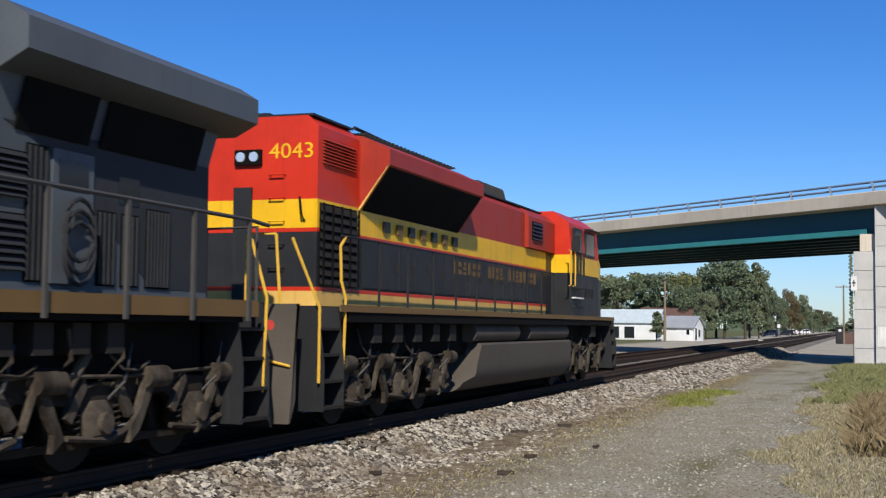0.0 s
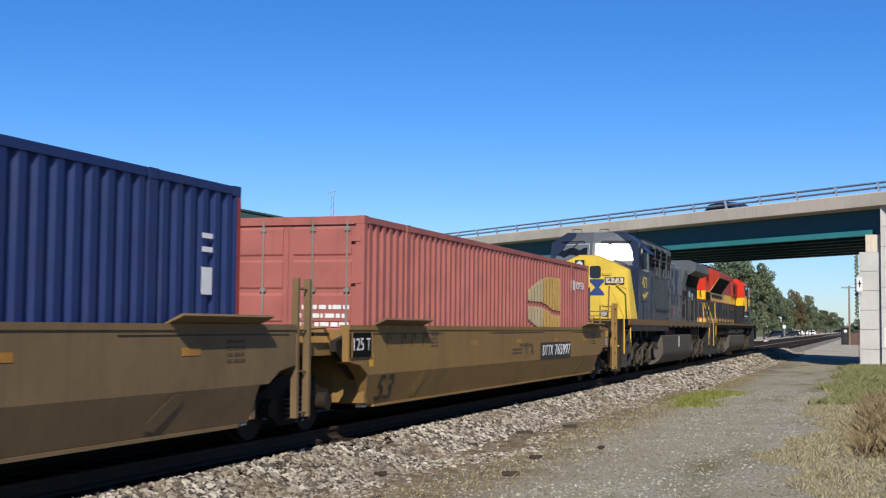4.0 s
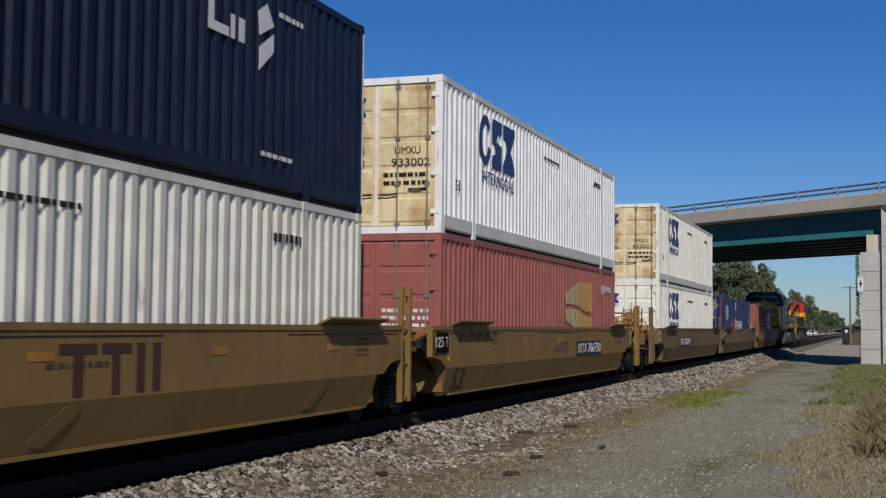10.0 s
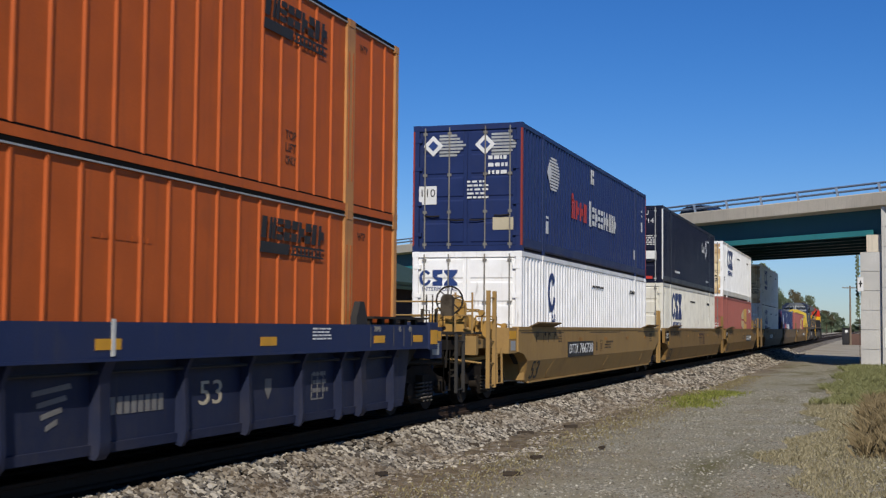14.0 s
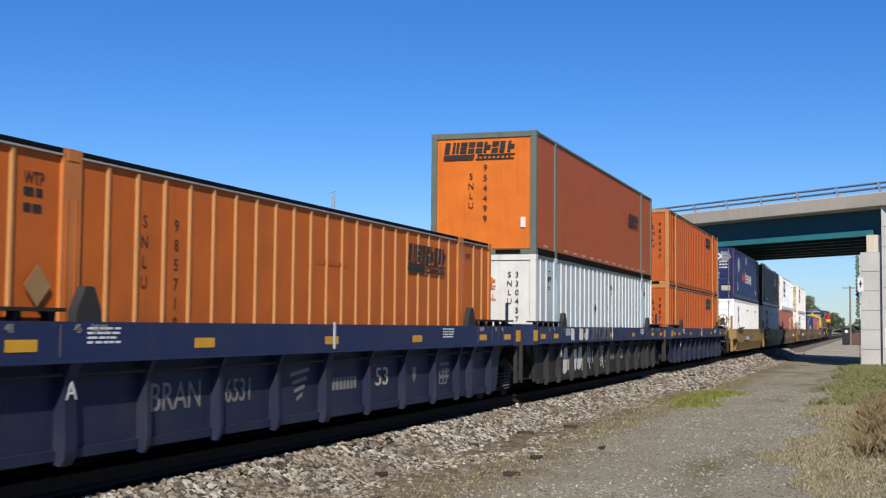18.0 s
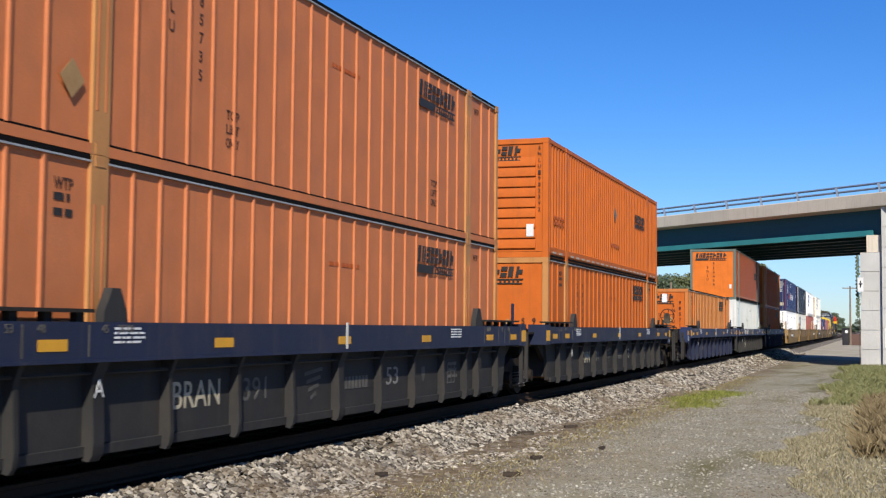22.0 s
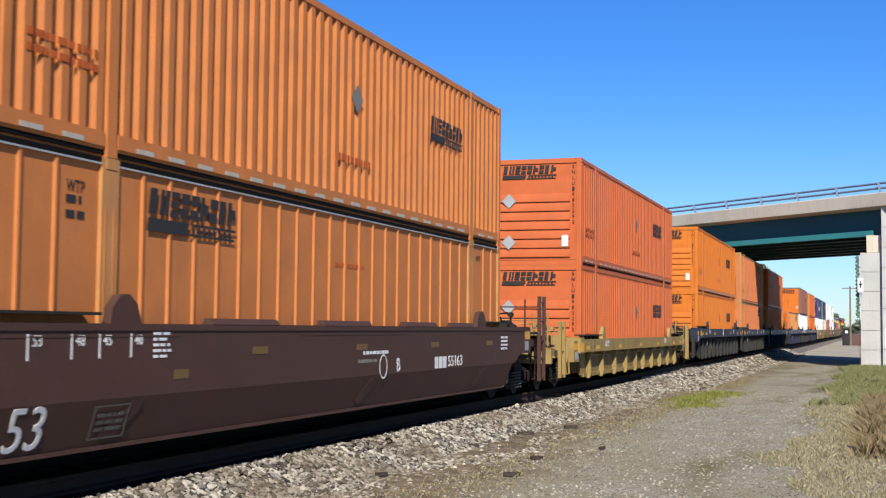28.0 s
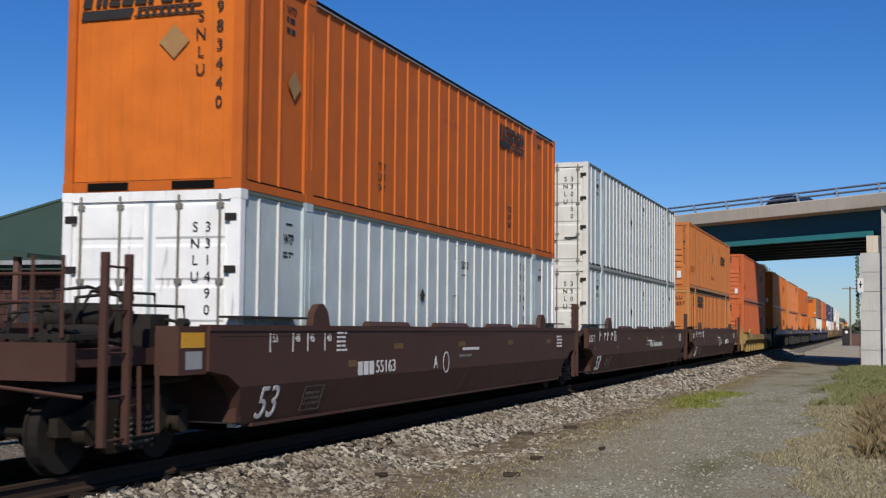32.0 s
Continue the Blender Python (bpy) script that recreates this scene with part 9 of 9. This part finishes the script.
bars("print", "black_paint", t, on_rear(-0.615, 77.095, 4.25), [(-0.03, 0.03, -0.2, 0.2), (-0.1, 0.1, -0.02, 0.06)])
part("bracket", box(B(), -0.66, -0.6, 77.3, 77.6, 4.1, 4.2), "steel", t)
t = thing("vine", "dark vine and cables hanging at the abutment's edge", "vine")
rr = random.Random(8)
for k in range(60):
    z = 2.3 + k * 0.06
    x = -0.78 + 0.06 * math.sin(k * 1.7)
    part("leaf_clump", loft(B(), [[(x + math.cos(a) * 0.07 * rr.uniform(0.3, 1.6), 77.5 + math.sin(a) * 0.07, z + dz) for a in (i * math.tau / 6 for i in range(6))] for dz in (0, 0.07 + rr.uniform(0, 0.06))]), leaf_dark, t)
part("stem", rod(B(), [(-0.68, 77.55, -0.7), (-0.7, 77.55, 2.0), (-0.72, 77.55, 5.9)], 0.02, 5), "bark", t)


def car(label, paint, kind="suv"):
    """A road car: body, cabin glass, wheels, lamps. Its nose looks towards +y; the origin is on the road."""
    t = thing("car", label, "car", "road vehicles")
    top = 1.7 if kind == "suv" else 1.45
    lower = [(-2.25, 0.35), (-2.3, 0.7), (-2.2, 0.98), (1.0, 1.0), (2.0, 0.85), (2.25, 0.65), (2.2, 0.32)]
    part("body", prism_x(B(), lower, -0.88, 0.88), paint, t)
    cab = [(-2.15, 0.98), (-1.9, top - 0.08), (-1.4, top), (0.1, top), (0.95, 1.0)]
    part("roof", loft(B(), [[(x * (0.82 if z > 1.2 else 0.95) * s0, y, z) for y, z in cab] for x, s0 in ((-0.88, 1), (0.88, 1))]), paint, t)
    gl = [(-1.95, 1.03), (-1.75, top - 0.12), (0.0, top - 0.12), (0.72, 1.03)]
    for s in (-1, 1):
        part("window", loft(B(), [[(s * (0.852 if z < 1.2 else 0.74) + dx, y, z) for y, z in gl] for dx in (-0.006, 0.012)]), "glass", t, "dark glass")
        for y in (-1.4, 1.35):
            w = part("wheel", drum(B(), (s * 0.8, y, 0.33), "x", 0.22, 0.33, 18), "rubber", t)
            part("rim", drum(B(), (s * 0.915, y, 0.33), "x", 0.02, 0.2, 12), "grey_rail", w)
        part("headlight", box(B(), *sorted((s * 0.5, s * 0.82)), 2.1, 2.2, 0.62, 0.78), "lamp_glass", t)
        part("tail_light", box(B(), *sorted((s * 0.6, s * 0.86)), -2.32, -2.2, 0.7, 0.95), "red_paint", t)
    part("windscreen", loft(B(), [[(-0.7, 0.12, top - 0.1), (0.7, 0.12, top - 0.1), (0.8, 0.95, 1.02), (-0.8, 0.95, 1.02)], [(-0.7, 0.15, top - 0.1), (0.7, 0.15, top - 0.1), (0.8, 0.98, 1.02), (-0.8, 0.98, 1.02)]]), "glass", t)
    return t


for x, y, a, p, lab in ((-21.5, 305, 80, "car_blue", "parked dark blue car under the trees"), (-19.5, 330, 95, "car_dark", "parked dark car under the trees"), (-23.0, 420, 70, "car_white", "parked white car far along the tracks"), (-20.5, 455, 100, "car_white", "parked white van-like car far along the tracks"), (-22.0, 500, 90, "car_blue", "parked blue car far along the tracks")):
    car(lab, p).matrix_basis = pose(x, y, earth(x, y), 0, 0, a)
CARS = [car("dark car crossing the road bridge", "car_dark", "sedan") for k in range(5)]

t = thing("signal_box", "small white relay box lying beside the far rails", "relay box")
part("body", box(B(), -14.3, -13.3, 176, 176.5, -0.5, -0.05), "white_wall", t)
part("lid", box(B(), -14.35, -13.25, 175.95, 176.55, -0.05, 0.0), "white_wall", t)
for i, (x, y, h) in enumerate(((-20, 350, 3.2), (-21, 390, 4.0), (-22.5, 440, 3.0), (-19, 300, 2.5))):
    t = thing("sign_post", "thin pale sign post far along the tracks", "sign post", "far sign posts")
    part("post", rod(B(), [(x, y, -0.7), (x, y, h)], 0.06, 6), "grey_rail", t)
    part("panel", box(B(), x - 0.35, x + 0.35, y - 0.08, y - 0.05, h - 0.8, h), "white_paint", t)

# ---- grass and scraps ----


def blades(name, count, place, mat, label, seed):
    rng = np.random.default_rng(seed)
    vs = np.empty((count, 4, 3))
    for i in range(count):
        x, y, h = place(rng)
        z = earth(x, y) - 0.01
        a = rng.uniform(0, math.tau)
        w = 0.003 + 0.005 * rng.random() + 0.0002 * y
        dx, dy = math.cos(a) * w, math.sin(a) * w
        lx, ly = rng.normal(0, 0.5, 2) * h
        vs[i] = ((x - dx, y - dy, z), (x + dx, y + dy, z), (x + dx * 0.6 + lx * 0.4, y + dy * 0.6 + ly * 0.4, z + h * 0.6), (x + lx, y + ly, z + h))
    idx = np.arange(count)[:, None] * 4
    faces = np.concatenate([idx + np.array([0, 1, 2]), idx + np.array([0, 2, 3])]).tolist()
    me = bpy.data.meshes.new(name)
    me.from_pydata(vs.reshape(-1, 3).tolist(), [], faces)
    me.materials.append(mat)
    return tagged(new(name, me), label, "grass", kind="stuff")


dry = leaf_material("dry_tan_grass", (0.17, 0.155, 0.085), (0.36, 0.325, 0.205))
green = leaf_material("green_grass", (0.10, 0.115, 0.042), (0.23, 0.235, 0.105))
weed = leaf_material("brown_weeds", (0.105, 0.085, 0.042), (0.255, 0.20, 0.108))
tuft = leaf_material("fresh_weeds", (0.09, 0.11, 0.02), (0.26, 0.27, 0.06))
verge = leaf_material("faded_verge_grass", (0.11, 0.10, 0.045), (0.27, 0.245, 0.13))


def edge_x(y):
    return -1.35 + 0.35 * math.sin(y * 0.5) + 0.2 * math.sin(y * 1.7) + (0.25 if y < 20 else 0)


def dry_place(rng):
    y = 12 + 34 * rng.random()
    return edge_x(y) + abs(rng.normal(0, 1.1)), y, rng.uniform(0.02, 0.07) + 0.0012 * y


def weed_place(rng):
    y = 22 + 16 * rng.random()
    return -0.55 + 0.012 * y + abs(rng.normal(0, 0.8)), y, rng.uniform(0.12, 0.42)


def green_place(rng):
    y = 36 + 41 * rng.random()
    return edge_x(y) + 0.1 + abs(rng.normal(0, 1.4)), y, rng.uniform(0.06, 0.27)


def tuft_place(rng):
    a, r = rng.uniform(0, math.tau), math.sqrt(rng.random())
    q = rng.random() ** 0.7
    return -4.85 + rng.normal(0, 0.36) + 0.25 * math.sin(q * 9), 33.0 + 9.5 * q, rng.uniform(0.02, 0.12)


def strip_place(rng):
    y = 13 + 45 * rng.random() ** 1.2
    return -5.2 + rng.normal(0, 0.45), y, rng.uniform(0.02, 0.08)


blades("dry_grass", 26000, dry_place, dry, "dry tan grass along the gravel road", 21)
blades("brown_weeds", 5200, weed_place, weed, "tall brown weeds at the road's edge", 22)
blades("green_grass", 22000, green_place, green, "green grass below the abutment", 23)
blades("grass_tuft", 4200, tuft_place, tuft, "bright green weeds beside the ballast", 24)
blades("verge_grass", 7000, strip_place, verge, "sparse dry grass between ballast and road", 25)
M["old_wood"] = surface("dark_old_wood", (0.045, 0.034, 0.024), 0.9, grain=15)
for i, (x, y, L, a) in enumerate(((-4.77, 16.96, 0.24, 20), (-5.06, 19.45, 0.22, 60), (-4.42, 21.45, 0.14, 80), (-6.6, 20.9, 0.25, 30), (-6.5, 16.4, 0.2, 70), (-6.4, 23.8, 0.3, 10), (-5.9, 64.9, 2.2, 80), (-7.0, 50.8, 1.2, 70), (-5.98, 25.8, 0.3, 40))):
    t = thing("wood_scrap", "dark broken scrap of old tie wood on the ground", "wood scrap", "wood scraps")
    rr = random.Random(i)
    bm = loft(B(), [[(sx * L / 2, sy * 0.045 * rr.uniform(0.6, 1.2), sz * 0.025 * rr.uniform(0.7, 1.2)) for sy, sz in ((-1, -1), (1, -1), (1.1, 0.2), (0.5, 1), (-0.7, 0.9))] for sx in (-1, -0.5, 0.2, 1)])
    part("chunk", bm, "old_wood", t)
    t.matrix_basis = pose(x, y, max(earth(x, y), ballast_top(x) if x < -5.6 else -9) + 0.04, 0, 0, a)


def bird():
    t = thing("bird", "dark bird in flight, wings spread", "bird")
    rings = [[(math.cos(a) * r, y, math.sin(a) * r * 0.8) for a in (i * math.tau / 8 for i in range(8))] for y, r in ((-0.26, 0.02), (-0.12, 0.055), (0.05, 0.06), (0.16, 0.035), (0.22, 0.01))]
    part("body", loft(B(), rings), "feather", t)
    part("tail", prism_z(B(), [(-0.02, -0.24), (0.02, -0.24), (0.06, -0.42), (-0.06, -0.42)], -0.008, 0.008), "feather", t)
    ws = []
    for s in (-1, 1):
        prof = [(0, 0.13), (s * 0.25, 0.16), (s * 0.58, -0.04), (s * 0.3, -0.1), (0, -0.13)]
        w = part("wing", prism_z(B(), prof, -0.014, 0.014), "feather", t)
        w.location = (s * 0.03, 0, 0.03)
        ws.append(w)
    return t, ws


BIRD, WINGS = bird()

# ---- what moves ----


def along(t):
    """How far the train has gone along its track, in metres."""
    return 11.30725 * t - 0.0025942 * ((t - 16) ** 2 - 256)


def turning(sets, rows_of):
    """Key one wheelset of each place on its truck; its like on the other trucks share that turning."""
    first = {}
    for w, i in sets:
        if i not in first:
            walk(w, rows_of(tuple(w.location)))
            first[i] = w
        else:
            w.rotation_mode = "QUATERNION"
            keys = w.animation_data_create()
            keys.action = first[i].animation_data.action
            keys.action_slot = first[i].animation_data.action_slot


def motions():
    for ob, y, z in MOVERS:
        walk(ob, [(t, pose(TRACK_X, y + along(t), z)) for t in (0.0, 8.0, 16.0, 24.0, 32.0)])
    steps = [i / 30 for i in range(0, 961)]

    def roll(radius):
        return lambda p: [(t, pose(*p, -math.degrees(along(t) / radius) % 360)) for t in steps]
    turning(WHEELSETS, roll(0.425))
    turning(BIG_WHEELSETS, roll(0.51))
    # cars over the bridge: the time at which each is 10 m from the near abutment, and its speed
    head = math.degrees(math.atan2(BD.x, -BD.y))
    for k, (ob, t10, v) in enumerate(zip(CARS, (4.2, 7.75, 14.35, 30.43, 31.9), (20.0, 20.8, 19.3, 19.3, 20.0))):
        a0, a1 = 158.0 + 7 * k, -38.0 + 7 * k
        t0, t1 = t10 - (a0 - 10) / v, t10 + (10 - a1) / v
        rows = [(0.0, min(a0, 10 + t10 * v))]
        for i in range(1, 321):
            t = i * 0.1
            a = min(a0, max(a1, 10 + (t10 - t) * v))
            turning_point = abs(t - t0) < 0.1 or abs(t - t1) < 0.1 or i % 8 == 0
            if turning_point:
                rows.append((t, a))
        out = []
        for t, a in rows:
            p = BO + BD * a - BN * 2.7
            out.append((t, pose(p.x, p.y, 8.945, 0, 0, head)))
        walk(ob, out)
    way = [(0.0, 60, -40, 10), (20.0, 20, 20, 11.0), (22.8, 9.0, 40, 11.2), (23.3, 3.2, 51.5, 11.7), (23.6, 0.13, 60, 12.62), (24.0, -4.42, 72, 15.2), (24.4, -9.36, 88, 17.33), (24.8, -13.96, 105, 19.37), (25.2, -19.0, 123, 20.63), (25.5, -23.21, 137, 21.63), (27.0, -50, 215, 25), (32.0, -150, 480, 34)]
    walk(BIRD, [(t, pose(x, y, z, 12, max(0.0, 32 - 45 * abs(t - 24.0)), 18)) for t, x, y, z in way])
    for s, w in zip((-1, 1), WINGS):
        p = tuple(w.location)
        walk(w, [(i * 0.1, pose(*p, 0, -s * (14 + 38 * math.sin((i * 0.1 - 24.0) * math.tau * 2.2 + 0.3)), 0)) for i in range(321)])


motions()
